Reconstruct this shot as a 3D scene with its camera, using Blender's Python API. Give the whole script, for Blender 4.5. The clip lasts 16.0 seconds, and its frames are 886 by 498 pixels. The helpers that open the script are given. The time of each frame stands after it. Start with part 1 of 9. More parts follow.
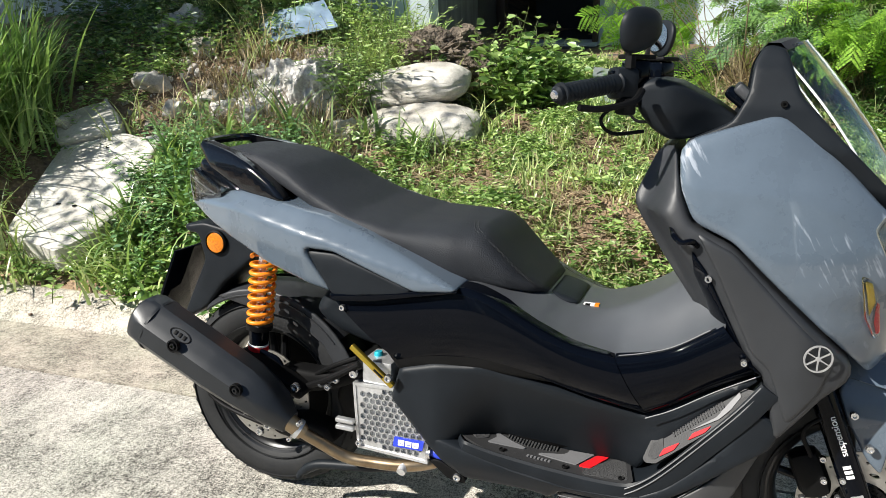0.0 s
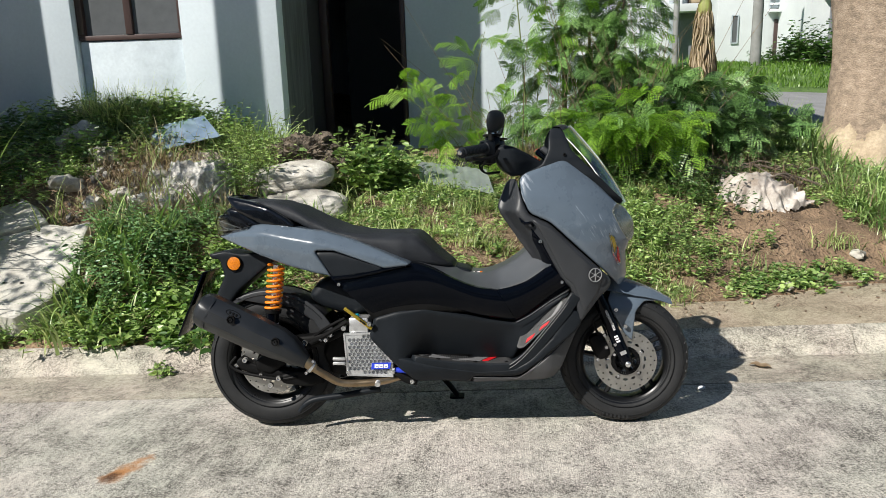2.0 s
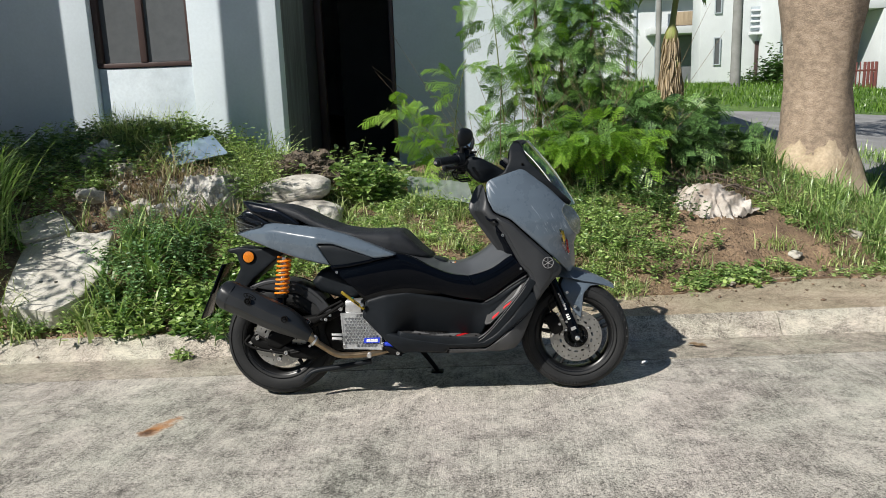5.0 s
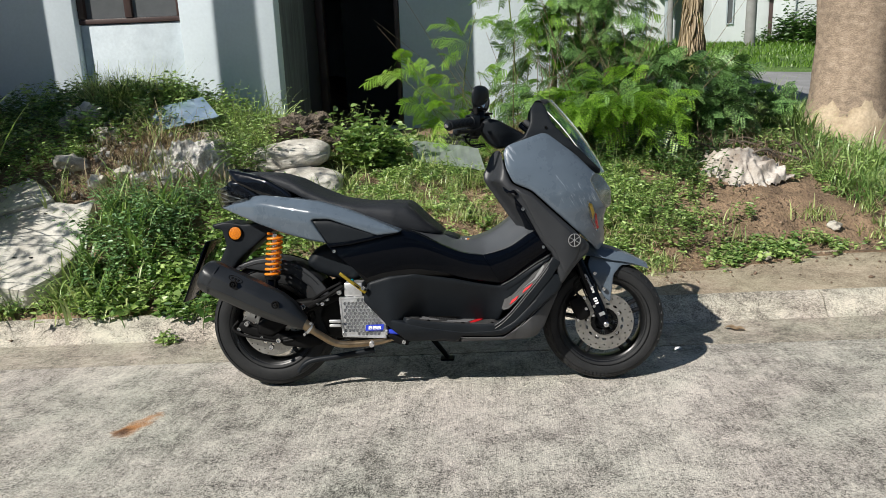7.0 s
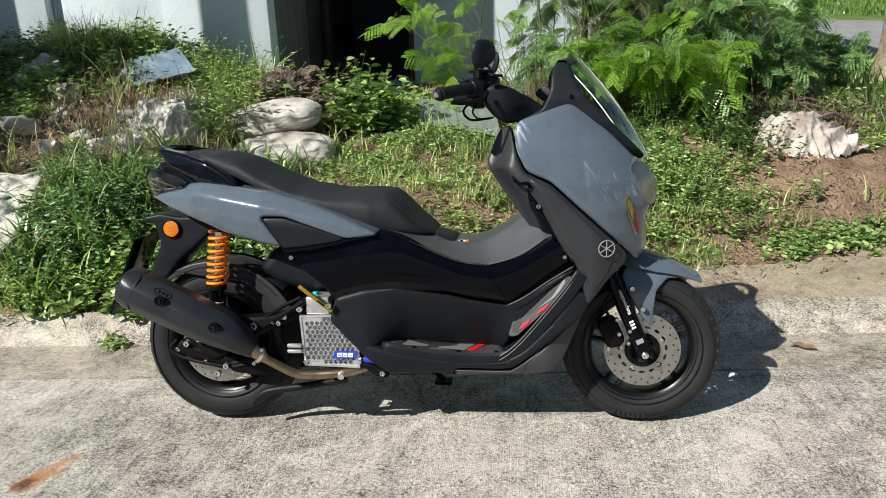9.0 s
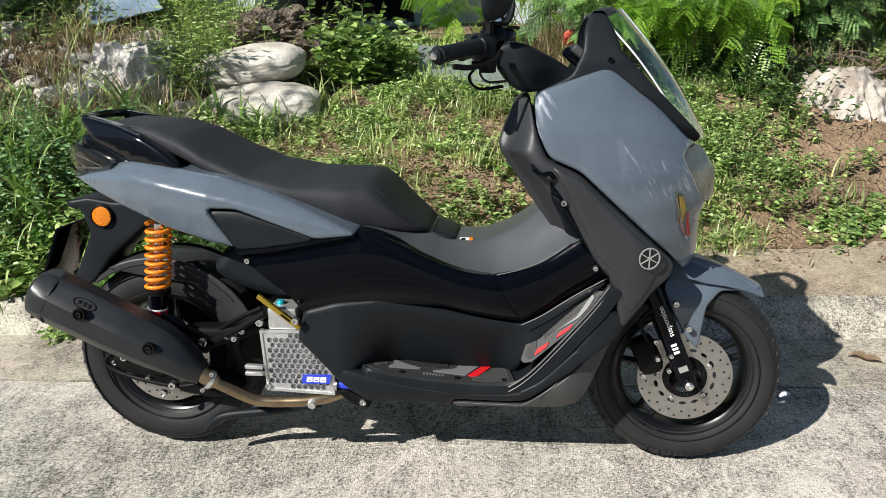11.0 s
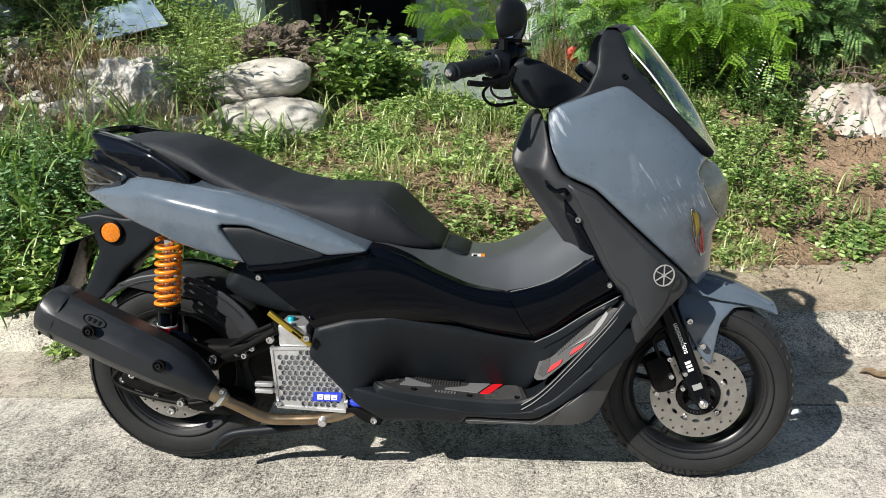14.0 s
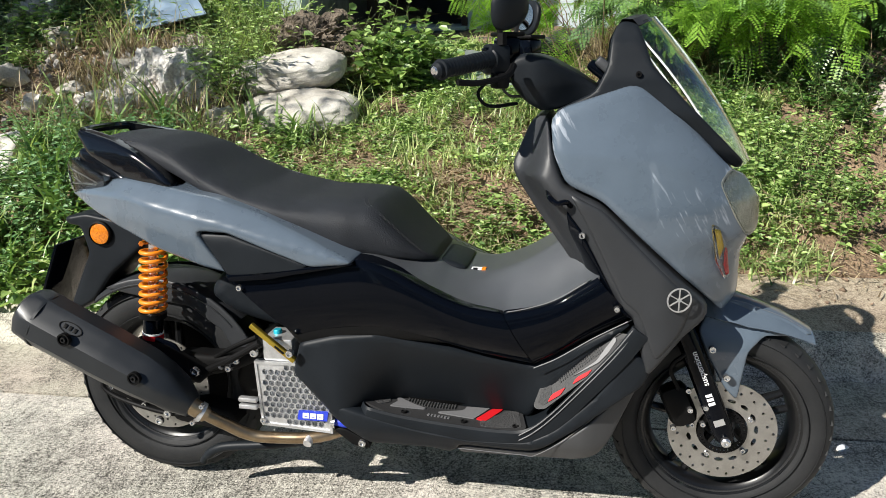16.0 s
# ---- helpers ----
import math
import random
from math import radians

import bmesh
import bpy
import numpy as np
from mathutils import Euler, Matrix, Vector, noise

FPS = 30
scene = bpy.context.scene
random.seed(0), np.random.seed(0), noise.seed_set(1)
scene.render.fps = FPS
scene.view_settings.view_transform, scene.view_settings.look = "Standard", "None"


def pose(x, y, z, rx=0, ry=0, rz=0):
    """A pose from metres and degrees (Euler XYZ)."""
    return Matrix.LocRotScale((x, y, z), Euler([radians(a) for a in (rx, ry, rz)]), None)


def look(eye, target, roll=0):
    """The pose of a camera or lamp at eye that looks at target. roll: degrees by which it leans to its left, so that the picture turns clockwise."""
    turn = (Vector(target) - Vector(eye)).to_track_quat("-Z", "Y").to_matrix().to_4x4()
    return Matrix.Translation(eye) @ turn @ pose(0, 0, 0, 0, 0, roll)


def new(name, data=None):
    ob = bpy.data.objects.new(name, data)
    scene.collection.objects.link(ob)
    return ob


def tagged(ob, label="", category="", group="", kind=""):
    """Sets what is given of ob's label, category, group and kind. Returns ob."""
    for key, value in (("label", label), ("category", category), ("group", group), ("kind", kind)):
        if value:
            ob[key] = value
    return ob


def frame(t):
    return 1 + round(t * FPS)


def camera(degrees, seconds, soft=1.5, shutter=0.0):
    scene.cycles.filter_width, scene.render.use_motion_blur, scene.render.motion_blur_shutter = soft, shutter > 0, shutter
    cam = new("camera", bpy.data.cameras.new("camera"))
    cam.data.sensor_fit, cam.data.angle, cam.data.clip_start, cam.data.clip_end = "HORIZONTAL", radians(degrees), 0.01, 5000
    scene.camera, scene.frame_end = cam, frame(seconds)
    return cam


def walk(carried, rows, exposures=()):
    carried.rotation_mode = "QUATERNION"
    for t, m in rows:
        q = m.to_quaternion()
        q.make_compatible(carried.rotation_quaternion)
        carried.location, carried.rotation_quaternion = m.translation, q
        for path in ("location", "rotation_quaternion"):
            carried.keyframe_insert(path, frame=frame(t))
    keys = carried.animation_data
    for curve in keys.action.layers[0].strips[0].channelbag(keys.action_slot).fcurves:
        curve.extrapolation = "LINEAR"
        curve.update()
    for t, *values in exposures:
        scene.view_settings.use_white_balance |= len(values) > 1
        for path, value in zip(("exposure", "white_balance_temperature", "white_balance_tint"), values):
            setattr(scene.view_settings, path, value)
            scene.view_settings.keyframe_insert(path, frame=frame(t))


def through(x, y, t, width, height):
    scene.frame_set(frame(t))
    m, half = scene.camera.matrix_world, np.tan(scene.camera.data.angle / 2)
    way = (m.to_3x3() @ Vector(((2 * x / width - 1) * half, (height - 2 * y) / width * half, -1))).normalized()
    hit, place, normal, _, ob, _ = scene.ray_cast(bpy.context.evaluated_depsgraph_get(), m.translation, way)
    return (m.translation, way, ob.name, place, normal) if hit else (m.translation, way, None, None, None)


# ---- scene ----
cam = camera(61.2, 16.0, soft=0.65)
PATH = [
    (0, (0.355, -1.4, 1.267), (-0.326, 0.335, 0.542), -2.0),
    (0.5, (0.313, -1.812, 1.309), (-0.136, 0.033, 0.681), -1.6),
    (1, (0.303, -2.162, 1.309), (-0.007, -0.265, 0.757), -1.4),
    (1.5, (0.197, -2.473, 1.291), (-0.008, -0.548, 0.789), -1.4),
    (2, (0.202, -2.684, 1.312), (0.054, -0.743, 0.853), -1.8),
    (2.5, (0.313, -2.874, 1.316), (0.189, -0.924, 0.888), -2.3),
    (3, (0.344, -3.033, 1.329), (0.235, -1.078, 0.921), -2.4),
    (3.5, (0.324, -3.229, 1.319), (0.22, -1.272, 0.922), -2.3),
    (4, (0.34, -3.321, 1.327), (0.228, -1.362, 0.937), -2.2),
    (6.5, (0.229, -2.981, 1.314), (0.088, -1.044, 0.84), -2.0),
    (7, (0.249, -2.864, 1.291), (0.105, -0.933, 0.791), -2.2),
    (7.5, (0.354, -2.698, 1.296), (0.186, -0.776, 0.771), -2.6),
    (8, (0.38, -2.545, 1.287), (0.187, -0.632, 0.735), -2.7),
    (8.5, (0.34, -2.326, 1.291), (0.126, -0.427, 0.7), -2.6),
    (8.7, (0.324, -2.258, 1.28), (0.11, -0.364, 0.677), -2.4),
    (10.8, (0.261, -1.678, 1.273), (0.046, 0.156, 0.507), -1.5),
    (11, (0.26, -1.669, 1.269), (0.05, 0.163, 0.496), -1.3),
    (11.5, (0.243, -1.673, 1.267), (0.043, 0.156, 0.483), -1.2),
    (12, (0.226, -1.664, 1.263), (0.032, 0.163, 0.473), -1.1),
    (12.5, (0.227, -1.657, 1.261), (0.033, 0.171, 0.473), -1.1),
    (13, (0.233, -1.659, 1.264), (0.038, 0.175, 0.489), -1.1),
    (13.5, (0.231, -1.66, 1.266), (0.033, 0.181, 0.51), -1.0),
    (14, (0.226, -1.662, 1.27), (0.02, 0.185, 0.533), -1.2),
    (14.5, (0.227, -1.667, 1.275), (0.002, 0.183, 0.548), -1.5),
    (15, (0.23, -1.666, 1.271), (-0.03, 0.179, 0.544), -1.8),
    (15.5, (0.269, -1.606, 1.263), (-0.045, 0.225, 0.522), -2.0),
    (16, (0.359, -1.484, 1.264), (-0.019, 0.325, 0.499), -1.9),
]
walk(cam, [(t, look(eye, target, roll)) for t, eye, target, roll in PATH],
     exposures=[(0.0, 0.86), (0.5, 0.77), (1.0, 0.61), (2.0, 0.38), (4.0, 0.23), (6.5, 0.23), (8.5, 0.36), (11.0, 0.52), (14.5, 0.61), (16.0, 0.65)])

# ---------------------------------------------------------------- world and sun
SUN_EL, SUN_GO = 42.0, Vector((1.06, 1.0, 0.0)).normalized()     # height in degrees; the way the light travels over the ground
world = bpy.data.worlds.new("world")
scene.world = world
world.use_nodes = True
sky = world.node_tree.nodes.new("ShaderNodeTexSky")
sky.sky_type, sky.sun_disc = "NISHITA", False
sky.sun_elevation = radians(SUN_EL)
sky.sun_rotation = math.atan2(-SUN_GO.x, -SUN_GO.y)
sky.air_density, sky.dust_density, sky.ozone_density = 1.0, 0.05, 2.0
world.node_tree.links.new(sky.outputs[0], world.node_tree.nodes["Background"].inputs[0])
world.node_tree.nodes["Background"].inputs[1].default_value = 0.050
lamp = bpy.data.lights.new("sun", "SUN")
lamp.energy, lamp.angle, lamp.color = 5.0, radians(0.53), (1.0, 0.96, 0.89)
sun = new("sun", lamp)
way = Vector((SUN_GO.x * math.cos(radians(SUN_EL)), SUN_GO.y * math.cos(radians(SUN_EL)), -math.sin(radians(SUN_EL))))
sun.matrix_world = Matrix.Translation((-6, -8, 9)) @ way.to_track_quat("-Z", "Y").to_matrix().to_4x4()

# ---------------------------------------------------------------- building helpers
from mathutils import geometry


def smooth(me, angle=35):
    for f in me.polygons:
        f.use_smooth = True
    me.set_sharp_from_angle(angle=radians(angle))


def part(name, bm, material, parent=None, label="", angle=35, m=None):
    """Links a bmesh as one mesh object, under a thing or a part."""
    me = bpy.data.meshes.new(name)
    bmesh.ops.recalc_face_normals(bm, faces=bm.faces)
    bm.to_mesh(me)
    bm.free()
    smooth(me, angle)
    me.materials.append(material)
    ob = new(name, me)
    if parent is not None:
        ob.parent = parent
    if m is not None:
        ob.matrix_basis = m
    if label:
        ob["label"] = label
    return ob


def raw(name, verts, faces, material, parent=None, label="", angle=None):
    """Many small faces in one mesh, from arrays."""
    me = bpy.data.meshes.new(name)
    me.from_pydata([tuple(v) for v in verts], [], [tuple(int(i) for i in f) for f in faces])
    if angle:
        smooth(me, angle)
    me.materials.append(material)
    ob = new(name, me)
    if parent is not None:
        ob.parent = parent
    if label:
        ob["label"] = label
    return ob


def empty(name, m=None, **tags):
    ob = new(name)
    ob.empty_display_size = 0.05
    if m is not None:
        ob.matrix_basis = m
    return tagged(ob, **tags)


def box(bm, x0, x1, y0, y1, z0, z1, bevel=0.0, m=None, seg=2):
    r = bmesh.ops.create_cube(bm, size=1)
    vs = r["verts"]
    bmesh.ops.scale(bm, vec=(x1 - x0, y1 - y0, z1 - z0), verts=vs)
    bmesh.ops.translate(bm, vec=((x0 + x1) / 2, (y0 + y1) / 2, (z0 + z1) / 2), verts=vs)
    if bevel:
        es = list({e for v in vs for e in v.link_edges})
        r = bmesh.ops.bevel(bm, geom=es, offset=bevel, segments=seg, affect="EDGES", profile=0.5)
        vs = list({v for v in r["verts"]} | {v for v in vs if v.is_valid})
    if m is not None:
        bmesh.ops.transform(bm, matrix=m, verts=[v for v in vs if v.is_valid])
    return bm


def tube(bm, pts, rad, sides=10, caps=True):
    """A round tube along points; rad is a number or one for each point."""
    pts = [Vector(p) for p in pts]
    rad = [rad] * len(pts) if isinstance(rad, (int, float)) else [float(q) for q in rad]
    rings, up = [], None
    for i, p in enumerate(pts):
        d = (pts[min(i + 1, len(pts) - 1)] - pts[max(i - 1, 0)]).normalized()
        if up is None:
            up = d.orthogonal().normalized()
        up = (up - d * up.dot(d)).normalized()
        side = d.cross(up)
        rings.append([bm.verts.new(p + rad[i] * (math.cos(a) * up + math.sin(a) * side)) for a in np.linspace(0, 2 * math.pi, sides, endpoint=False)])
    for a, b in zip(rings, rings[1:]):
        for k in range(sides):
            bm.faces.new((a[k], a[(k + 1) % sides], b[(k + 1) % sides], b[k]))
    if caps:
        bm.faces.new(rings[0][::-1]), bm.faces.new(rings[-1])
    return bm


def curve_pts(pts, n=8):
    """Catmull-Rom through the points."""
    p = [Vector(q) for q in pts]
    p = [2 * p[0] - p[1]] + p + [2 * p[-1] - p[-2]]
    out = []
    for i in range(1, len(p) - 2):
        for s in range(n):
            t = s / n
            out.append(0.5 * ((2 * p[i]) + (p[i + 1] - p[i - 1]) * t + (2 * p[i - 1] - 5 * p[i] + 4 * p[i + 1] - p[i + 2]) * t * t + (3 * p[i] - p[i - 1] - 3 * p[i + 1] + p[i + 2]) * t ** 3))
    return out + [p[-2]]


def lathe(bm, prof, seg=48, axis="y", at=(0, 0, 0), closed=False):
    """Turns a profile of (radius, along) round an axis."""
    at = Vector(at)
    rings = []
    for k in range(seg):
        a = 2 * math.pi * k / seg
        c, s = math.cos(a), math.sin(a)
        ring = []
        for r, h in prof:
            v = {"y": (r * c, h, r * s), "z": (r * c, r * s, h), "x": (h, r * c, r * s)}[axis]
            ring.append(bm.verts.new(at + Vector(v)))
        rings.append(ring)
    n = len(prof)
    for k in range(seg):
        a, b = rings[k], rings[(k + 1) % seg]
        for i in range(n if closed else n - 1):
            j = (i + 1) % n
            bm.faces.new((a[i], a[j], b[j], b[i]))
    if not closed:
        if prof[0][0] > 1e-6:
            bm.faces.new([r[0] for r in rings])
        if prof[-1][0] > 1e-6:
            bm.faces.new([r[-1] for r in rings][::-1])
    bmesh.ops.remove_doubles(bm, verts=bm.verts, dist=1e-6)
    return bm


def rounded(outline, fillet, step=0.009):
    """The outline with its corners rounded, as dense points. A corner may carry its own radius as a third number."""
    n, out = len(outline), []
    for i, c in enumerate(outline):
        p0, p1, p2 = (np.array(outline[j % n][:2], float) for j in (i - 1, i, i + 1))
        f = c[2] if len(c) > 2 else fillet
        a, b = p0 - p1, p2 - p1
        la, lb = np.linalg.norm(a), np.linalg.norm(b)
        r = min(f, 0.48 * la, 0.48 * lb)
        s, e = p1 + a / la * r, p1 + b / lb * r
        k = max(2, int(r * 1.6 / step))
        for t in np.linspace(0, 1, k + 1):
            out.append((1 - t) ** 2 * s + 2 * t * (1 - t) * p1 + t * t * e)
    return np.array(out)


def dense(pts, step):
    out = []
    n = len(pts)
    for i in range(n):
        a, b = np.array(pts[i]), np.array(pts[(i + 1) % n])
        d = np.linalg.norm(b - a)
        if d < 1e-6:
            continue
        k = max(1, int(round(d / step)))
        out += [a + (b - a) * j / k for j in range(k)]
    return np.array(out)


def inside(poly, q):
    x, z = q[:, 0], q[:, 1]
    r = np.zeros(len(q), bool)
    for (x0, z0), (x1, z1) in zip(poly, np.roll(poly, -1, 0)):
        c = (z0 > z) != (z1 > z)
        with np.errstate(divide="ignore", invalid="ignore"):
            r ^= c & (x < (x1 - x0) * (z - z0) / (z1 - z0 + 1e-12) + x0)
    return r


def edge_dist(poly, q):
    best = np.full(len(q), 9.0)
    for a, b in zip(poly, np.roll(poly, -1, 0)):
        ab = b - a
        t = np.clip(((q - a) @ ab) / max(ab @ ab, 1e-12), 0, 1)
        best = np.minimum(best, np.linalg.norm(q - (a + t[:, None] * ab), axis=1))
    return best


def sheet(outline, fillet=0.01, h=0.014, r=0.02):
    """A filled outline: points, triangles, the ring of the edge, and each point's distance from it. Rows of points follow the edge over the width r."""
    b = dense(rounded(outline, fillet), min(h, 0.012))
    nb = len(b)
    t = np.roll(b, -1, 0) - np.roll(b, 1, 0)
    t /= np.linalg.norm(t, axis=1)[:, None] + 1e-12
    area = np.sum(b[:, 0] * np.roll(b[:, 1], -1) - np.roll(b[:, 0], -1) * b[:, 1])
    nrm = np.stack([-t[:, 1], t[:, 0]], 1) * (1 if area > 0 else -1)
    pts = [b]
    for f in (0.06, 0.22, 0.5, 1.0):
        q = b + nrm * r * f
        d = edge_dist(b, q)
        pts.append(q[(d > r * f * 0.93) & inside(b, q)])
    lo, hi = b.min(0), b.max(0)
    gx, gz = np.meshgrid(np.arange(lo[0], hi[0], h), np.arange(lo[1], hi[1], h * 0.87))
    gx[1::2] += h / 2
    g = np.stack([gx.ravel(), gz.ravel()], 1)
    g = g[inside(b, g)]
    pts.append(g[edge_dist(b, g) > r + h * 0.4])
    vs, _, fs, *_ = geometry.delaunay_2d_cdt([Vector(p) for p in np.concatenate(pts)], [(i, (i + 1) % nb) for i in range(nb)], [], 1, 1e-6)
    q = np.array([tuple(v) for v in vs])
    return q, [tuple(f) for f in fs], list(range(nb)), edge_dist(b, q)


def plate(outline, holes, y0, y1, m=None, bm=None):
    """A flat plate in x and z with real holes, between y0 and y1."""
    rings = [np.array(outline, float)] + [np.array(q, float) for q in holes]
    pts, edges, n = [], [], 0
    for ring in rings:
        k = len(ring)
        pts += [Vector(p) for p in ring]
        edges += [(n + i, n + (i + 1) % k) for i in range(k)]
        n += k
    vs, _, fs, *_ = geometry.delaunay_2d_cdt(pts, edges, [], 1, 1e-7)
    mids = np.array([np.mean([tuple(vs[i]) for i in f], 0) for f in fs])
    keep = inside(rings[0], mids)
    for ring in rings[1:]:
        keep &= ~inside(ring, mids)
    bm = bm or bmesh.new()
    a = [bm.verts.new((v[0], y0, v[1])) for v in vs]
    b = [bm.verts.new((v[0], y1, v[1])) for v in vs]
    for f, k in zip(fs, keep):
        if k:
            bm.faces.new([a[i] for i in f]), bm.faces.new([b[i] for i in f[::-1]])
    for i, j in edges:
        try:
            bm.faces.new((a[i], a[j], b[j], b[i]))
        except (ValueError, IndexError):
            pass
    for v in [v for v in bm.verts if not v.link_faces]:
        bm.verts.remove(v)
    if m is not None:
        bmesh.ops.transform(bm, matrix=m, verts=bm.verts)
    return bm


def circle(cx, cz, r, n=12, r2=None, turn=0.0):
    r2 = r2 or r
    out = []
    for a in np.linspace(0, 2 * math.pi, n, endpoint=False):
        x, z = r * math.cos(a), r2 * math.sin(a)
        out.append((cx + x * math.cos(turn) - z * math.sin(turn), cz + x * math.sin(turn) + z * math.cos(turn)))
    return out


def lens_round(d, r):
    return np.sqrt(np.clip(1 - (1 - np.clip(d / r, 0, 1)) ** 2, 0, 1))


def solid(name, outline, width, material, parent, r=0.02, fillet=0.01, back=None, side=-1, h=0.014, label="", core=0.0, angle=40, m=None):
    """A body between a near and a far face over an outline in x and z. width(x, z) is its half width; the faces round off over r at the edge.
    back: None makes it reach through to the other side; a number makes a shell of that thickness on one side."""
    q, fs, ring, d = sheet(outline, fillet, h, r)
    w = np.array([width(*p) for p in q]) if callable(width) else np.full(len(q), float(width))
    p = lens_round(d, r)
    if back is None:
        y0 = -(core * w + (1 - core) * w * p)
        y1 = -y0
        y1[ring] = np.maximum(y1[ring], 0.002)
        y0[ring] = np.minimum(y0[ring], -0.002)
    else:
        y0 = -(w - r * (1 - p) * core) if core else -(w - min(r, back * 0.8) * (1 - p))
        y1 = -(w - back)
        y1 = np.maximum(y1, y0 + 0.001)
    bm = bmesh.new()
    s = 1 if side < 0 else -1
    va = [bm.verts.new((x, s * y, z)) for (x, z), y in zip(q, y0)]
    vb = [bm.verts.new((x, s * y, z)) for (x, z), y in zip(q, y1)]
    for f in fs:
        bm.faces.new([va[i] for i in f])
        bm.faces.new([vb[i] for i in f[::-1]])
    for i, a in enumerate(ring):
        b = ring[(i + 1) % len(ring)]
        try:
            bm.faces.new((va[a], vb[a], vb[b], va[b]))
        except ValueError:
            pass
    return part(name, bm, material, parent, label, angle, m)


def both(name, outline, width, material, parent, **k):
    """A shell on the near side, and its mirror image on the far side."""
    k.setdefault("back", 0.012)
    return solid(name, outline, width, material, parent, side=-1, **k), solid(name, outline, width, material, parent, side=1, **k)


def sstep(a, b, x):
    t = np.clip((x - a) / (b - a), 0, 1)
    return t * t * (3 - 2 * t)

# ---------------------------------------------------------------- materials


def mat(name, base, rough=0.5, metal=0.0, spread=None, scale=8.0, fine=120.0, bump=0.15, depth=0.004, coat=0.0, rvar=0.12, spec=0.5, island=0.0, detail=6.0, mid=None, stretch=None, mottle=0.5):
    """A surface with stains at one scale and grain at another. spread: the second colour that the noise mixes in."""
    m = bpy.data.materials.new(name)
    m.use_nodes = True
    nt = m.node_tree
    N, K = nt.nodes, nt.links
    b = N["Principled BSDF"]
    spread = spread or tuple(c * 0.8 for c in base)
    co = N.new("ShaderNodeTexCoord")
    src = co.outputs["Object"]
    if stretch:
        mp = N.new("ShaderNodeMapping")
        mp.inputs["Scale"].default_value = stretch
        K.new(src, mp.inputs[0])
        src = mp.outputs[0]
    n1 = N.new("ShaderNodeTexNoise")
    n1.inputs["Scale"].default_value, n1.inputs["Detail"].default_value, n1.inputs["Roughness"].default_value = scale, detail, 0.6
    n2 = N.new("ShaderNodeTexNoise")
    n2.inputs["Scale"].default_value, n2.inputs["Detail"].default_value = fine, 3
    K.new(src, n1.inputs["Vector"]), K.new(src, n2.inputs["Vector"])
    rp = N.new("ShaderNodeValToRGB")
    rp.color_ramp.elements[0].position, rp.color_ramp.elements[1].position = 0.5 - mottle * 0.4, 0.5 + mottle * 0.4
    rp.color_ramp.elements[0].color, rp.color_ramp.elements[1].color = (*spread, 1), (*base, 1)
    if mid:
        e = rp.color_ramp.elements.new(0.5)
        e.color = (*mid, 1)
    K.new(n1.outputs[0], rp.inputs[0])
    mx = N.new("ShaderNodeMix")
    mx.data_type, mx.blend_type = "RGBA", "MULTIPLY"
    mx.inputs["Factor"].default_value = 1.0
    gr = N.new("ShaderNodeMapRange")
    gr.inputs["To Min"].default_value, gr.inputs["To Max"].default_value = 1 - bump * 1.2, 1 + bump * 1.2
    K.new(n2.outputs[0], gr.inputs[0])
    K.new(rp.outputs[0], mx.inputs["A"]), K.new(gr.outputs[0], mx.inputs["B"])
    out = mx.outputs["Result"]
    if island:
        gi = N.new("ShaderNodeNewGeometry")
        oi = N.new("ShaderNodeObjectInfo")
        ad = N.new("ShaderNodeMath")
        ad.operation = "ADD"
        fr = N.new("ShaderNodeMath")
        fr.operation = "FRACT"
        K.new(gi.outputs["Random Per Island"], ad.inputs[0]), K.new(oi.outputs["Random"], ad.inputs[1]), K.new(ad.outputs[0], fr.inputs[0])
        hs = N.new("ShaderNodeHueSaturation")
        vr = N.new("ShaderNodeMapRange")
        vr.inputs["To Min"].default_value, vr.inputs["To Max"].default_value = 1 - island, 1 + island
        K.new(fr.outputs[0], vr.inputs[0]), K.new(vr.outputs[0], hs.inputs["Value"]), K.new(out, hs.inputs["Color"])
        out = hs.outputs[0]
    K.new(out, b.inputs["Base Color"])
    rr = N.new("ShaderNodeMapRange")
    rr.inputs["To Min"].default_value, rr.inputs["To Max"].default_value = max(0.02, rough - rvar), min(1, rough + rvar)
    K.new(n1.outputs[0], rr.inputs[0]), K.new(rr.outputs[0], b.inputs["Roughness"])
    b.inputs["Metallic"].default_value = metal
    b.inputs["Specular IOR Level"].default_value = spec
    b.inputs["Coat Weight"].default_value = coat
    b.inputs["Coat Roughness"].default_value = 0.04
    if bump:
        bp = N.new("ShaderNodeBump")
        bp.inputs["Strength"].default_value, bp.inputs["Distance"].default_value = min(1.0, bump * 2.5), depth
        K.new(n2.outputs[0], bp.inputs["Height"]), K.new(bp.outputs[0], b.inputs["Normal"])
    return m


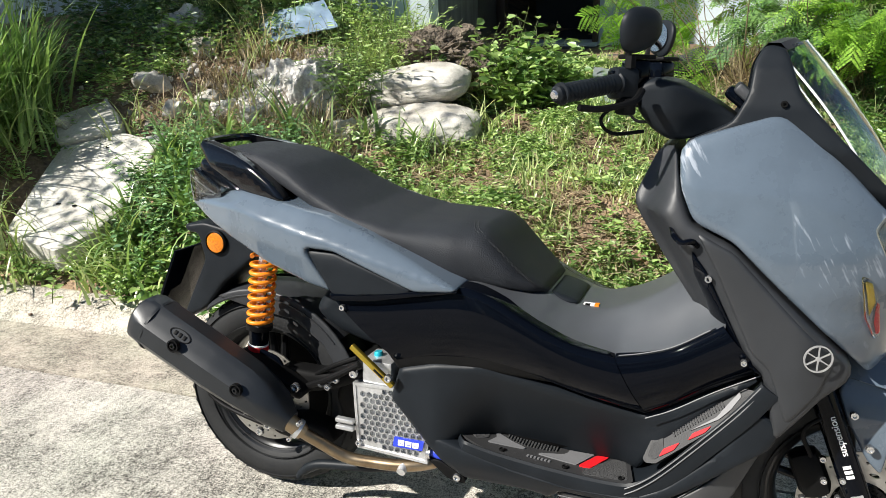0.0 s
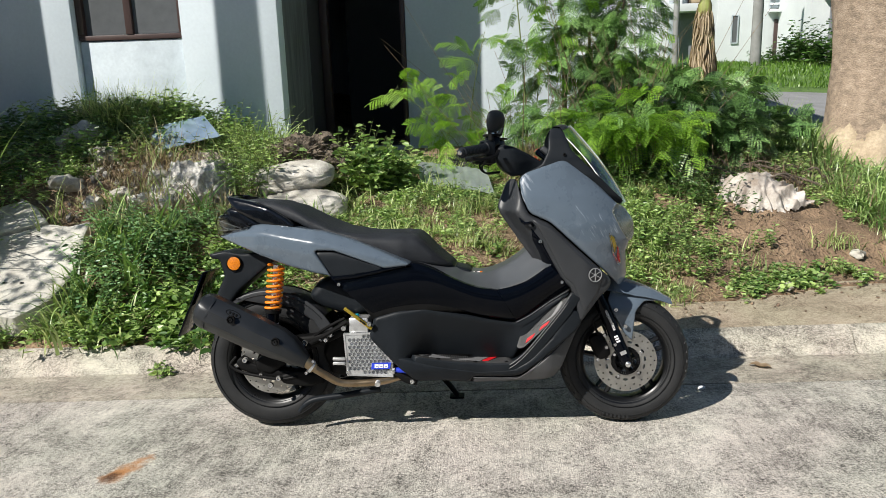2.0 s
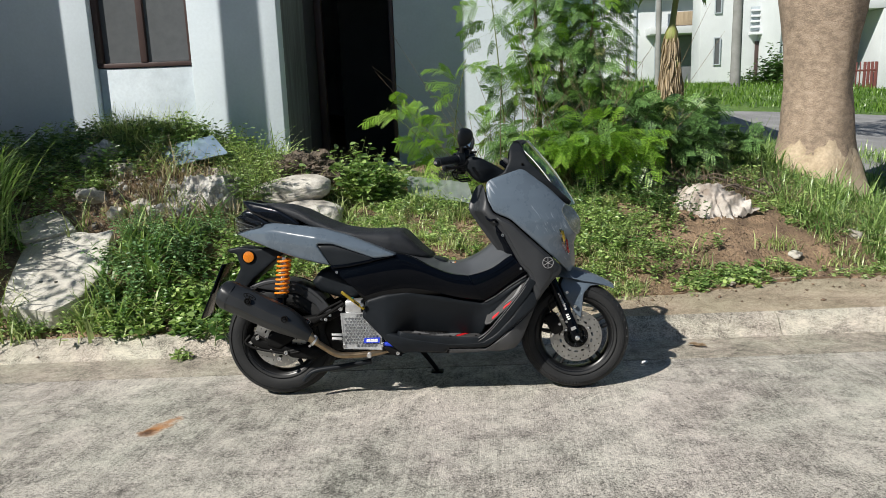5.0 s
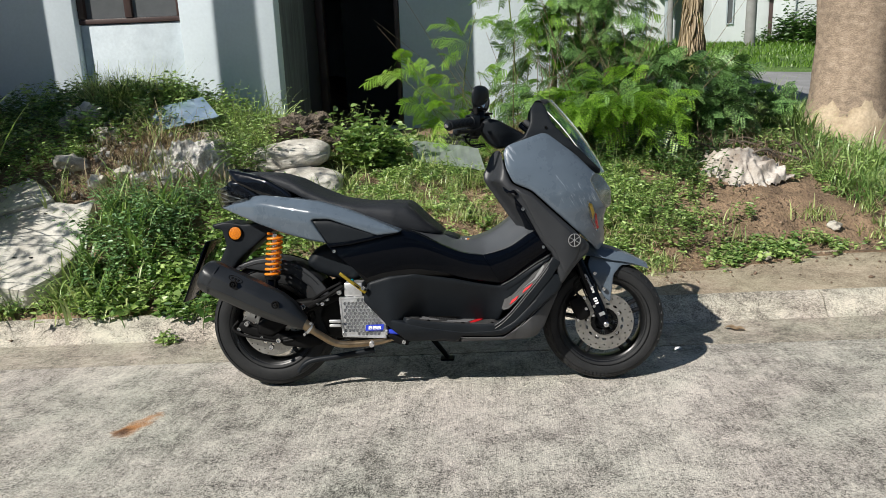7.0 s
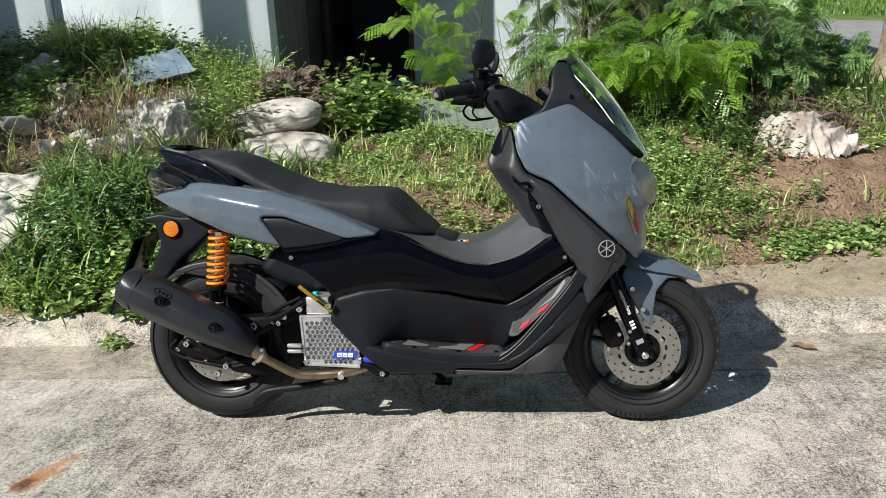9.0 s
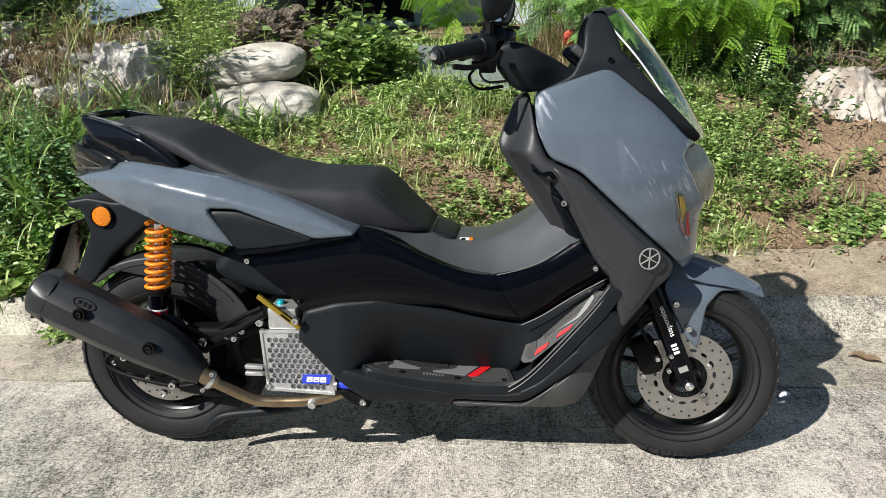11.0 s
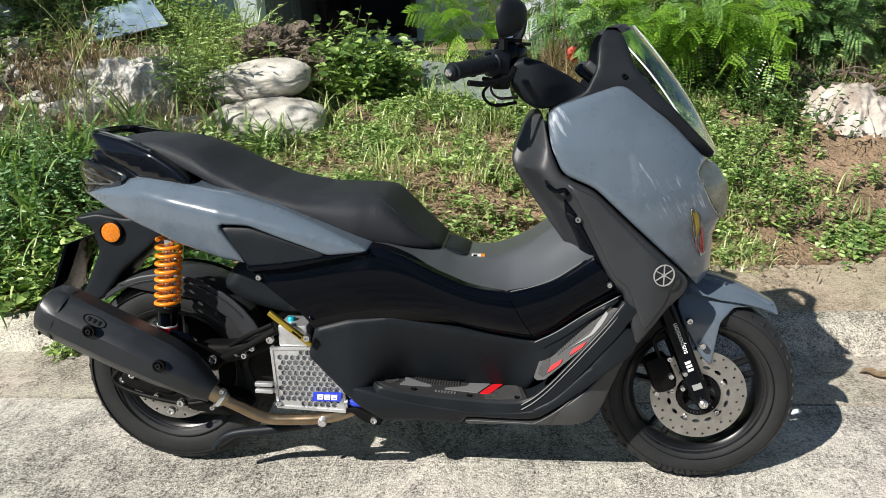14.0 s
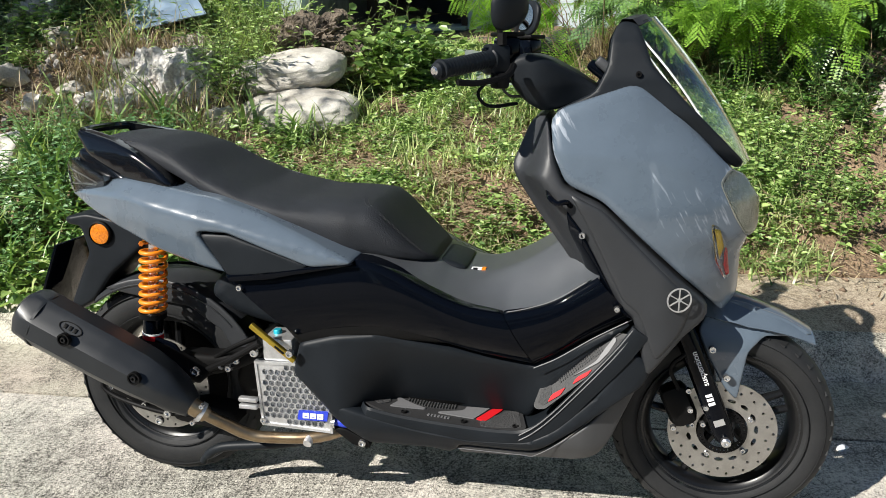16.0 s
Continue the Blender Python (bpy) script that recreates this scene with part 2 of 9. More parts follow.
def leaf_mat(name, a, b, through=0.45, rough=0.45, var=0.35):
    """A leaf: gloss on top, light coming through, each leaf a little different."""
    m = bpy.data.materials.new(name)
    m.use_nodes = True
    nt = m.node_tree
    N, K = nt.nodes, nt.links
    p = N["Principled BSDF"]
    gi, oi = N.new("ShaderNodeNewGeometry"), N.new("ShaderNodeTexCoord")
    no = N.new("ShaderNodeTexNoise")
    no.inputs["Scale"].default_value = 2.5
    K.new(oi.outputs["Object"], no.inputs["Vector"])
    ad = N.new("ShaderNodeMath")
    ad.operation = "MULTIPLY_ADD"
    ad.inputs[1].default_value, ad.inputs[2].default_value = 0.6, -0.05
    K.new(gi.outputs["Random Per Island"], ad.inputs[0])
    sm = N.new("ShaderNodeMath")
    K.new(ad.outputs[0], sm.inputs[0])
    mu = N.new("ShaderNodeMath")
    mu.operation = "MULTIPLY"
    mu.inputs[1].default_value = 0.6
    K.new(no.outputs[0], mu.inputs[0]), K.new(mu.outputs[0], sm.inputs[1])
    rp = N.new("ShaderNodeValToRGB")
    rp.color_ramp.elements[0].position, rp.color_ramp.elements[1].position = 0.2, 0.85
    rp.color_ramp.elements[0].color, rp.color_ramp.elements[1].color = (*a, 1), (*b, 1)
    K.new(sm.outputs[0], rp.inputs[0])
    K.new(rp.outputs[0], p.inputs["Base Color"])
    p.inputs["Roughness"].default_value = rough * 0.88
    p.inputs["Specular IOR Level"].default_value = 0.7
    tr = N.new("ShaderNodeBsdfTranslucent")
    br = N.new("ShaderNodeMix")
    br.data_type, br.blend_type = "RGBA", "MULTIPLY"
    br.inputs["Factor"].default_value = 1
    br.inputs["B"].default_value = (1.1, 1.2, 0.72, 1)
    K.new(rp.outputs[0], br.inputs["A"]), K.new(br.outputs["Result"], tr.inputs[0])
    ms = N.new("ShaderNodeMixShader")
    ms.inputs[0].default_value = through
    K.new(p.outputs[0], ms.inputs[1]), K.new(tr.outputs[0], ms.inputs[2])
    K.new(ms.outputs[0], N["Material Output"].inputs[0])
    return m


def plain(name, base, rough=0.4, metal=0.0, coat=0.0, **k):
    return mat(name, base, rough, metal, spread=tuple(c * 0.85 for c in base), scale=14, fine=260, bump=k.pop("bump", 0.04), depth=0.0006, coat=coat, **k)


def glassy(name, tint=(1, 1, 1), rough=0.02, ior=1.45):
    m = bpy.data.materials.new(name)
    m.use_nodes = True
    p = m.node_tree.nodes["Principled BSDF"]
    p.inputs["Base Color"].default_value = (*tint, 1)
    p.inputs["Roughness"].default_value, p.inputs["IOR"].default_value = rough, ior
    p.inputs["Transmission Weight"].default_value = 1.0
    return m


def concrete(name, light, dark, broom=0.0, scale=1.6, rust=None):
    """Weathered concrete: blotches, stains, sand grain, and the marks of the broom."""
    m = bpy.data.materials.new(name)
    m.use_nodes = True
    N, K = m.node_tree.nodes, m.node_tree.links
    b = N["Principled BSDF"]
    co = N.new("ShaderNodeTexCoord")

    def tex(scale, detail, rough, stretch=None):
        n = N.new("ShaderNodeTexNoise")
        n.inputs["Scale"].default_value, n.inputs["Detail"].default_value, n.inputs["Roughness"].default_value = scale, detail, rough
        src = co.outputs["Object"]
        if stretch:
            mp = N.new("ShaderNodeMapping")
            mp.inputs["Scale"].default_value = stretch
            mp.inputs["Rotation"].default_value = (0, 0, radians(-7))
            K.new(src, mp.inputs[0])
            src = mp.outputs[0]
        K.new(src, n.inputs["Vector"])
        return n.outputs[0]

    def calc(op, x, y):
        n = N.new("ShaderNodeMath")
        n.operation = op
        for i, v in enumerate((x, y)):
            if isinstance(v, (int, float)):
                n.inputs[i].default_value = v
            else:
                K.new(v, n.inputs[i])
        return n.outputs[0]

    blot, patch, grain, sand = tex(scale, 12, 0.72), tex(scale * 5.5, 8, 0.7), tex(75, 5, 0.75), tex(330, 2, 0.6)
    h = calc("ADD", calc("ADD", calc("MULTIPLY", blot, 0.78), calc("MULTIPLY", patch, 0.62)), -0.20)
    lines = tex(60, 4, 0.7, (1.0, 0.035, 1.0))
    if broom:
        h = calc("ADD", h, calc("MULTIPLY", calc("SUBTRACT", lines, 0.5), broom))
    speck = tex(170, 3, 0.7)
    h = calc("ADD", h, calc("MULTIPLY", calc("SUBTRACT", speck, 0.5), 1.15))
    h = calc("ADD", h, calc("MULTIPLY", calc("SUBTRACT", grain, 0.5), 0.75))
    h = calc("ADD", h, calc("MULTIPLY", calc("SUBTRACT", sand, 0.5), 0.85))
    rp = N.new("ShaderNodeValToRGB")
    e = rp.color_ramp.elements
    e[0].position, e[1].position = 0.26, 0.74
    e[0].color, e[1].color = (*dark, 1), (*light, 1)
    mid = e.new(0.5)
    mid.color = (*[0.45 * q + 0.55 * w for q, w in zip(dark, light)], 1)
    K.new(h, rp.inputs[0])
    # faint green and pink tones where lichen and dust lie
    tone = N.new("ShaderNodeValToRGB")
    te = tone.color_ramp.elements
    te[0].position, te[1].position = 0.36, 0.64
    te[0].color, te[1].color = (0.975, 1.0, 0.955, 1), (1.03, 0.985, 0.98, 1)
    K.new(tex(scale * 0.8, 4, 0.6), tone.inputs[0])
    mx = N.new("ShaderNodeMix")
    mx.data_type, mx.blend_type = "RGBA", "MULTIPLY"
    mx.inputs["Factor"].default_value = 1.0
    K.new(rp.outputs[0], mx.inputs["A"]), K.new(tone.outputs[0], mx.inputs["B"])
    out = mx.outputs["Result"]
    if rust:
        # a rust stain: a warped oval with a dark core at one end
        cx, cy, turn, lx, ly = rust
        wob = N.new("ShaderNodeTexNoise")
        wob.inputs["Scale"].default_value, wob.inputs["Detail"].default_value = 22, 5
        K.new(co.outputs["Object"], wob.inputs["Vector"])

        def oval(x, y, a, p, q):
            mp = N.new("ShaderNodeMapping")
            mp.vector_type = "TEXTURE"
            mp.inputs["Location"].default_value, mp.inputs["Rotation"].default_value, mp.inputs["Scale"].default_value = (x, y, 0), (0, 0, a), (p, q, 50)
            K.new(co.outputs["Object"], mp.inputs[0])
            le = N.new("ShaderNodeVectorMath")
            le.operation = "LENGTH"
            K.new(mp.outputs[0], le.inputs[0])
            d = calc("ADD", le.outputs["Value"], calc("MULTIPLY", calc("SUBTRACT", wob.outputs[0], 0.5), 2.2))
            d = calc("ADD", d, calc("MULTIPLY", calc("SUBTRACT", speck, 0.5), 0.9))
            r = N.new("ShaderNodeMapRange")
            r.inputs["From Min"].default_value, r.inputs["From Max"].default_value, r.inputs["To Min"].default_value, r.inputs["To Max"].default_value = 0.35, 1.25, 1.0, 0.0
            K.new(d, r.inputs[0])
            return r.outputs[0]

        for mask, amount, colour in ((oval(cx, cy, turn, lx, ly), 0.9, (0.46, 0.20, 0.06, 1)), (oval(cx - 0.55 * lx * math.cos(turn), cy - 0.55 * lx * math.sin(turn), turn, lx * 0.36, ly * 0.62), 0.9, (0.07, 0.032, 0.018, 1))):
            m2 = N.new("ShaderNodeMix")
            m2.data_type = "RGBA"
            m2.inputs["B"].default_value = colour
            K.new(calc("MULTIPLY", mask, amount), m2.inputs["Factor"]), K.new(out, m2.inputs["A"])
            out = m2.outputs["Result"]
    K.new(out, b.inputs["Base Color"])
    b.inputs["Roughness"].default_value = 0.9
    b.inputs["Specular IOR Level"].default_value = 0.25
    bp = N.new("ShaderNodeBump")
    bp.inputs["Strength"].default_value, bp.inputs["Distance"].default_value = 0.8, 0.004
    K.new(calc("ADD", calc("ADD", grain, sand), calc("MULTIPLY", lines, broom * 4)), bp.inputs["Height"]), K.new(bp.outputs[0], b.inputs["Normal"])
    return m


M_ROAD = concrete("road_concrete", (0.71, 0.675, 0.61), (0.062, 0.059, 0.053), 0.26, 1.6, (-1.122, -0.385, 1.18, 0.105, 0.045))
M_KERB = concrete("kerb_concrete", (0.72, 0.67, 0.58), (0.07, 0.063, 0.053), 0.0, 3.0)
M_GUT = concrete("gutter_concrete", (0.60, 0.55, 0.465), (0.085, 0.077, 0.065), 0.0, 3.0)
M_DUST = concrete("dusty_footway", (0.58, 0.50, 0.385), (0.17, 0.135, 0.095), 0.0, 2.2)
M_SOIL = mat("soil", (0.35, 0.24, 0.15), 0.95, spread=(0.10, 0.066, 0.041), scale=5, fine=60, bump=0.5, depth=0.02, detail=10)
M_WALL = mat("white_wall_paint", (0.71, 0.785, 0.835), 0.8, spread=(0.57, 0.645, 0.695), scale=1.6, fine=40, bump=0.06, depth=0.002, mottle=0.8)
M_WALLG = mat("grey_wall_render", (0.44, 0.495, 0.53), 0.85, spread=(0.30, 0.345, 0.375), scale=2.2, fine=45, bump=0.10, depth=0.003, mottle=0.9)
M_SPAN = mat("stained_panel", (0.66, 0.73, 0.77), 0.8, spread=(0.38, 0.44, 0.48), scale=5, fine=45, bump=0.10, depth=0.002, mottle=0.9)
# streaks are stains; the shade on this return also deepens the colour
M_RETURN = mat("stained_shaded_return", (0.20, 0.22, 0.22), 0.9, spread=(0.045, 0.05, 0.048), scale=3, fine=40, bump=0.2, depth=0.003, stretch=(4, 4, 0.5), mottle=0.7)
# the unlit inside of the doorway is put into this near-black colour
M_DARKIN = mat("unlit_interior_dark", (0.05, 0.05, 0.052), 0.95)
M_FRAME = mat("brown_window_frame", (0.060, 0.035, 0.032), 0.5, bump=0.05)
M_BARK = mat("tree_bark", (0.40, 0.315, 0.24), 0.92, spread=(0.22, 0.172, 0.13), scale=14, fine=75, bump=0.45, depth=0.006, detail=14, mid=(0.32, 0.245, 0.18), stretch=(1, 1, 1.5), mottle=0.42)
M_BAG = mat("weathered_sack", (0.70, 0.67, 0.60), 0.9, spread=(0.24, 0.215, 0.175), scale=7, fine=220, bump=0.4, depth=0.004, detail=8)
M_BAGW = mat("white_torn_sack", (0.62, 0.58, 0.53), 0.85, spread=(0.24, 0.19, 0.15), scale=7, fine=120, bump=0.25, depth=0.006, detail=8)
M_CHALK = mat("white_chalky_plastic", (0.78, 0.76, 0.72), 0.7, spread=(0.30, 0.27, 0.235), scale=13, fine=70, bump=0.5, depth=0.012, detail=8)
M_SLAB = mat("pale_concrete_slab", (0.62, 0.60, 0.54), 0.88, spread=(0.36, 0.33, 0.28), scale=3.5, fine=80, bump=0.22, depth=0.005, detail=8)
M_STEEL_SHEET = mat("galvanised_sheet", (0.62, 0.66, 0.68), 0.38, 0.75, spread=(0.42, 0.46, 0.48), scale=5, fine=60, bump=0.08)
M_BLUE_SHEET = mat("dull_metal_panel", (0.34, 0.44, 0.56), 0.30, 0.7, spread=(0.20, 0.30, 0.42), scale=6, fine=60, bump=0.05)
M_ASPH = mat("asphalt", (0.30, 0.30, 0.30), 0.9, spread=(0.2, 0.2, 0.2), scale=2, fine=80, bump=0.3)
M_FAR = mat("far_white_wall", (0.66, 0.69, 0.70), 0.85, spread=(0.54, 0.57, 0.58), scale=0.6, fine=20, bump=0.05)
M_FARG = mat("far_grass", (0.16, 0.27, 0.05), 0.9, spread=(0.07, 0.14, 0.03), scale=1.2, fine=30, bump=0.4, depth=0.05)

# scooter
M_GREY = plain("blue_grey_paint", (0.097, 0.126, 0.160), 0.28, coat=0.8, rvar=0.05, spec=0.3)
M_COWL = M_GREY.copy()
M_COWL.name = "smeared_blue_grey_paint"


def pale_streaks(m, amount=0.55):
    """Thin pale streaks, running down across the paint."""
    N, K = m.node_tree.nodes, m.node_tree.links
    b = N["Principled BSDF"]
    src = b.inputs["Base Color"].links[0].from_socket
    co, mp, no, big = N.new("ShaderNodeTexCoord"), N.new("ShaderNodeMapping"), N.new("ShaderNodeTexNoise"), N.new("ShaderNodeTexNoise")
    mp.vector_type = "TEXTURE"
    mp.inputs["Rotation"].default_value, mp.inputs["Scale"].default_value = (0, radians(60), 0), (1.0, 1.6, 0.16)
    K.new(co.outputs["Object"], mp.inputs[0]), K.new(mp.outputs[0], no.inputs["Vector"]), K.new(co.outputs["Object"], big.inputs["Vector"])
    no.inputs["Scale"].default_value, no.inputs["Detail"].default_value = 16, 4
    big.inputs["Scale"].default_value = 7
    ad = N.new("ShaderNodeMath")
    ad.operation = "MULTIPLY"
    K.new(no.outputs[0], ad.inputs[0]), K.new(big.outputs[0], ad.inputs[1])
    r = N.new("ShaderNodeMapRange")
    r.inputs["From Min"].default_value, r.inputs["From Max"].default_value, r.inputs["To Max"].default_value = 0.335, 0.395, amount
    K.new(ad.outputs[0], r.inputs[0])
    mx = N.new("ShaderNodeMix")
    mx.data_type = "RGBA"
    mx.inputs["B"].default_value = (0.42, 0.46, 0.52, 1)
    K.new(r.outputs[0], mx.inputs["Factor"]), K.new(src, mx.inputs["A"]), K.new(mx.outputs["Result"], b.inputs["Base Color"])


pale_streaks(M_COWL)
M_GLOSS = plain("gloss_black_plastic", (0.0016, 0.0024, 0.0046), 0.05, rvar=0.03, spec=0.13)
M_SHINE = plain("polished_black_plastic", (0.0030, 0.0038, 0.0055), 0.09, rvar=0.04, spec=0.5)
M_MATTE = mat("matte_black_plastic", (0.0245, 0.0265, 0.0300), 0.48, spread=(0.0175, 0.019, 0.0215), scale=9, fine=700, bump=0.10, depth=0.0004, spec=0.5)
M_LOWER = mat("dark_moulded_plastic", (0.0108, 0.0136, 0.0172), 0.46, spread=(0.0070, 0.0090, 0.0115), scale=9, fine=700, bump=0.10, depth=0.0004, spec=0.18)
M_CORE = plain("dark_frame_plastic", (0.003, 0.003, 0.0032), 0.6, spec=0.15)
M_SEAT = mat("black_seat_vinyl", (0.0210, 0.0238, 0.0290), 0.56, spread=(0.0148, 0.0168, 0.0205), scale=20, fine=470, bump=0.5, depth=0.0016, spec=0.34)
M_TYRE = mat("tyre_rubber", (0.0135, 0.0145, 0.0158), 0.62, spread=(0.0235, 0.0240, 0.0248), scale=10, fine=180, bump=0.12, depth=0.001, spec=0.25)
M_RIM = plain("black_rim_paint", (0.006, 0.0063, 0.007), 0.32, coat=0.25, spec=0.3)
M_DISC = mat("brake_disc_steel", (0.44, 0.43, 0.41), 0.34, 0.9, spread=(0.33, 0.32, 0.30), scale=20, fine=300, bump=0.1, depth=0.0005)
M_MUFF = mat("satin_black_muffler", (0.0125, 0.0148, 0.0180), 0.40, 0.0, spread=(0.009, 0.0108, 0.0132), scale=10, fine=300, bump=0.05, depth=0.0004)
M_PIPE = mat("heat_tinted_steel", (0.42, 0.33, 0.22), 0.34, 0.95, spread=(0.24, 0.17, 0.10), scale=14, fine=120, bump=0.08, depth=0.0006)
M_ORANGE = plain("orange_spring_paint", (0.86, 0.24, 0.008), 0.35, coat=0.3)
M_AMBER = plain("amber_reflector", (0.90, 0.24, 0.01), 0.2, coat=0.6)
M_STEEL = plain("bolt_steel", (0.70, 0.70, 0.70), 0.25, 0.95)
M_ALU = mat("cast_aluminium", (0.74, 0.75, 0.76), 0.40, 0.75, spread=(0.46, 0.46, 0.46), scale=18, fine=220, bump=0.12, depth=0.0008)
M_FIN = mat("radiator_fins", (0.66, 0.67, 0.68), 0.5, 0.3, spread=(0.20, 0.20, 0.20), scale=50, fine=200, stretch=(7, 1, 0.15), detail=3)
M_REFL = mat("lamp_reflector", (0.42, 0.42, 0.36), 0.18, 0.7, spread=(0.16, 0.17, 0.15), scale=24, fine=60, bump=0.2)
M_GOLD = plain("gold_anodised", (0.50, 0.36, 0.05), 0.3, 0.85)
M_BLUE = plain("blue_plastic", (0.02, 0.05, 0.55), 0.35, coat=0.3)
M_CYAN = plain("cyan_fitting", (0.02, 0.42, 0.55), 0.35, 0.4)
M_WHITE = plain("white_print", (0.85, 0.85, 0.85), 0.5)
M_RED = plain("red_inlay", (0.60, 0.012, 0.018), 0.55, spec=0.2)
M_INLAY = mat("grey_pad_inlay", (0.16, 0.16, 0.165), 0.5, fine=300, bump=0.1, depth=0.0005)
M_EDGE = plain("pale_plastic_edge", (0.14, 0.14, 0.145), 0.5)
M_SILVER = plain("silver_print", (0.55, 0.55, 0.55), 0.35, 0.6)
M_PADX = mat("worn_pad_rubber", (0.055, 0.055, 0.056), 0.62, fine=900, bump=0.5, depth=0.002)
M_PAD = mat("rubber_pad", (0.026, 0.026, 0.027), 0.6, fine=400, bump=0.25, depth=0.001)
M_SCREEN = glassy("clear_windscreen", (0.92, 0.96, 0.97))
M_SCRIM = plain("pale_screen_edge", (0.75, 0.77, 0.78), 0.25)
M_SMOKE = glassy("smoked_lens", (0.50, 0.53, 0.56), 0.03)
M_LENS = glassy("headlamp_lens", (0.95, 0.97, 0.97), 0.02)
M_PANE = plain("dusty_window_pane", (0.115, 0.122, 0.128), 0.12, rvar=0.08)

# ---------------------------------------------------------------- the ground
def hash_noise(x, y, s, seed=0.0):
    return noise.noise((x * s + seed, y * s - seed, seed * 1.7))


def kerb_y(x):
    """The joint between the road slabs and the gutter; it bends away past the corner."""
    return 0.305 + 0.035 * x + (0.075 * max(0.0, x - 2.5) ** 2 if x < 5 else 0.47 + 0.375 * (x - 5))


def kerb_v(x, y):
    """How far a place lies beyond that joint."""
    return y - kerb_y(x)


def road_z(x, y):
    return -0.012 + 0.015 * x - 0.035 * y


def soil_edge(x):
    return 0.47 + 0.42 * float(sstep(-1.0, 0.6, x)) + 0.24 * float(sstep(1.3, 2.4, x))


def bank_z(x, y):
    """The lie of the bank between the road and the houses."""
    e = 0.29 + 0.125 * x + (0.075 * max(0.0, x - 1.35) ** 2 if x < 4 else 0.53 + 0.42 * (x - 4))
    d = max(0.0, y - e - 0.50 - 0.10 * float(sstep(-0.5, 0.8, x)) - 0.36 * float(sstep(0.9, 2.2, x)))
    left, right = float(sstep(-0.9, -1.8, x)), float(sstep(2.6, 4.6, x))
    h = 0.48 * (1 - math.exp(-d / 0.9)) + 0.06 * float(sstep(1.5, 3.2, d))
    h += left * (0.12 * float(sstep(0.15, 0.8, d)) + 0.24 * float(sstep(-1.5, -2.15, x)) * float(sstep(0.9, 1.9, d)))
    h += 0.10 * math.exp(-((x - 1.95) ** 2 / 0.4 + (y - 2.65) ** 2 / 0.3)) - 0.17 * math.exp(-(((x + 2.40) / 0.45) ** 4 + ((y - 1.08) / 0.42) ** 4))
    h += 0.10 * math.exp(-((x - 3.1) ** 2 / 0.8 + (y - 4.0) ** 2 / 0.8))
    h *= 1 - 0.85 * right
    return 0.085 - 0.012 * x - 0.035 * e + h


def ground_z(x, y):
    v = kerb_v(x, y)
    k = soil_edge(x)
    d = max(0.0, v - k)
    edge = road_z(x, kerb_y(x)) + 0.086
    t = float(sstep(0.0, 0.40, d))
    near = edge * (1 - t) + bank_z(x, y) * t
    near += (0.045 * hash_noise(x, y, 1.6, 3.1) + 0.03 * hash_noise(x, y, 4.5, 7.7) + 0.015 * hash_noise(x, y, 11, 1.3)) * min(1.0, d * 2.5)
    far = max(-0.1, 0.30 + 0.085 * (y - 9) - 0.085 * (x - 7.6))
    far = min(far, 1.25)
    t = float(sstep(4.9, 8.5, math.hypot(max(0, x - 0.5), max(0.0, y))))
    if y > 3 and x < 1.2:
        t *= float(sstep(8.5, 11, y))
    z = near * (1 - t) + far * t
    return z if v > k - 0.02 else min(z, road_z(x, y) - 0.06)


def grid_sheet(name, xs, ys, zf, material, **tags):
    vs = [(x, y, zf(x, y)) for y in ys for x in xs]
    n = len(xs)
    fs = [(j * n + i, j * n + i + 1, (j + 1) * n + i + 1, (j + 1) * n + i) for j in range(len(ys) - 1) for i in range(n - 1)]
    ob = raw(name, vs, fs, material, angle=60)
    return tagged(ob, **tags)


xs = list(np.concatenate([np.linspace(-150, -8, 14)[:-1], np.linspace(-8, -3.4, 24)[:-1], np.arange(-3.4, 5, 0.045), np.linspace(5.05, 14, 50), np.linspace(16, 150, 16)]))
ys = list(np.concatenate([np.linspace(-150, -9, 10)[:-1], np.linspace(-9, 0.3, 14)[:-1], np.arange(0.3, 4.6, 0.045), np.linspace(4.65, 14, 60), np.linspace(15, 60, 30), np.linspace(66, 220, 8)]))
ground = grid_sheet("ground", xs, ys, ground_z, M_SOIL, label="brown soil bank with stones and grass", category="ground", kind="structure")
ground.data.materials.append(M_FARG)
for f in ground.data.polygons:
    if f.center.y > 11.5 or (f.center.y > 4.9 and f.center.x > 1.3):
        f.material_index = 1


def strip(name, u0, u1, va, vb, nu, prof, material, parent, label=""):
    """A piece of paving between two lines beside the kerb line; prof(v) gives its height over the road's plane."""
    bm = bmesh.new()
    us = np.linspace(u0, u1, nu)
    rows = []
    for v in list(va if isinstance(va, (list, tuple)) else np.linspace(va, vb, 8)):
        row = []
        for x in us - 0.16 * min(0.0, v):
            y = kerb_y(x) + v
            row.append(bm.verts.new((x, y, road_z(x, y - max(0, v)) + prof(v) + 0.002 * hash_noise(x, y, 6))))
        rows.append(row)
    for a, b in zip(rows, rows[1:]):
        for i in range(nu - 1):
            bm.faces.new((a[i], a[i + 1], b[i + 1], b[i]))
    r = bmesh.ops.extrude_face_region(bm, geom=list(bm.faces))
    bmesh.ops.translate(bm, vec=(0, 0, -0.14), verts=[e for e in r["geom"] if isinstance(e, bmesh.types.BMVert)])
    return part(name, bm, material, parent, label, angle=50)


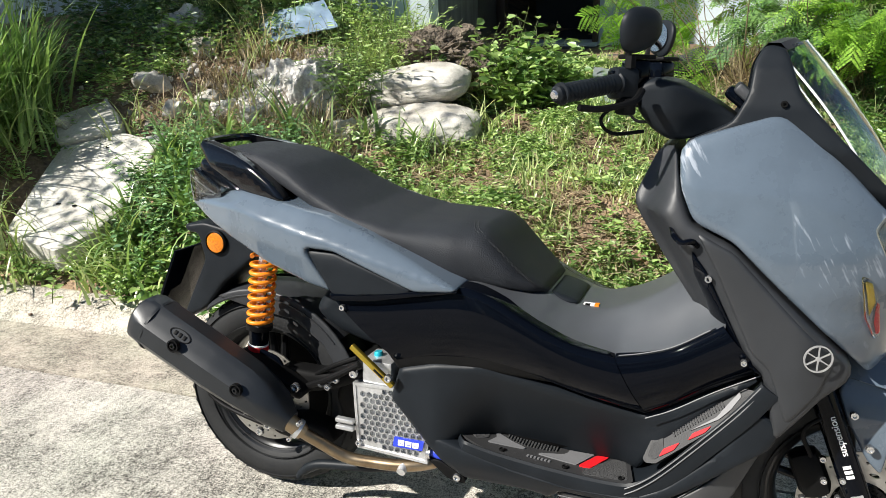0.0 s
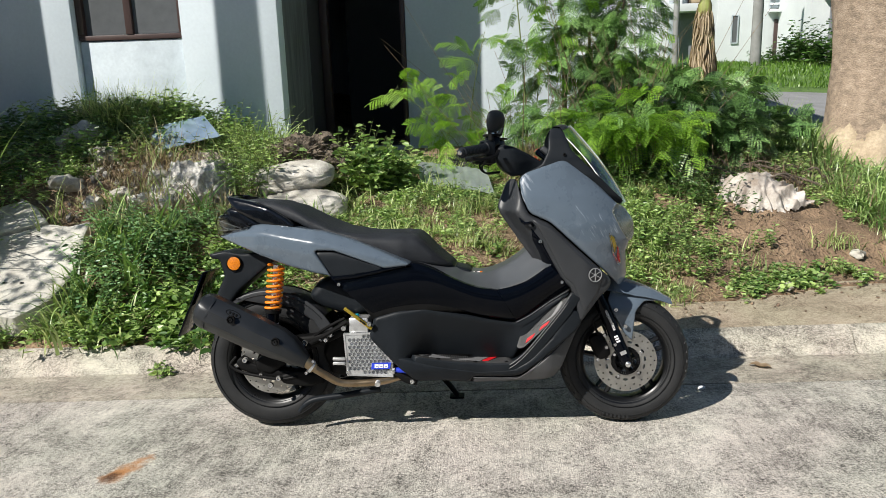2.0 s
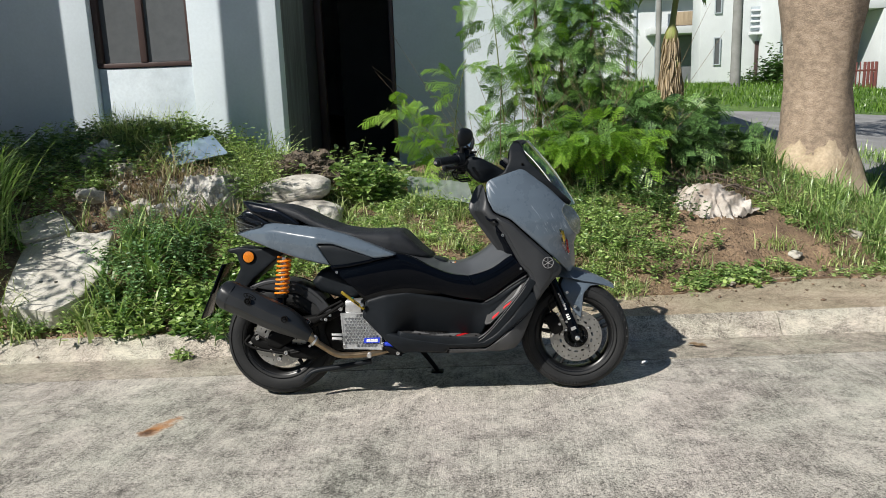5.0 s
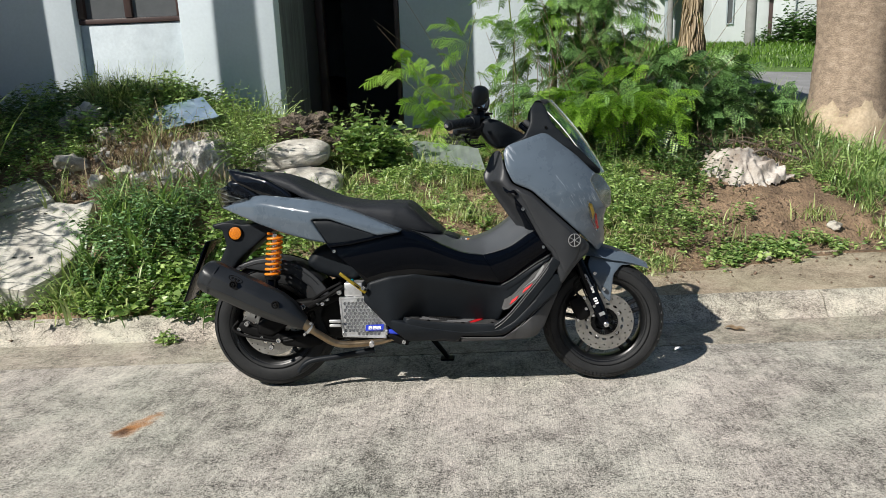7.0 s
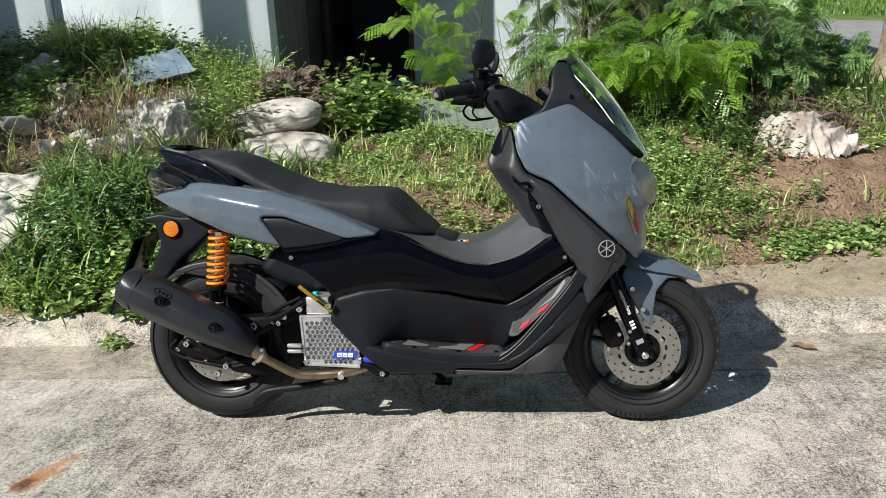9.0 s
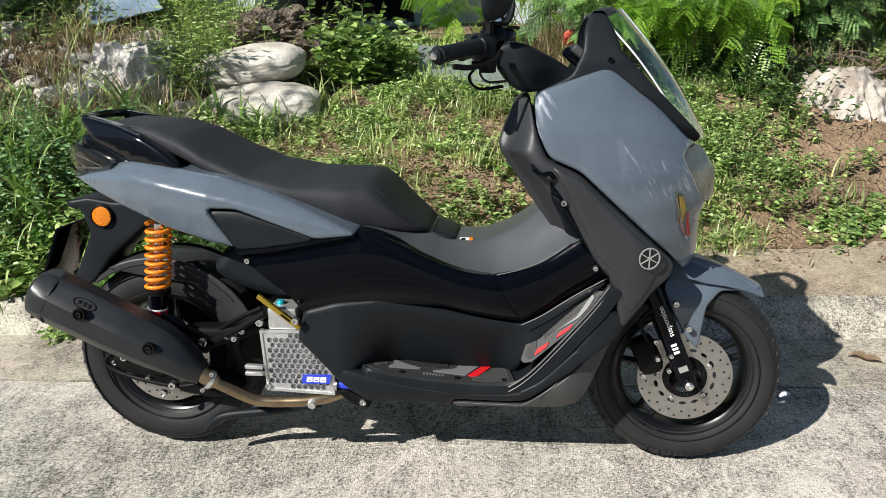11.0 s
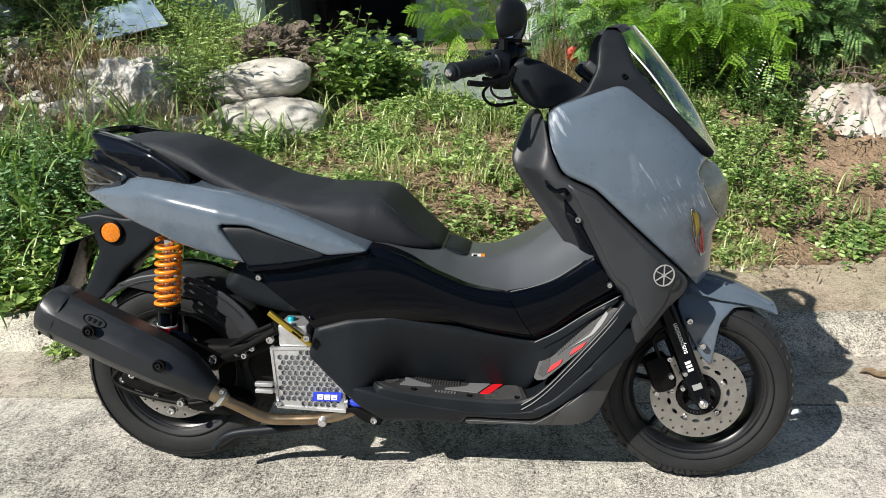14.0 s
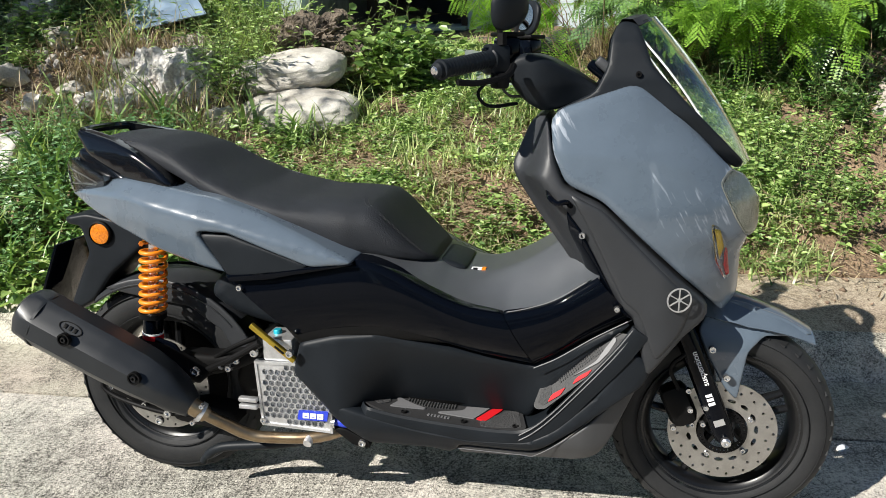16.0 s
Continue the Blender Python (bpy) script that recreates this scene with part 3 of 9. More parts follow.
road = empty("road", label="worn light grey concrete road with brushed surface and joints", category="road", kind="structure")
VR = [-9, -5, -3.4, -2.4, -1.6, -1.0, -0.6, -0.3, -0.1, -0.004]
for u0, u1, n in ((-7.6, -2.56, 30), (-2.55, 1.872, 40), (1.878, 6.4, 40), (6.41, 12, 30)):
    strip("slab", u0, u1, VR, None, n, lambda v: 0.0, M_ROAD, road)
kerb = empty("kerb", label="low rolled concrete kerb with gutter, dusty", category="kerb", kind="structure")
GV = [0.006, 0.08, 0.16, 0.24, 0.303]
KV = [0.306, 0.312, 0.322, 0.335, 0.35, 0.368, 0.385, 0.40, 0.415, 0.43, 0.445, 0.453, 0.458]


def kerb_prof(v):
    return -0.006 * float(sstep(0, 0.27, v)) + 0.078 * float(sstep(0.300, 0.40, v)) + 0.018 * float(sstep(0.385, 0.45, v)) - 0.006 * float(sstep(0.448, 0.460, v)) - 0.004 * float(sstep(0.6, 1.0, v))


def top_z(x, y):
    """The height of whatever lies uppermost: road, kerb, footway or soil."""
    v = kerb_v(x, y)
    if v > soil_edge(x) - 0.02:
        return ground_z(x, y)
    return road_z(x, y - max(0.0, v)) + (kerb_prof(v) if v > 0 else 0.0)


for u0, u1, n in ((-7.6, -2.56, 30), (-2.55, 1.84, 60), (1.846, 4.6, 50), (4.606, 9, 40)):
    strip("kerb_stone", u0, u1, KV, None, n, kerb_prof, M_KERB, kerb)
    strip("gutter", u0, u1, GV, None, n, kerb_prof, M_GUT, kerb)
footway = strip("footway", -7.6, 9.0, [0.463, 0.50, 0.6, 0.75, 0.9, 1.05, 1.2], None, 120, lambda v: kerb_prof(v) - 0.003, M_DUST, None)
tagged(footway, label="dusty tan concrete strip behind the kerb", category="pavement", kind="structure")

# side street behind the tree
bm = bmesh.new()
cl = [(3.6, 7.6), (5.2, 8.6), (7.2, 9.4), (9.5, 9.6), (14, 8.6), (24, 6.0)]
cl = [(v.x, v.y) for v in curve_pts([(a, b, 0) for a, b in cl], 8)]
rows = []
for i, (x, y) in enumerate(cl):
    a, b = cl[max(0, i - 1)], cl[min(len(cl) - 1, i + 1)]
    t = Vector((b[0] - a[0], b[1] - a[1])).normalized()
    rows.append([bm.verts.new((x - t.y * w, y + t.x * w, ground_z(x - t.y * w, y + t.x * w) + 0.03)) for w in np.linspace(-3.2, 3.0, 10)])
for a, b in zip(rows, rows[1:]):
    for i in range(9):
        bm.faces.new((a[i], a[i + 1], b[i + 1], b[i]))
side = part("side_street", bm, M_ASPH)
tagged(side, label="grey asphalt side street behind the tree", category="road", kind="structure")

# ---------------------------------------------------------------- the near house
house = empty("house", label="unfinished white rendered house with open doorway", category="house")


def wall(x0, x1, y0, y1, z0, z1, m=M_WALL, name="wall", label="", bevel=0.012):
    return part(name, box(bmesh.new(), x0, x1, y0, y1, z0, z1, bevel), m, house, label)


HT = 5.2
wall(-4.13, -2.985, 3.0, 3.16, 0.2, HT)
wall(-2.15, -1.405, 3.0, 3.16, 0.2, HT)
wall(-2.985, -2.15, 3.003, 3.16, 2.95, HT)
wall(-2.983, -2.152, 3.075, 3.155, 0.2, 1.625, M_SPAN, "spandrel", "stained grey-white panel under the window")
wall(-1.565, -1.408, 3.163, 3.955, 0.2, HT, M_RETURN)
wall(-1.565, -1.410, 3.958, 4.52, 0.2, HT, M_DARKIN, "door_jamb", "side of the unlit door recess, coloured near black")
wall(-0.622, 0.95, 4.4, 4.55, 0.2, HT)
wall(-1.405, -0.624, 4.403, 4.55, 2.75, HT)
wall(0.80, 0.95, 4.553, 9.0, 0.2, HT)
# its unseen front end is added to shade the left of the front wall
wall(-4.30, -4.133, 2.12, 9.0, 0.2, HT, label="plain side wall, run forward unseen to shade the front")
wall(-4.13, 0.95, 9.003, 9.15, 0.2, HT)
# added partition and floor in the same dark colour keep the doorway black
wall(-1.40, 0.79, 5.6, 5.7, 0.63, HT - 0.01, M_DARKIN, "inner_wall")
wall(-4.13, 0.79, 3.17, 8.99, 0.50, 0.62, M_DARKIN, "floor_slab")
wall(-4.35, 1.0, 2.98, 9.2, HT + 0.003, HT + 0.15, M_WALLG, "roof")
wall(-1.405, -1.335, 4.38, 4.47, 0.60, 2.75, M_FRAME, "door_frame", "dark timber door frame", 0.004)
wall(-0.665, -0.625, 4.38, 4.47, 0.60, 2.75, M_FRAME, "door_frame", "dark timber door frame", 0.004)
wall(-1.40, -0.62, 4.30, 4.55, 0.50, 0.645, M_WALLG, "doorstep", "rough concrete doorstep")

window = empty("window_1", label="brown-framed sliding window with dusty panes", category="window", kind="structure")
for x0, x1, y0, y1, z0, z1 in ((-2.983, -2.152, 3.062, 3.13, 1.628, 1.665), (-2.983, -2.93, 3.062, 3.13, 1.668, 2.948), (-2.19, -2.153, 3.062, 3.13, 1.668, 2.948), (-2.60, -2.545, 3.055, 3.135, 1.667, 2.948)):
    part("window_frame", box(bmesh.new(), x0, x1, y0, y1, z0, z1, 0.004), M_FRAME, window)
part("pane", box(bmesh.new(), -2.928, -2.602, 3.10, 3.105, 1.668, 2.946), M_PANE, window)
part("pane", box(bmesh.new(), -2.543, -2.192, 3.085, 3.09, 1.668, 2.946), M_PANE, window)

# unseen post beside the house, added to cast a shadow band on its wall
post = part("utility_post", lathe(bmesh.new(), [(0.14, 0), (0.125, 2.5), (0.108, 5.2)], 20, "z", (-3.64, 1.18, 0.3)), M_WALLG)
tagged(post, label="plain grey unseen post added to shadow the house wall", category="post")


# ---------------------------------------------------------------- the big tree
def lump(size, seed, rough=0.25, sub=4, power=2.6, wrinkle=0.0, flat=0.0):
    """A rounded lump with an uneven skin: stones and filled sacks."""
    bm = bmesh.new()
    bmesh.ops.create_icosphere(bm, subdivisions=sub, radius=1)
    for v in bm.verts:
        p = v.co.normalized()
        n_ = (abs(p.x) ** power + abs(p.y) ** power + abs(p.z) ** power) ** (-1 / power)
        q = p * n_
        f = 1 + rough * noise.noise(p * 1.7 + Vector((seed, 0, 0))) + rough * 0.5 * noise.noise(p * 4.1 + Vector((0, seed, 0)))
        if wrinkle:
            f += wrinkle * abs(noise.noise(Vector((p.x * 3, p.y * 9, p.z * 9)) + Vector((seed, seed, 0)))) + wrinkle * 0.6 * noise.noise(p * 16)
        q = q * f
        if flat and q.z < -flat:
            q.z = -flat
        v.co = (q.x * size[0], q.y * size[1], q.z * size[2])
    return bm


def trunk(name, at, prof, material, parent, lobes=5, seed=1.0, lean=(0, 0), seg=48, rough=0.05, label="", crust=None):
    bm = bmesh.new()
    rings = []
    zs = np.linspace(prof[0][0], prof[-1][0], 46)
    rs = np.interp(zs, [p[0] for p in prof], [p[1] for p in prof])
    for z, r in zip(zs, rs):
        ring = []
        for k in range(seg):
            a = 2 * math.pi * k / seg
            c, s = math.cos(a), math.sin(a)
            f = 1 + 0.10 * noise.noise((c * 1.2 + seed, s * 1.2, z * 0.7)) + rough * noise.noise((c * 3, s * 3 + seed, z * 3.2)) + 0.4 * rough * noise.noise((c * 9, s * 9 + seed, z * 9))
            f += 0.16 * max(0, 1 - z / 0.6) * max(0, math.cos(lobes * a + seed))
            rr = r * f
            if crust:
                rr += max(-0.03, min(0.012, (crust + 0.20 * noise.noise((c * 1.6, s * 1.6, 5.0)) + 0.10 * noise.noise((c * 5, s * 5, z * 5)) - z) * 0.10))
            ring.append(bm.verts.new((at[0] + lean[0] * z + rr * c, at[1] + lean[1] * z + rr * s, at[2] + z)))
        rings.append(ring)
    for a, b in zip(rings, rings[1:]):
        for k in range(seg):
            bm.faces.new((a[k], a[(k + 1) % seg], b[(k + 1) % seg], b[k]))
    bm.faces.new(rings[-1])
    return part(name, bm, material, parent, label, angle=80)


tree = empty("tree", label="thick grey-brown tree trunk on the grassy mound", category="tree")
trunk("trunk", (3.345, 4.05, 0.15), [(0, 0.46), (0.3, 0.39), (0.5, 0.35), (0.75, 0.325), (1.15, 0.30), (1.5, 0.32), (1.9, 0.365), (2.3, 0.375), (3.2, 0.34), (5, 0.28)], M_BARK, tree, seed=2.2, lean=(0.01, 0.02))
M_MUD = mat("dried_mud", (0.56, 0.455, 0.33), 0.95, spread=(0.34, 0.26, 0.17), scale=6, fine=50, bump=0.3, depth=0.008)
trunk("mud_crust", (3.345, 4.05, 0.15), [(0, 0.46), (0.3, 0.39), (0.5, 0.35), (0.75, 0.325), (0.9, 0.315)], M_MUD, tree, seed=2.2, lean=(0.01, 0.02), crust=0.58, label="pale dried mud round the foot of the trunk")

# knots and a stub where limbs have broken off
rk = random.Random(5)
for x, y, z, r in ((3.28, 3.82, 2.20, 0.090), (3.11, 4.06, 2.12, 0.12), (3.18, 3.92, 1.85, 0.075), (3.47, 3.84, 1.72, 0.070)):
    part("knot", lump((r, r * 0.8, r), rk.uniform(0, 40), 0.28, 4, 2.2, 0.05), M_BARK, tree, m=pose(x, y, z, rk.uniform(-20, 20), 0, rk.uniform(0, 90)))

tree_top = (3.2, 4.2, 4.9)
for k, (dx, dy, dz, r) in enumerate(((1.6, 0.6, 1.5, 0.12), (-1.5, 0.8, 1.7, 0.12), (0.2, 1.9, 1.6, 0.11), (0.3, -1.3, 2.0, 0.11), (1.0, 1.4, 2.6, 0.09))):
    o = Vector(tree_top) + Vector((0, 0, -0.15 * k))
    part("limb", tube(bmesh.new(), curve_pts([o, o + Vector((dx * 0.4, dy * 0.4, dz * 0.55)), o + Vector((dx, dy, dz))], 6), list(np.linspace(r * 1.5, r * 0.4, 13)), 10), M_BARK, tree)

# ---------------------------------------------------------------- the scooter
# built upright along x, then leant over on its stand
LEAN = 8.0
bike = empty("scooter", pose(0, 0, 0, -LEAN, 0, 0), label="blue-grey maxi scooter with black panels leaning on its side stand", category="scooter")
FW, RW = Vector((0.667, 0, 0.241)), Vector((-0.672, 0, 0.243))


def interp(x, a, b):
    return float(np.interp(x, a, b))


def bolt(at, r=0.007, parent=None, material=None, d=(0, -1, 0), proud=0.006):
    """A round-headed screw with a socket, facing d."""
    bm = bmesh.new()
    lathe(bm, [(r, -0.004), (r, proud * 0.6), (r * 0.85, proud), (r * 0.5, proud), (r * 0.45, proud * 0.4), (0, proud * 0.4)], 14, "z")
    m = Matrix.Translation(at) @ Vector(d).to_track_quat("Z", "Y").to_matrix().to_4x4()
    bmesh.ops.transform(bm, matrix=m, verts=bm.verts)
    return part("bolt", bm, material or M_STEEL, parent or bike, "steel bolt" if material is None else "")


# front cowl: wraps round the nose
def nose_x(z):
    return interp(z, [0.50, 0.56, 0.66, 0.70, 0.77, 0.84, 0.95, 1.02], [0.64, 0.668, 0.678, 0.705, 0.70, 0.672, 0.57, 0.48])


def cowl_w(x, z):
    t = (x - 0.30) / (nose_x(z) - 0.285)
    return 0.218 * math.sqrt(max(0.0, 1 - max(0.0, t) ** 2.6)) * interp(z, [0.5, 0.62, 0.75, 0.86, 0.95, 1.05], [0.86, 1.0, 1.0, 0.93, 0.80, 0.66]) + 0.006


COWL = [(0.279, 0.924), (0.300, 0.943), (0.438, 0.989, 0.025), (0.524, 0.930), (0.604, 0.848), (0.655, 0.80, 0.03), (0.672, 0.70), (0.66, 0.655), (0.668, 0.56), (0.640, 0.525), (0.603, 0.566), (0.447, 0.711), (0.383, 0.771), (0.313, 0.801), (0.286, 0.86)]
solid("front_cowl", COWL, cowl_w, M_COWL, bike, r=0.020, core=0.945, fillet=0.018, h=0.011, label="blue-grey painted front cowl")
SHIELD = [(0.237, 0.917), (0.268, 0.928), (0.283, 0.86), (0.309, 0.797), (0.380, 0.766), (0.444, 0.706), (0.600, 0.562), (0.594, 0.532), (0.555, 0.50), (0.511, 0.445), (0.486, 0.41), (0.464, 0.50), (0.452, 0.540), (0.40, 0.575), (0.370, 0.572), (0.281, 0.695), (0.209, 0.801), (0.200, 0.825)]


def shield_w(x, z):
    w = 0.212 - 0.03 * float(sstep(0.75, 0.93, z)) - 0.035 * float(sstep(0.50, 0.61, x))
    inner = np.interp(z, [0.56, 0.70, 0.81, 0.92], [0.375, 0.285, 0.207, 0.24])
    return w - 0.075 * (1 - float(sstep(0.0, 0.065, x - inner)))


solid("leg_shield", SHIELD, shield_w, M_MATTE, bike, r=0.010, core=0.93, fillet=0.016, h=0.010, label="matte black leg shield")
solid("shield_trim", [(0.316, 0.752), (0.345, 0.715), (0.425, 0.563), (0.455, 0.537), (0.372, 0.577), (0.345, 0.66), (0.322, 0.705)], lambda x, z: shield_w(x, z) + 0.006, M_GLOSS, bike, r=0.004, back=0.012, fillet=0.006, label="gloss black trim strip")
solid("shield_inlay", [(0.318, 0.786), (0.385, 0.754), (0.450, 0.690), (0.568, 0.575), (0.548, 0.512), (0.50, 0.45), (0.462, 0.55), (0.43, 0.575), (0.36, 0.715)], lambda x, z: shield_w(x, z) + 0.004, M_MATTE, bike, r=0.008, back=0.010, fillet=0.012)
bolt((0.348, -0.215, 0.704), 0.007)
bolt((0.421, -0.222, 0.561), 0.006)
bm = tube(bmesh.new(), curve_pts([(0.276, -0.19, 0.79), (0.283, -0.215, 0.777), (0.298, -0.232, 0.768), (0.315, -0.226, 0.770), (0.326, -0.205, 0.757)], 5), [0.004] * 5 + [0.0055] * 16, 8)
part("bag_hook", bm, M_GLOSS, bike, "black bag hook")

# emblem: a plain ring with three bars
bm = plate(circle(0, 0, 0.0245, 36), [circle(0, 0, 0.0222, 36)], -0.003, 0.0)
for k in range(3):
    box(bm, -0.0010, 0.0010, -0.0025, 0.0, -0.0215, 0.0215, 0, Matrix.Rotation(k * math.pi / 3, 4, "Y"))
lathe(bm, [(0.004, -0.003), (0.004, 0.0)], 16, "y")
part("emblem", bm, M_SILVER, bike, "round silver emblem", m=pose(0.537, -0.2115, 0.583, 0, 0, 16))

# gloss side panels
def along(pts, n):
    """n places at even steps along a smooth line."""
    c = curve_pts([(x, 0, z) for x, z in pts], 12)
    d = np.concatenate([[0], np.cumsum([(b - a).length for a, b in zip(c, c[1:])])])
    return [(float(np.interp(t, d, [p.x for p in c])), float(np.interp(t, d, [p.z for p in c]))) for t in np.linspace(0, d[-1], n)]


def skin(name, up, low, width, material, label="", n=44, lip=0.05, side=-1):
    """A smooth moulded panel between an upper and a lower edge line, bowed outwards, with edges that turn in."""
    U, L = along(up, n), along(low, n)
    bm = bmesh.new()
    rows = []
    for (ux, uz), (lx, lz) in zip(U, L):
        row = []
        for v, inn in [(0, lip), (0, 0.009), (0.012, 0.0045), (0.03, 0.002), (0.06, 0.0006)] + [(q, 0) for q in np.linspace(0.1, 0.9, 11)] + [(0.95, 0.001), (0.98, 0.004), (1.0, 0.010), (1.0, lip)]:
            x, z = ux + (lx - ux) * v, uz + (lz - uz) * v
            row.append(bm.verts.new((x, side * (width(x, z, v) - inn), z)))
        rows.append(row)
    for a, b in zip(rows, rows[1:]):
        for k in range(len(a) - 1):
            bm.faces.new((a[k], a[k + 1], b[k + 1], b[k]))
    bm.faces.new(rows[0]), bm.faces.new(rows[-1][::-1])
    return part(name, bm, material, bike, label, 55)


def gloss_w(x, z, v):
    return 0.216 + 0.018 * math.sin(math.pi * min(1, v + 0.08)) ** 0.8 - 0.012 * float(sstep(0.05, 0.40, x)) - 0.01 * v


for s in (-1, 1):
    skin("body_panel", [(-0.402, 0.588), (-0.30, 0.600), (-0.203, 0.620), (-0.118, 0.634), (-0.054, 0.622), (0.053, 0.571), (0.12, 0.546), (0.196, 0.534)], [(-0.245, 0.446), (-0.168, 0.467), (-0.065, 0.477), (0.04, 0.463), (0.150, 0.438), (0.262, 0.420)], gloss_w, M_GLOSS, "gloss black plastic body panel", side=s)
    skin("front_panel", [(0.1975, 0.534), (0.25, 0.546), (0.302, 0.566), (0.361, 0.606), (0.380, 0.62)], [(0.2635, 0.420), (0.31, 0.445), (0.38, 0.492), (0.456, 0.537)], gloss_w, M_GLOSS, "gloss black plastic body panel", n=20, side=s)
    bm = tube(bmesh.new(), curve_pts([(0.205, s * 0.215, 0.538), (0.25, s * 0.213, 0.549), (0.302, s * 0.211, 0.569), (0.361, s * 0.208, 0.608)], 6), 0.0012, 6)
    part("panel_lip", bm, M_EDGE, bike)
    bm = tube(bmesh.new(), curve_pts([(0.262, s * 0.205, 0.4165), (0.31, s * 0.203, 0.4415), (0.38, s * 0.200, 0.489), (0.452, s * 0.198, 0.532)], 6), 0.0012, 6)
    part("panel_lip", bm, M_EDGE, bike)
both("panel_edge", [(-0.392, 0.592), (-0.385, 0.577), (-0.30, 0.586), (-0.205, 0.607), (-0.11, 0.627), (-0.11, 0.632), (-0.203, 0.619)], 0.243, M_GLOSS, bike, r=0.003, back=0.008, fillet=0.003)
bolt((-0.366, -0.232, 0.562), 0.007)

# matte knee panels below, foot boards and skirts
def knee_w(x, z):
    under = max(0.0, min(1.0, (0.475 - z) / 0.205))
    front = float(sstep(0.20, 0.32, x))
    return (0.212 - 0.104 * under ** 1.15 * float(sstep(-0.175, -0.02, x))) * (1 - front) + 0.183 * front


KNEE = [(-0.250, 0.440), (-0.168, 0.463), (-0.065, 0.472), (0.15, 0.431), (0.257, 0.416), (0.45, 0.53), (0.458, 0.512), (0.375, 0.435), (0.30, 0.352), (0.268, 0.30), (0.25, 0.262), (0.10, 0.255), (-0.02, 0.268), (-0.12, 0.285), (-0.145, 0.240), (-0.187, 0.270), (-0.221, 0.307), (-0.272, 0.362)]
solid("knee_panel", KNEE, knee_w, M_LOWER, bike, r=0.014, core=0.86, fillet=0.012, h=0.011, label="matte black lower side panel")
PATHF = [(-0.135, 0.296), (-0.10, 0.288), (-0.03, 0.276), (0.08, 0.266), (0.20, 0.262), (0.255, 0.272), (0.30, 0.312), (0.36, 0.386), (0.42, 0.462), (0.458, 0.520)]


def board(side):
    """The foot board: a shelf between the knee panel and a raised outer rim, running up the leg shield."""
    bm = bmesh.new()
    rows = []
    pts = curve_pts([(x, 0, z) for x, z in PATHF], 5)
    n = len(pts)
    for i, p in enumerate(pts):
        t = (pts[min(i + 1, n - 1)] - pts[max(i - 1, 0)]).normalized()
        up = Vector((-t.z, 0, t.x))
        f = i / (n - 1)
        out = 0.205 + 0.012 * float(sstep(0.5, 1, f)) - 0.05 * float(sstep(0.12, 0.0, f))
        sec = [(0.10, -0.002), (out - 0.012, -0.004), (out - 0.009, 0.003), (out - 0.004, 0.005), (out, 0.0), (out + 0.002, -0.014), (out - 0.004, -0.034), (0.10, -0.036)]
        rows.append([bm.verts.new(p + up * h + Vector((0, side * y, 0))) for y, h in sec])
    for a, b in zip(rows, rows[1:]):
        for k in range(8):
            bm.faces.new((a[k], a[(k + 1) % 8], b[(k + 1) % 8], b[k]))
    bm.faces.new(rows[0]), bm.faces.new(rows[-1][::-1])
    return part("foot_board", bm, M_LOWER, bike, "matte black foot board with raised rim", 30)


board(-1), board(1)
SKIRT = [(-0.200, 0.284), (-0.165, 0.294), (-0.13, 0.286), (-0.1, 0.277), (-0.05, 0.266), (0.0, 0.256), (0.12, 0.240), (0.25, 0.247), (0.307, 0.280), (0.38, 0.355), (0.455, 0.470), (0.500, 0.44), (0.484, 0.392), (0.346, 0.275), (0.272, 0.220), (0.238, 0.216), (0.102, 0.217), (0.094, 0.190), (0.044, 0.199), (-0.104, 0.196)]
solid("side_skirt", SKIRT, lambda x, z: 0.207 + 0.003 * float(sstep(-0.06, -0.15, x)) - 0.02 * float(sstep(0.25, 0.19, z)), M_LOWER, bike, r=0.007, core=0.90, fillet=0.014, h=0.011)
M_SKIRT = mat("grey_black_plastic", (0.045, 0.046, 0.048), 0.5, fine=600, bump=0.1, depth=0.0004)
both("lower_skirt", [(0.104, 0.213), (0.238, 0.212), (0.270, 0.214), (0.346, 0.268), (0.484, 0.386), (0.425, 0.252), (0.398, 0.214), (0.349, 0.202), (0.10, 0.192)], lambda x, z: 0.200 - 0.02 * float(sstep(0.25, 0.19, z)) - 0.05 * float(sstep(0.36, 0.48, x)), M_SKIRT, bike, r=0.005, back=0.03, fillet=0.010, label="dark grey lower skirt")
bm = tube(bmesh.new(), curve_pts([(0.104, -0.204, 0.2155), (0.238, -0.204, 0.2145), (0.272, -0.203, 0.217), (0.346, -0.2, 0.272), (0.484, -0.158, 0.39)], 6), 0.0008, 6)
part("skirt_edge", bm, M_EDGE, bike, "thin pale edge of the skirt")


LINE = curve_pts([(x, 0, z) for x, z in PATHF], 12)


def floor_piece(name, poly, lift, material, label="", parent=None):
    """A thin moulded piece lying on the near foot board; poly holds its corners as place along and half width."""
    bm = bmesh.new()
    X, Z = [p.x for p in LINE], [p.z for p in LINE]
    top = [bm.verts.new((x, -w, interp(x, X, Z) + lift)) for x, w in dense(rounded(poly, 0.004), 0.008)]
    f = bm.faces.new(top)
    r = bmesh.ops.extrude_face_region(bm, geom=[f])
    bmesh.ops.translate(bm, vec=(0, 0, -lift - 0.002), verts=[v for v in r["geom"] if isinstance(v, bmesh.types.BMVert)])
    bmesh.ops.triangulate(bm, faces=bm.faces)
    return part(name, bm, material, parent or bike, label, 25)


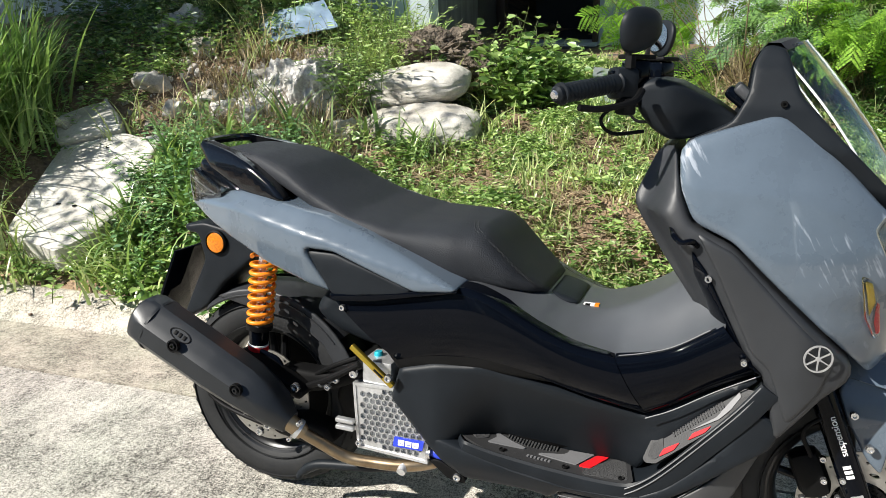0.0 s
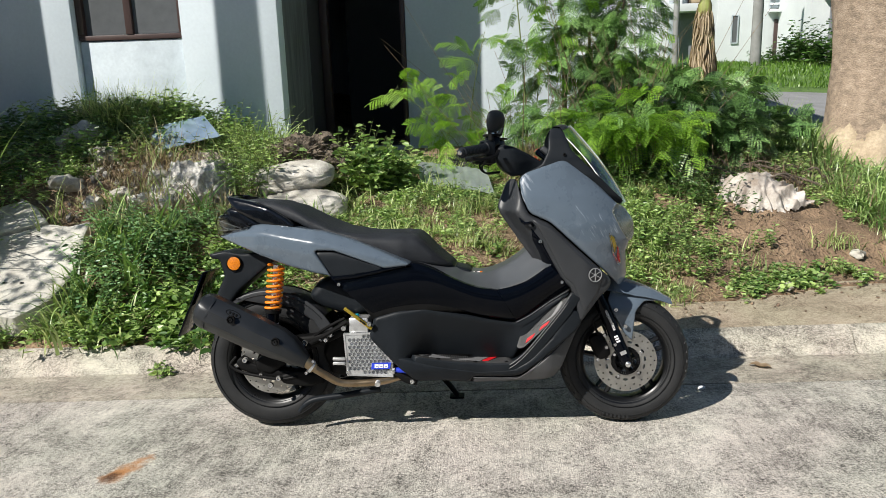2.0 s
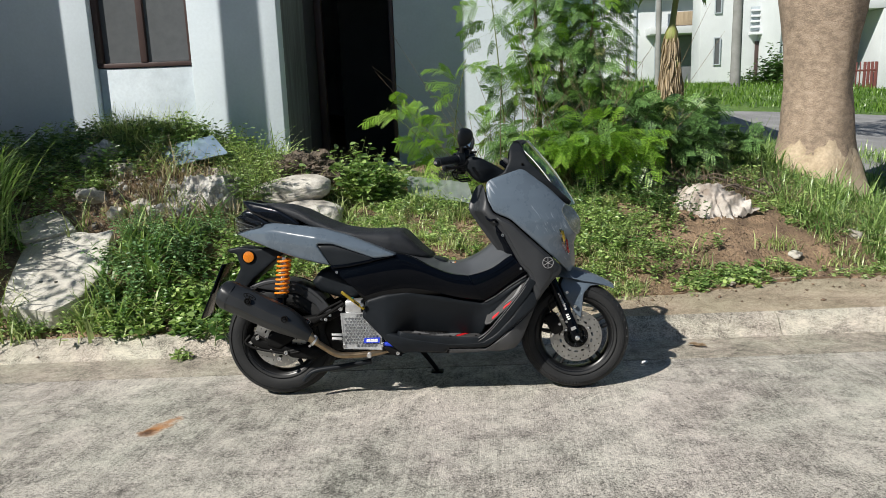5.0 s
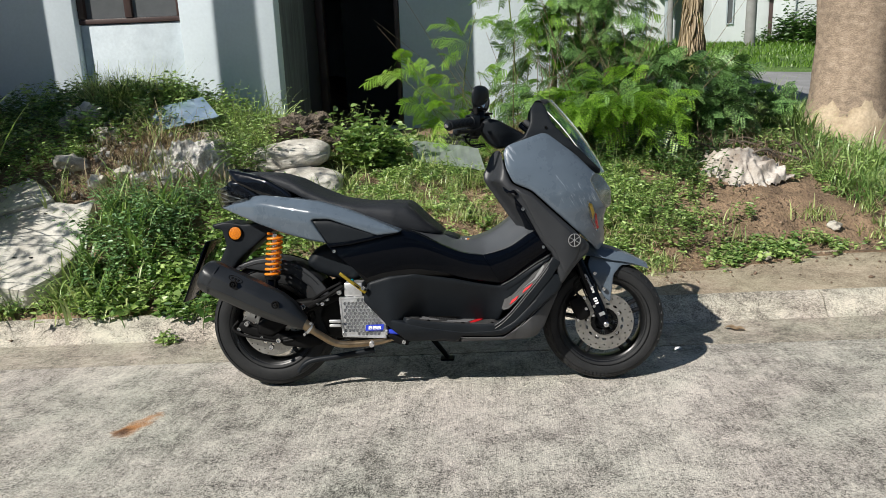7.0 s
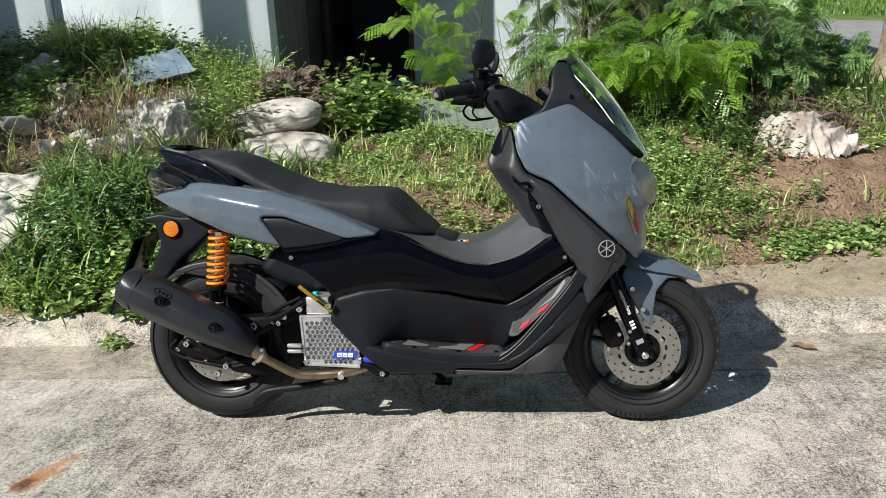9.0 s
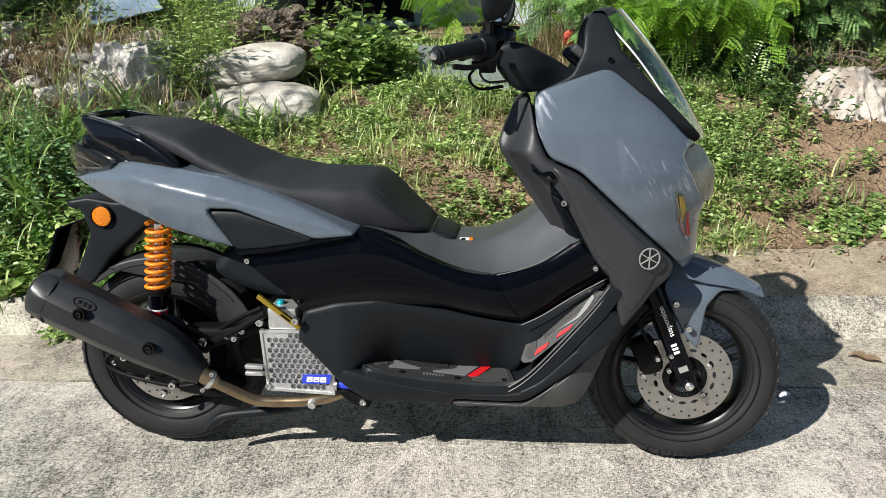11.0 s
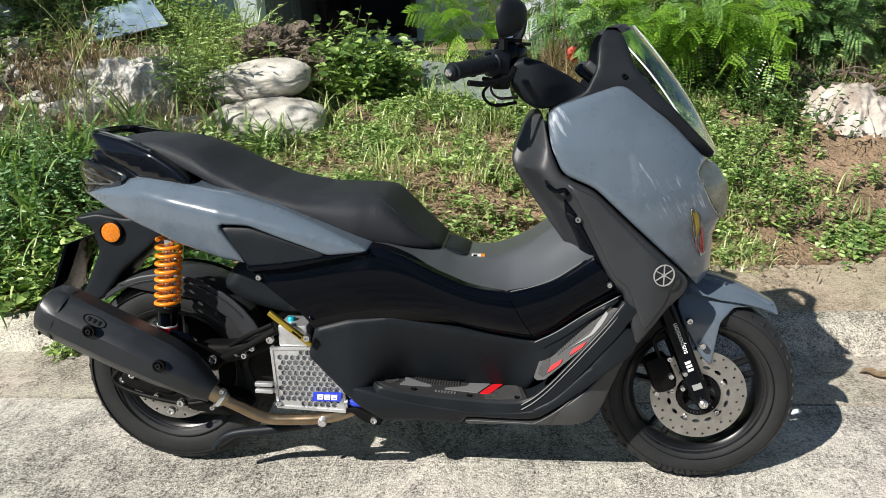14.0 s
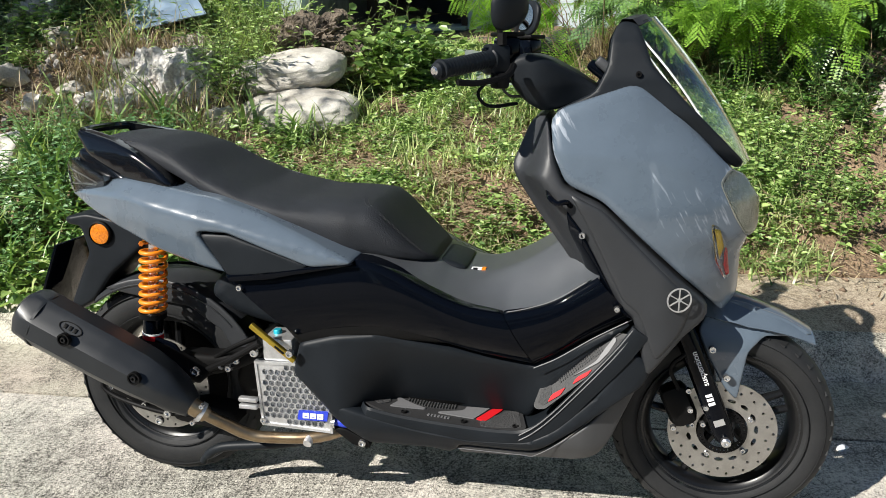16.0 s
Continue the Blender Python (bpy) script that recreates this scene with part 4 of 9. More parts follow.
def slope_piece(name, poly, lift, material, label="", parent=None):
    """The same on the slope that runs up the leg shield; corners as place along and height above its rim."""
    A, B = Vector((0.732, 0, 0.682)), Vector((-0.682 * 0.78, 0.62, 0.732 * 0.78)).normalized()
    out = A.cross(B).normalized()
    if out.y > 0:
        out = -out
    O = Vector((0.274, -0.205, 0.300))
    bm = bmesh.new()
    top = [bm.verts.new(O + A * a + Vector((-0.682, 0.8, 0.732)) * b + out * lift) for a, b in dense(rounded(poly, 0.003), 0.008)]
    f = bm.faces.new(top)
    r = bmesh.ops.extrude_face_region(bm, geom=[f])
    bmesh.ops.translate(bm, vec=-out * (lift + 0.006), verts=[v for v in r["geom"] if isinstance(v, bmesh.types.BMVert)])
    return part(name, bm, material, parent or bike, label, 25)


pad = floor_piece("foot_pad", [(-0.135, 0.142), (-0.062, 0.104), (0.019, 0.104), (0.145, 0.106), (0.232, 0.104), (0.249, 0.192), (0.236, 0.199), (0.151, 0.197), (0.032, 0.195), (-0.06, 0.196), (-0.118, 0.176)], 0.003, M_PAD, "ribbed black rubber foot pad")
floor_piece("pad_field", [(-0.112, 0.150), (-0.068, 0.118), (-0.060, 0.150), (-0.080, 0.170)], 0.0045, M_PADX, "", pad)
floor_piece("pad_field", [(0.146, 0.172), (0.200, 0.108), (0.225, 0.112), (0.238, 0.186), (0.150, 0.190)], 0.0045, M_PADX, "", pad)
floor_piece("grey_inlay", [(-0.056, 0.112), (-0.044, 0.122), (-0.011, 0.138), (0.021, 0.148), (0.018, 0.153), (-0.058, 0.168), (-0.046, 0.140)], 0.0055, M_INLAY, "grey inlay of the foot pad", pad)
floor_piece("grey_inlay", [(0.107, 0.112), (0.160, 0.106), (0.132, 0.163), (0.050, 0.158), (0.052, 0.153), (0.099, 0.134), (0.106, 0.124)], 0.0055, M_INLAY, "grey inlay of the foot pad", pad)
floor_piece("red_inlay", [(0.165, 0.108), (0.190, 0.106), (0.160, 0.166), (0.136, 0.164)], 0.0058, M_RED, "red inlay of the foot pad", pad)
for k in range(17):
    x = -0.024 + k * 0.0066
    floor_piece("pad_rib", [(x - 0.0016, 0.108), (x + 0.0016, 0.108), (x + 0.0016, 0.128 + 0.010 * math.sin(k / 16 * math.pi)), (x - 0.0016, 0.128 + 0.010 * math.sin(k / 16 * math.pi))], 0.0062, M_PADX, "", pad)
for x in (-0.022, 0.112, 0.225):
    bm = bmesh.new()
    lathe(bm, [(0.007, -0.002), (0.007, 0.003), (0.005, 0.004), (0.004, 0.002), (0, 0.002)], 14, "z", (x, -0.181, interp(x, [p.x for p in LINE], [p.z for p in LINE]) + 0.003))
    part("pad_screw", bm, M_CORE, pad)
# a worn word in relief, too faint to read
for k in range(7):
    x = 0.030 + k * 0.0075
    floor_piece("raised_bar", [(x, 0.170), (x + 0.0048, 0.170), (x + 0.0040, 0.178), (x - 0.0008, 0.178)], 0.0052, M_INLAY, "", pad)
ramp = slope_piece("foot_pad", [(0.008, 0.024), (0.040, 0.041), (0.2, 0.040), (0.245, 0.037), (0.262, 0.024), (0.243, 0.0085), (0.103, 0.0075), (0.027, 0.0075), (0.009, 0.016)], 0.003, M_PAD, "ribbed black rubber foot pad")
slope_piece("pad_field", [(0.020, 0.024), (0.044, 0.036), (0.066, 0.034), (0.050, 0.014), (0.028, 0.013)], 0.0045, M_PADX, "", ramp)
slope_piece("pad_field", [(0.196, 0.015), (0.222, 0.024), (0.248, 0.026), (0.238, 0.013)], 0.0045, M_PADX, "", ramp)
slope_piece("red_inlay", [(0.040, 0.013), (0.056, 0.0195), (0.091, 0.0155), (0.073, 0.0105)], 0.0055, M_RED, "red inlay of the foot pad", ramp)
slope_piece("red_inlay", [(0.106, 0.0125), (0.122, 0.0175), (0.160, 0.013), (0.143, 0.0095)], 0.0055, M_RED, "red inlay of the foot pad", ramp)
slope_piece("grey_inlay", [(0.116, 0.0230), (0.176, 0.020), (0.208, 0.028), (0.237, 0.034), (0.235, 0.027), (0.207, 0.019), (0.179, 0.0155)], 0.0055, M_INLAY, "grey inlay of the foot pad", ramp)
for k in range(20):
    a = 0.088 + k * 0.0058
    slope_piece("pad_rib", [(a - 0.0014, 0.0265), (a + 0.0014, 0.0265), (a + 0.0014, 0.0375), (a - 0.0014, 0.0375)], 0.0055, M_PADX, "", ramp)
for o in (0.0, -0.012):
    bm = tube(bmesh.new(), curve_pts([(0.235, -0.208, 0.262 + o), (0.262, -0.209, 0.281 + o), (0.300, -0.211, 0.318 + o), (0.36, -0.214, 0.390 + o), (0.42, -0.216, 0.466 + o), (0.454, -0.216, 0.516 + o)], 6), 0.0013, 6)
    part("board_edge", bm, M_EDGE, bike)

# the middle tunnel between seat and leg shield
UP = along([(-0.402, 0.588), (-0.30, 0.600), (-0.203, 0.620), (-0.118, 0.634), (-0.054, 0.622), (0.053, 0.571), (0.12, 0.546), (0.19, 0.535), (0.21, 0.536), (0.25, 0.546), (0.302, 0.566), (0.361, 0.606), (0.40, 0.64)], 80)
TOPZ = along([(-0.20, 0.640), (-0.05, 0.624), (0.03, 0.608), (0.075, 0.588), (0.14, 0.580), (0.207, 0.600), (0.259, 0.629), (0.303, 0.663), (0.36, 0.715), (0.40, 0.76)], 80)
M_TUN = mat("satin_grey_plastic", (0.062, 0.067, 0.074), 0.40, spec=0.9, fine=700, bump=0.08, depth=0.0003, rvar=0.05)
bm = bmesh.new()
rows = []
for x in np.linspace(-0.18, 0.385, 60):
    e, t = interp(x, *zip(*UP)) - 0.003, interp(x, *zip(*TOPZ))
    t = max(t, e + 0.004)
    row = []
    for u in np.linspace(-1, 1, 41):
        a = abs(u)
        drop = 0.06 * a * a + 0.94 * float(sstep(0.30, 1.04, a)) / float(sstep(0.30, 1.04, 1.0))
        row.append(bm.verts.new((x, 0.207 * u, t - (t - e) * drop)))
    rows.append(row)
for a, b in zip(rows, rows[1:]):
    for k in range(40):
        bm.faces.new((a[k], a[k + 1], b[k + 1], b[k]))
r = bmesh.ops.extrude_face_region(bm, geom=list(bm.faces))
bmesh.ops.translate(bm, vec=(0, 0, -0.03), verts=[e for e in r["geom"] if isinstance(e, bmesh.types.BMVert)])
part("centre_tunnel", bm, M_TUN, bike, "satin dark grey centre tunnel", 60)
part("warning_label", box(bmesh.new(), 0.108, 0.140, -0.064, -0.046, 0.5775, 0.5815, 0, pose(0, 0, 0, 0, 0, 0)), M_WHITE, bike, "small yellow and white warning label")
part("label_bar", box(bmesh.new(), 0.131, 0.140, -0.0645, -0.0455, 0.578, 0.5823), M_AMBER, bike)
part("label_bar", box(bmesh.new(), 0.112, 0.122, -0.0645, -0.056, 0.578, 0.5822), M_CORE, bike)

# tail
def tail_w(x, z):
    ridge = interp(x, [-0.84, -0.65, -0.40, -0.2, -0.1], [0.735, 0.745, 0.705, 0.655, 0.632])
    w = interp(x, [-0.86, -0.78, -0.68, -0.58, -0.45, -0.30, -0.1], [0.090, 0.138, 0.185, 0.220, 0.248, 0.252, 0.246])
    return w - 0.95 * max(0.0, z - ridge) - 0.30 * max(0.0, ridge - 0.045 - z)


TAIL = [(-0.846, 0.731), (-0.742, 0.764), (-0.660, 0.780, 0.04), (-0.562, 0.770), (-0.422, 0.751), (-0.317, 0.721), (-0.216, 0.680), (-0.108, 0.633), (-0.12, 0.626), (-0.200, 0.618), (-0.380, 0.683), (-0.448, 0.684), (-0.392, 0.590), (-0.449, 0.601), (-0.560, 0.628), (-0.668, 0.665), (-0.765, 0.702)]
solid("tail_panel", TAIL, tail_w, M_GREY, bike, r=0.008, core=0.95, fillet=0.010, h=0.010, label="blue-grey painted tail panel")
both("side_cover", [(-0.448, 0.680), (-0.380, 0.680), (-0.204, 0.622), (-0.221, 0.609), (-0.314, 0.590), (-0.386, 0.590)], lambda x, z: 0.243 - 0.2 * max(0, z - 0.66), M_LOWER, bike, r=0.006, back=0.02, fillet=0.008, label="matte black side cover")
both("cover_rim", [(-0.456, 0.689), (-0.378, 0.689), (-0.196, 0.628), (-0.21, 0.602), (-0.314, 0.583), (-0.390, 0.583)], lambda x, z: 0.232 - 0.2 * max(0, z - 0.66), M_GLOSS, bike, r=0.003, back=0.02, fillet=0.008)
solid("tail_cover", [(-0.850, 0.806), (-0.80, 0.838), (-0.752, 0.832), (-0.675, 0.780), (-0.58, 0.772), (-0.60, 0.745), (-0.72, 0.735), (-0.81, 0.79)], lambda x, z: interp(x, [-0.86, -0.8, -0.6], [0.05, 0.115, 0.16]), M_SHINE, bike, r=0.012, core=0.85, label="gloss black tail cover")
solid("tail_light", [(-0.866, 0.800), (-0.815, 0.816), (-0.70, 0.774), (-0.715, 0.757), (-0.845, 0.722), (-0.862, 0.755)], lambda x, z: interp(x, [-0.87, -0.82, -0.7], [0.075, 0.115, 0.165]), M_SMOKE, bike, r=0.006, core=0.93, label="smoked tail light lens")
solid("tail_light_core", [(-0.84, 0.79), (-0.80, 0.80), (-0.74, 0.765), (-0.825, 0.737)], lambda x, z: interp(x, [-0.86, -0.8, -0.7], [0.035, 0.09, 0.13]), M_REFL, bike, r=0.010, core=0.85)
GRAB = [(-0.806, 0.868), (-0.80, 0.880), (-0.708, 0.862), (-0.639, 0.840), (-0.571, 0.803), (-0.533, 0.772), (-0.540, 0.758), (-0.603, 0.757), (-0.690, 0.785), (-0.765, 0.822)]
both("grab_rail", GRAB, lambda x, z: interp(x, [-0.81, -0.70, -0.53], [0.125, 0.15, 0.19]) + 0.3 * min(0.0, 0.83 - z), M_SHINE, bike, r=0.012, back=0.035, fillet=0.012, label="gloss black grab rail")
bm = tube(bmesh.new(), curve_pts([(-0.79, -0.105, 0.870), (-0.812, -0.07, 0.872), (-0.818, 0, 0.873), (-0.812, 0.07, 0.872), (-0.79, 0.105, 0.870)], 6), 0.010, 10)
part("rail_bridge", bm, M_SHINE, bike)

# seat
def seat_top(x):
    return interp(x, [-0.80, -0.73, -0.62, -0.55, -0.47, -0.38, -0.27, -0.15, -0.10, -0.078, -0.03, 0.01, 0.03, 0.04], [0.852, 0.868, 0.860, 0.838, 0.794, 0.755, 0.737, 0.739, 0.736, 0.722, 0.672, 0.636, 0.620, 0.610])


def seat_low(x):
    return interp(x, [-0.80, -0.64, -0.53, -0.465, -0.34, -0.236, -0.12, 0.0, 0.06], [0.835, 0.815, 0.772, 0.744, 0.703, 0.662, 0.612, 0.606, 0.606])


def seat_half(x):
    return interp(x, [-0.80, -0.70, -0.5, -0.3, -0.15, -0.04, 0.01, 0.04], [0.085, 0.115, 0.165, 0.188, 0.180, 0.150, 0.122, 0.085])


bm = bmesh.new()
rows = []
for x in list(np.linspace(-0.80, 0.038, 68)):
    t, l, w = seat_top(x), seat_low(x), seat_half(x)
    row = []
    for a in np.linspace(0, 2 * math.pi, 40, endpoint=False):
        c, s = math.cos(a), math.sin(a)
        c, s = math.copysign(abs(c) ** 0.55, c), math.copysign(abs(s) ** (0.75 if s > 0 else 0.4), s)
        row.append(bm.verts.new((x, w * c, (t + l) / 2 + (t - l) / 2 * s)))
    rows.append(row)
for a, b in zip(rows, rows[1:]):
    for k in range(40):
        bm.faces.new((a[k], a[(k + 1) % 40], b[(k + 1) % 40], b[k]))
bm.faces.new(rows[0]), bm.faces.new(rows[-1][::-1])
seat = part("seat", bm, M_SEAT, bike, "black textured vinyl seat with stitched seams", 60)


M_SEAM = plain("grey_thread", (0.022, 0.022, 0.024), 0.7)


def seam(pts):
    """A row of short stitches."""
    bm = bmesh.new()
    c = curve_pts(pts, 9)
    for a, b in zip(c[::2], c[1::2]):
        tube(bm, [a, b], 0.0012, 5)
    part("seam", bm, M_SEAM, seat, "stitched seam")


def seat_pt(x, s, lift=0.0005):
    """A place on the near half of the seat's skin; s is the sine of its height."""
    t, l, w = seat_top(x), seat_low(x), seat_half(x)
    c = math.sqrt(1 - s * s)
    return (x, -w * c ** 0.55 - lift, (t + l) / 2 + (t - l) / 2 * abs(s) ** 0.75 * (1 if s > 0 else -1) + lift)


seam([seat_pt(x, s) for x, s in ((-0.735, 0.6), (-0.66, 0.5), (-0.58, 0.5), (-0.52, 0.3), (-0.475, 0.05), (-0.45, -0.5))])
seam([seat_pt(x, s) for x, s in ((-0.125, 0.985), (-0.105, 0.86), (-0.065, 0.74), (-0.022, 0.66), (0.008, 0.50), (0.022, 0.10), (0.025, -0.4))])
seam([seat_pt(x, s) for x, s in ((-0.131, 0.98), (-0.112, 0.84), (-0.072, 0.71), (-0.029, 0.63), (0.001, 0.46), (0.015, 0.07), (0.018, -0.4))])
solid("seat_hinge", [(-0.02, 0.606), (0.055, 0.603), (0.088, 0.5925), (0.104, 0.584), (0.06, 0.570), (0.01, 0.572)], 0.080, M_LOWER, bike, r=0.012, core=0.8, fillet=0.008)

for p0, p1 in (((-0.85, 0.790), (-0.742, 0.762)), ((-0.842, 0.752), (-0.745, 0.758)), ((-0.846, 0.775), (-0.80, 0.757))):
    part("lamp_facet", tube(bmesh.new(), [(p0[0], -interp(p0[0], [-0.86, -0.8, -0.7], [0.072, 0.112, 0.155]), p0[1]), (p1[0], -interp(p1[0], [-0.86, -0.8, -0.7], [0.072, 0.112, 0.155]), p1[1])], 0.0022, 6), M_SILVER, bike)
# inner frame that closes the gaps
solid("frame_body", [(-0.74, 0.775), (-0.60, 0.80), (-0.1, 0.61), (0.10, 0.55), (0.25, 0.50), (0.34, 0.30), (-0.10, 0.24), (-0.20, 0.36), (-0.36, 0.585), (-0.50, 0.655)], 0.115, M_CORE, bike, r=0.02, core=0.85)
solid("frame_side", [(-0.40, 0.60), (-0.1, 0.60), (0.05, 0.55), (0.2, 0.45), (-0.05, 0.45), (-0.25, 0.42)], 0.205, M_CORE, bike, r=0.015, core=0.85)
solid("frame_front", [(0.25, 0.875), (0.33, 0.915), (0.44, 0.945), (0.60, 0.80), (0.56, 0.56), (0.49, 0.44), (0.47, 0.56), (0.35, 0.66)], lambda x, z: min(0.15, max(0.01, cowl_w(x, z) - 0.03)), M_CORE, bike, r=0.02, core=0.85)

# headlamp, turn signals, cockpit, windscreen
def lamp_w(x, z):
    return cowl_w(x, z) + 0.005


for s in (-1, 1):
    solid("headlamp", [(0.604, 0.800), (0.625, 0.828), (0.652, 0.815), (0.688, 0.765), (0.690, 0.712), (0.668, 0.694), (0.640, 0.735)], lamp_w, M_LENS, bike, r=0.006, back=0.004, side=s, fillet=0.010, h=0.008, label="clear headlamp lens")
    solid("lamp_bezel", [(0.600, 0.805), (0.622, 0.830), (0.652, 0.817), (0.690, 0.765), (0.690, 0.708), (0.668, 0.690), (0.636, 0.735)], lambda x, z: max(0.004, cowl_w(x, z) + 0.0015), M_REFL, bike, r=0.003, back=0.003, side=s, fillet=0.010, h=0.010)
    solid("turn_signal", [(0.588, 0.728), (0.606, 0.722), (0.628, 0.672), (0.640, 0.612), (0.630, 0.606), (0.606, 0.650)], lambda x, z: cowl_w(x, z) + 0.0085, M_LENS, bike, r=0.004, back=0.006, side=s, fillet=0.006, h=0.008, label="clear turn signal lens")
    solid("signal_core", [(0.594, 0.72), (0.606, 0.716), (0.618, 0.68), (0.612, 0.652)], lambda x, z: cowl_w(x, z) + 0.0062, M_GOLD, bike, r=0.002, back=0.003, side=s, fillet=0.004, h=0.008)
    solid("signal_mark", [(0.620, 0.680), (0.628, 0.672), (0.638, 0.622), (0.630, 0.616), (0.622, 0.640)], lambda x, z: cowl_w(x, z) + 0.0064, M_RED, bike, r=0.002, back=0.003, side=s, fillet=0.003, h=0.008)


def visor_w(x, z):
    return interp(z, [0.80, 0.86, 0.93, 1.0, 1.06, 1.11], [0.075, 0.125, 0.148, 0.140, 0.118, 0.085])


VISOR = [(0.283, 0.935), (0.36, 0.972), (0.382, 1.02), (0.386, 1.075), (0.402, 1.106), (0.436, 1.100), (0.466, 1.02), (0.545, 0.940), (0.652, 0.838), (0.644, 0.822), (0.600, 0.846), (0.524, 0.922), (0.440, 0.975), (0.30, 0.925)]
both("visor_surround", VISOR, visor_w, M_LOWER, bike, r=0.006, back=0.016, fillet=0.012, h=0.010, label="matte black screen surround")
bm = bmesh.new()
rows = []
for x, z in ((0.396, 1.095), (0.405, 1.108), (0.425, 1.108), (0.438, 1.096)):
    rows.append([bm.verts.new((x + 0.03 * (1 - u * u), 0.085 * u, z + 0.012 * (1 - u * u))) for u in np.linspace(-1, 1, 15)])
for a, b in zip(rows, rows[1:] + rows[:1]):
    for k in range(14):
        bm.faces.new((a[k], a[k + 1], b[k + 1], b[k]))
part("visor_top", bm, M_MATTE, bike)
bolt((0.440, -0.139, 1.005), 0.006, material=M_CORE)
part("instrument", box(bmesh.new(), -0.05, 0.05, -0.065, 0.065, -0.012, 0.012, 0.008, pose(0.385, 0, 0.995, 0, 38, 0)), M_GLOSS, bike, "dark instrument display")
part("inner_panel", box(bmesh.new(), -0.09, 0.09, -0.125, 0.125, -0.01, 0.01, 0.006, pose(0.43, 0, 0.975, 0, 40, 0)), M_MATTE, bike)
bm = bmesh.new()
rows = []
for v in np.linspace(0, 1, 18):
    w = interp(v, [0, 0.3, 0.7, 1], [0.085, 0.130, 0.130, 0.088])
    c = Vector((0.680 - 0.185 * v - 0.02 * v * v, 0, 0.832 + 0.285 * v))
    rows.append([bm.verts.new((c.x + 0.012 * math.sin(math.pi * v) - 0.055 * u * u, w * u, c.z - 0.02 * u * u)) for u in np.linspace(-1, 1, 25)])
for a, b in zip(rows, rows[1:]):
    for k in range(24):
        bm.faces.new((a[k], a[k + 1], b[k + 1], b[k]))
bmesh.ops.recalc_face_normals(bm, faces=bm.faces)
bmesh.ops.solidify(bm, geom=list(bm.faces), thickness=0.004)
screen = part("windscreen", bm, M_SCREEN, bike, "clear polished windscreen", 50)
screen.visible_shadow = False
for s in (-1, 1):
    edge = []
    for v in np.linspace(0, 1, 18):
        w = interp(v, [0, 0.3, 0.7, 1], [0.085, 0.130, 0.130, 0.088])
        edge.append((0.680 - 0.185 * v - 0.02 * v * v + 0.012 * math.sin(math.pi * v) - 0.055, s * w, 0.832 + 0.285 * v - 0.02))
    part("screen_edge", tube(bmesh.new(), edge, 0.0022, 6), M_SCRIM, screen, "pale polished screen edge")

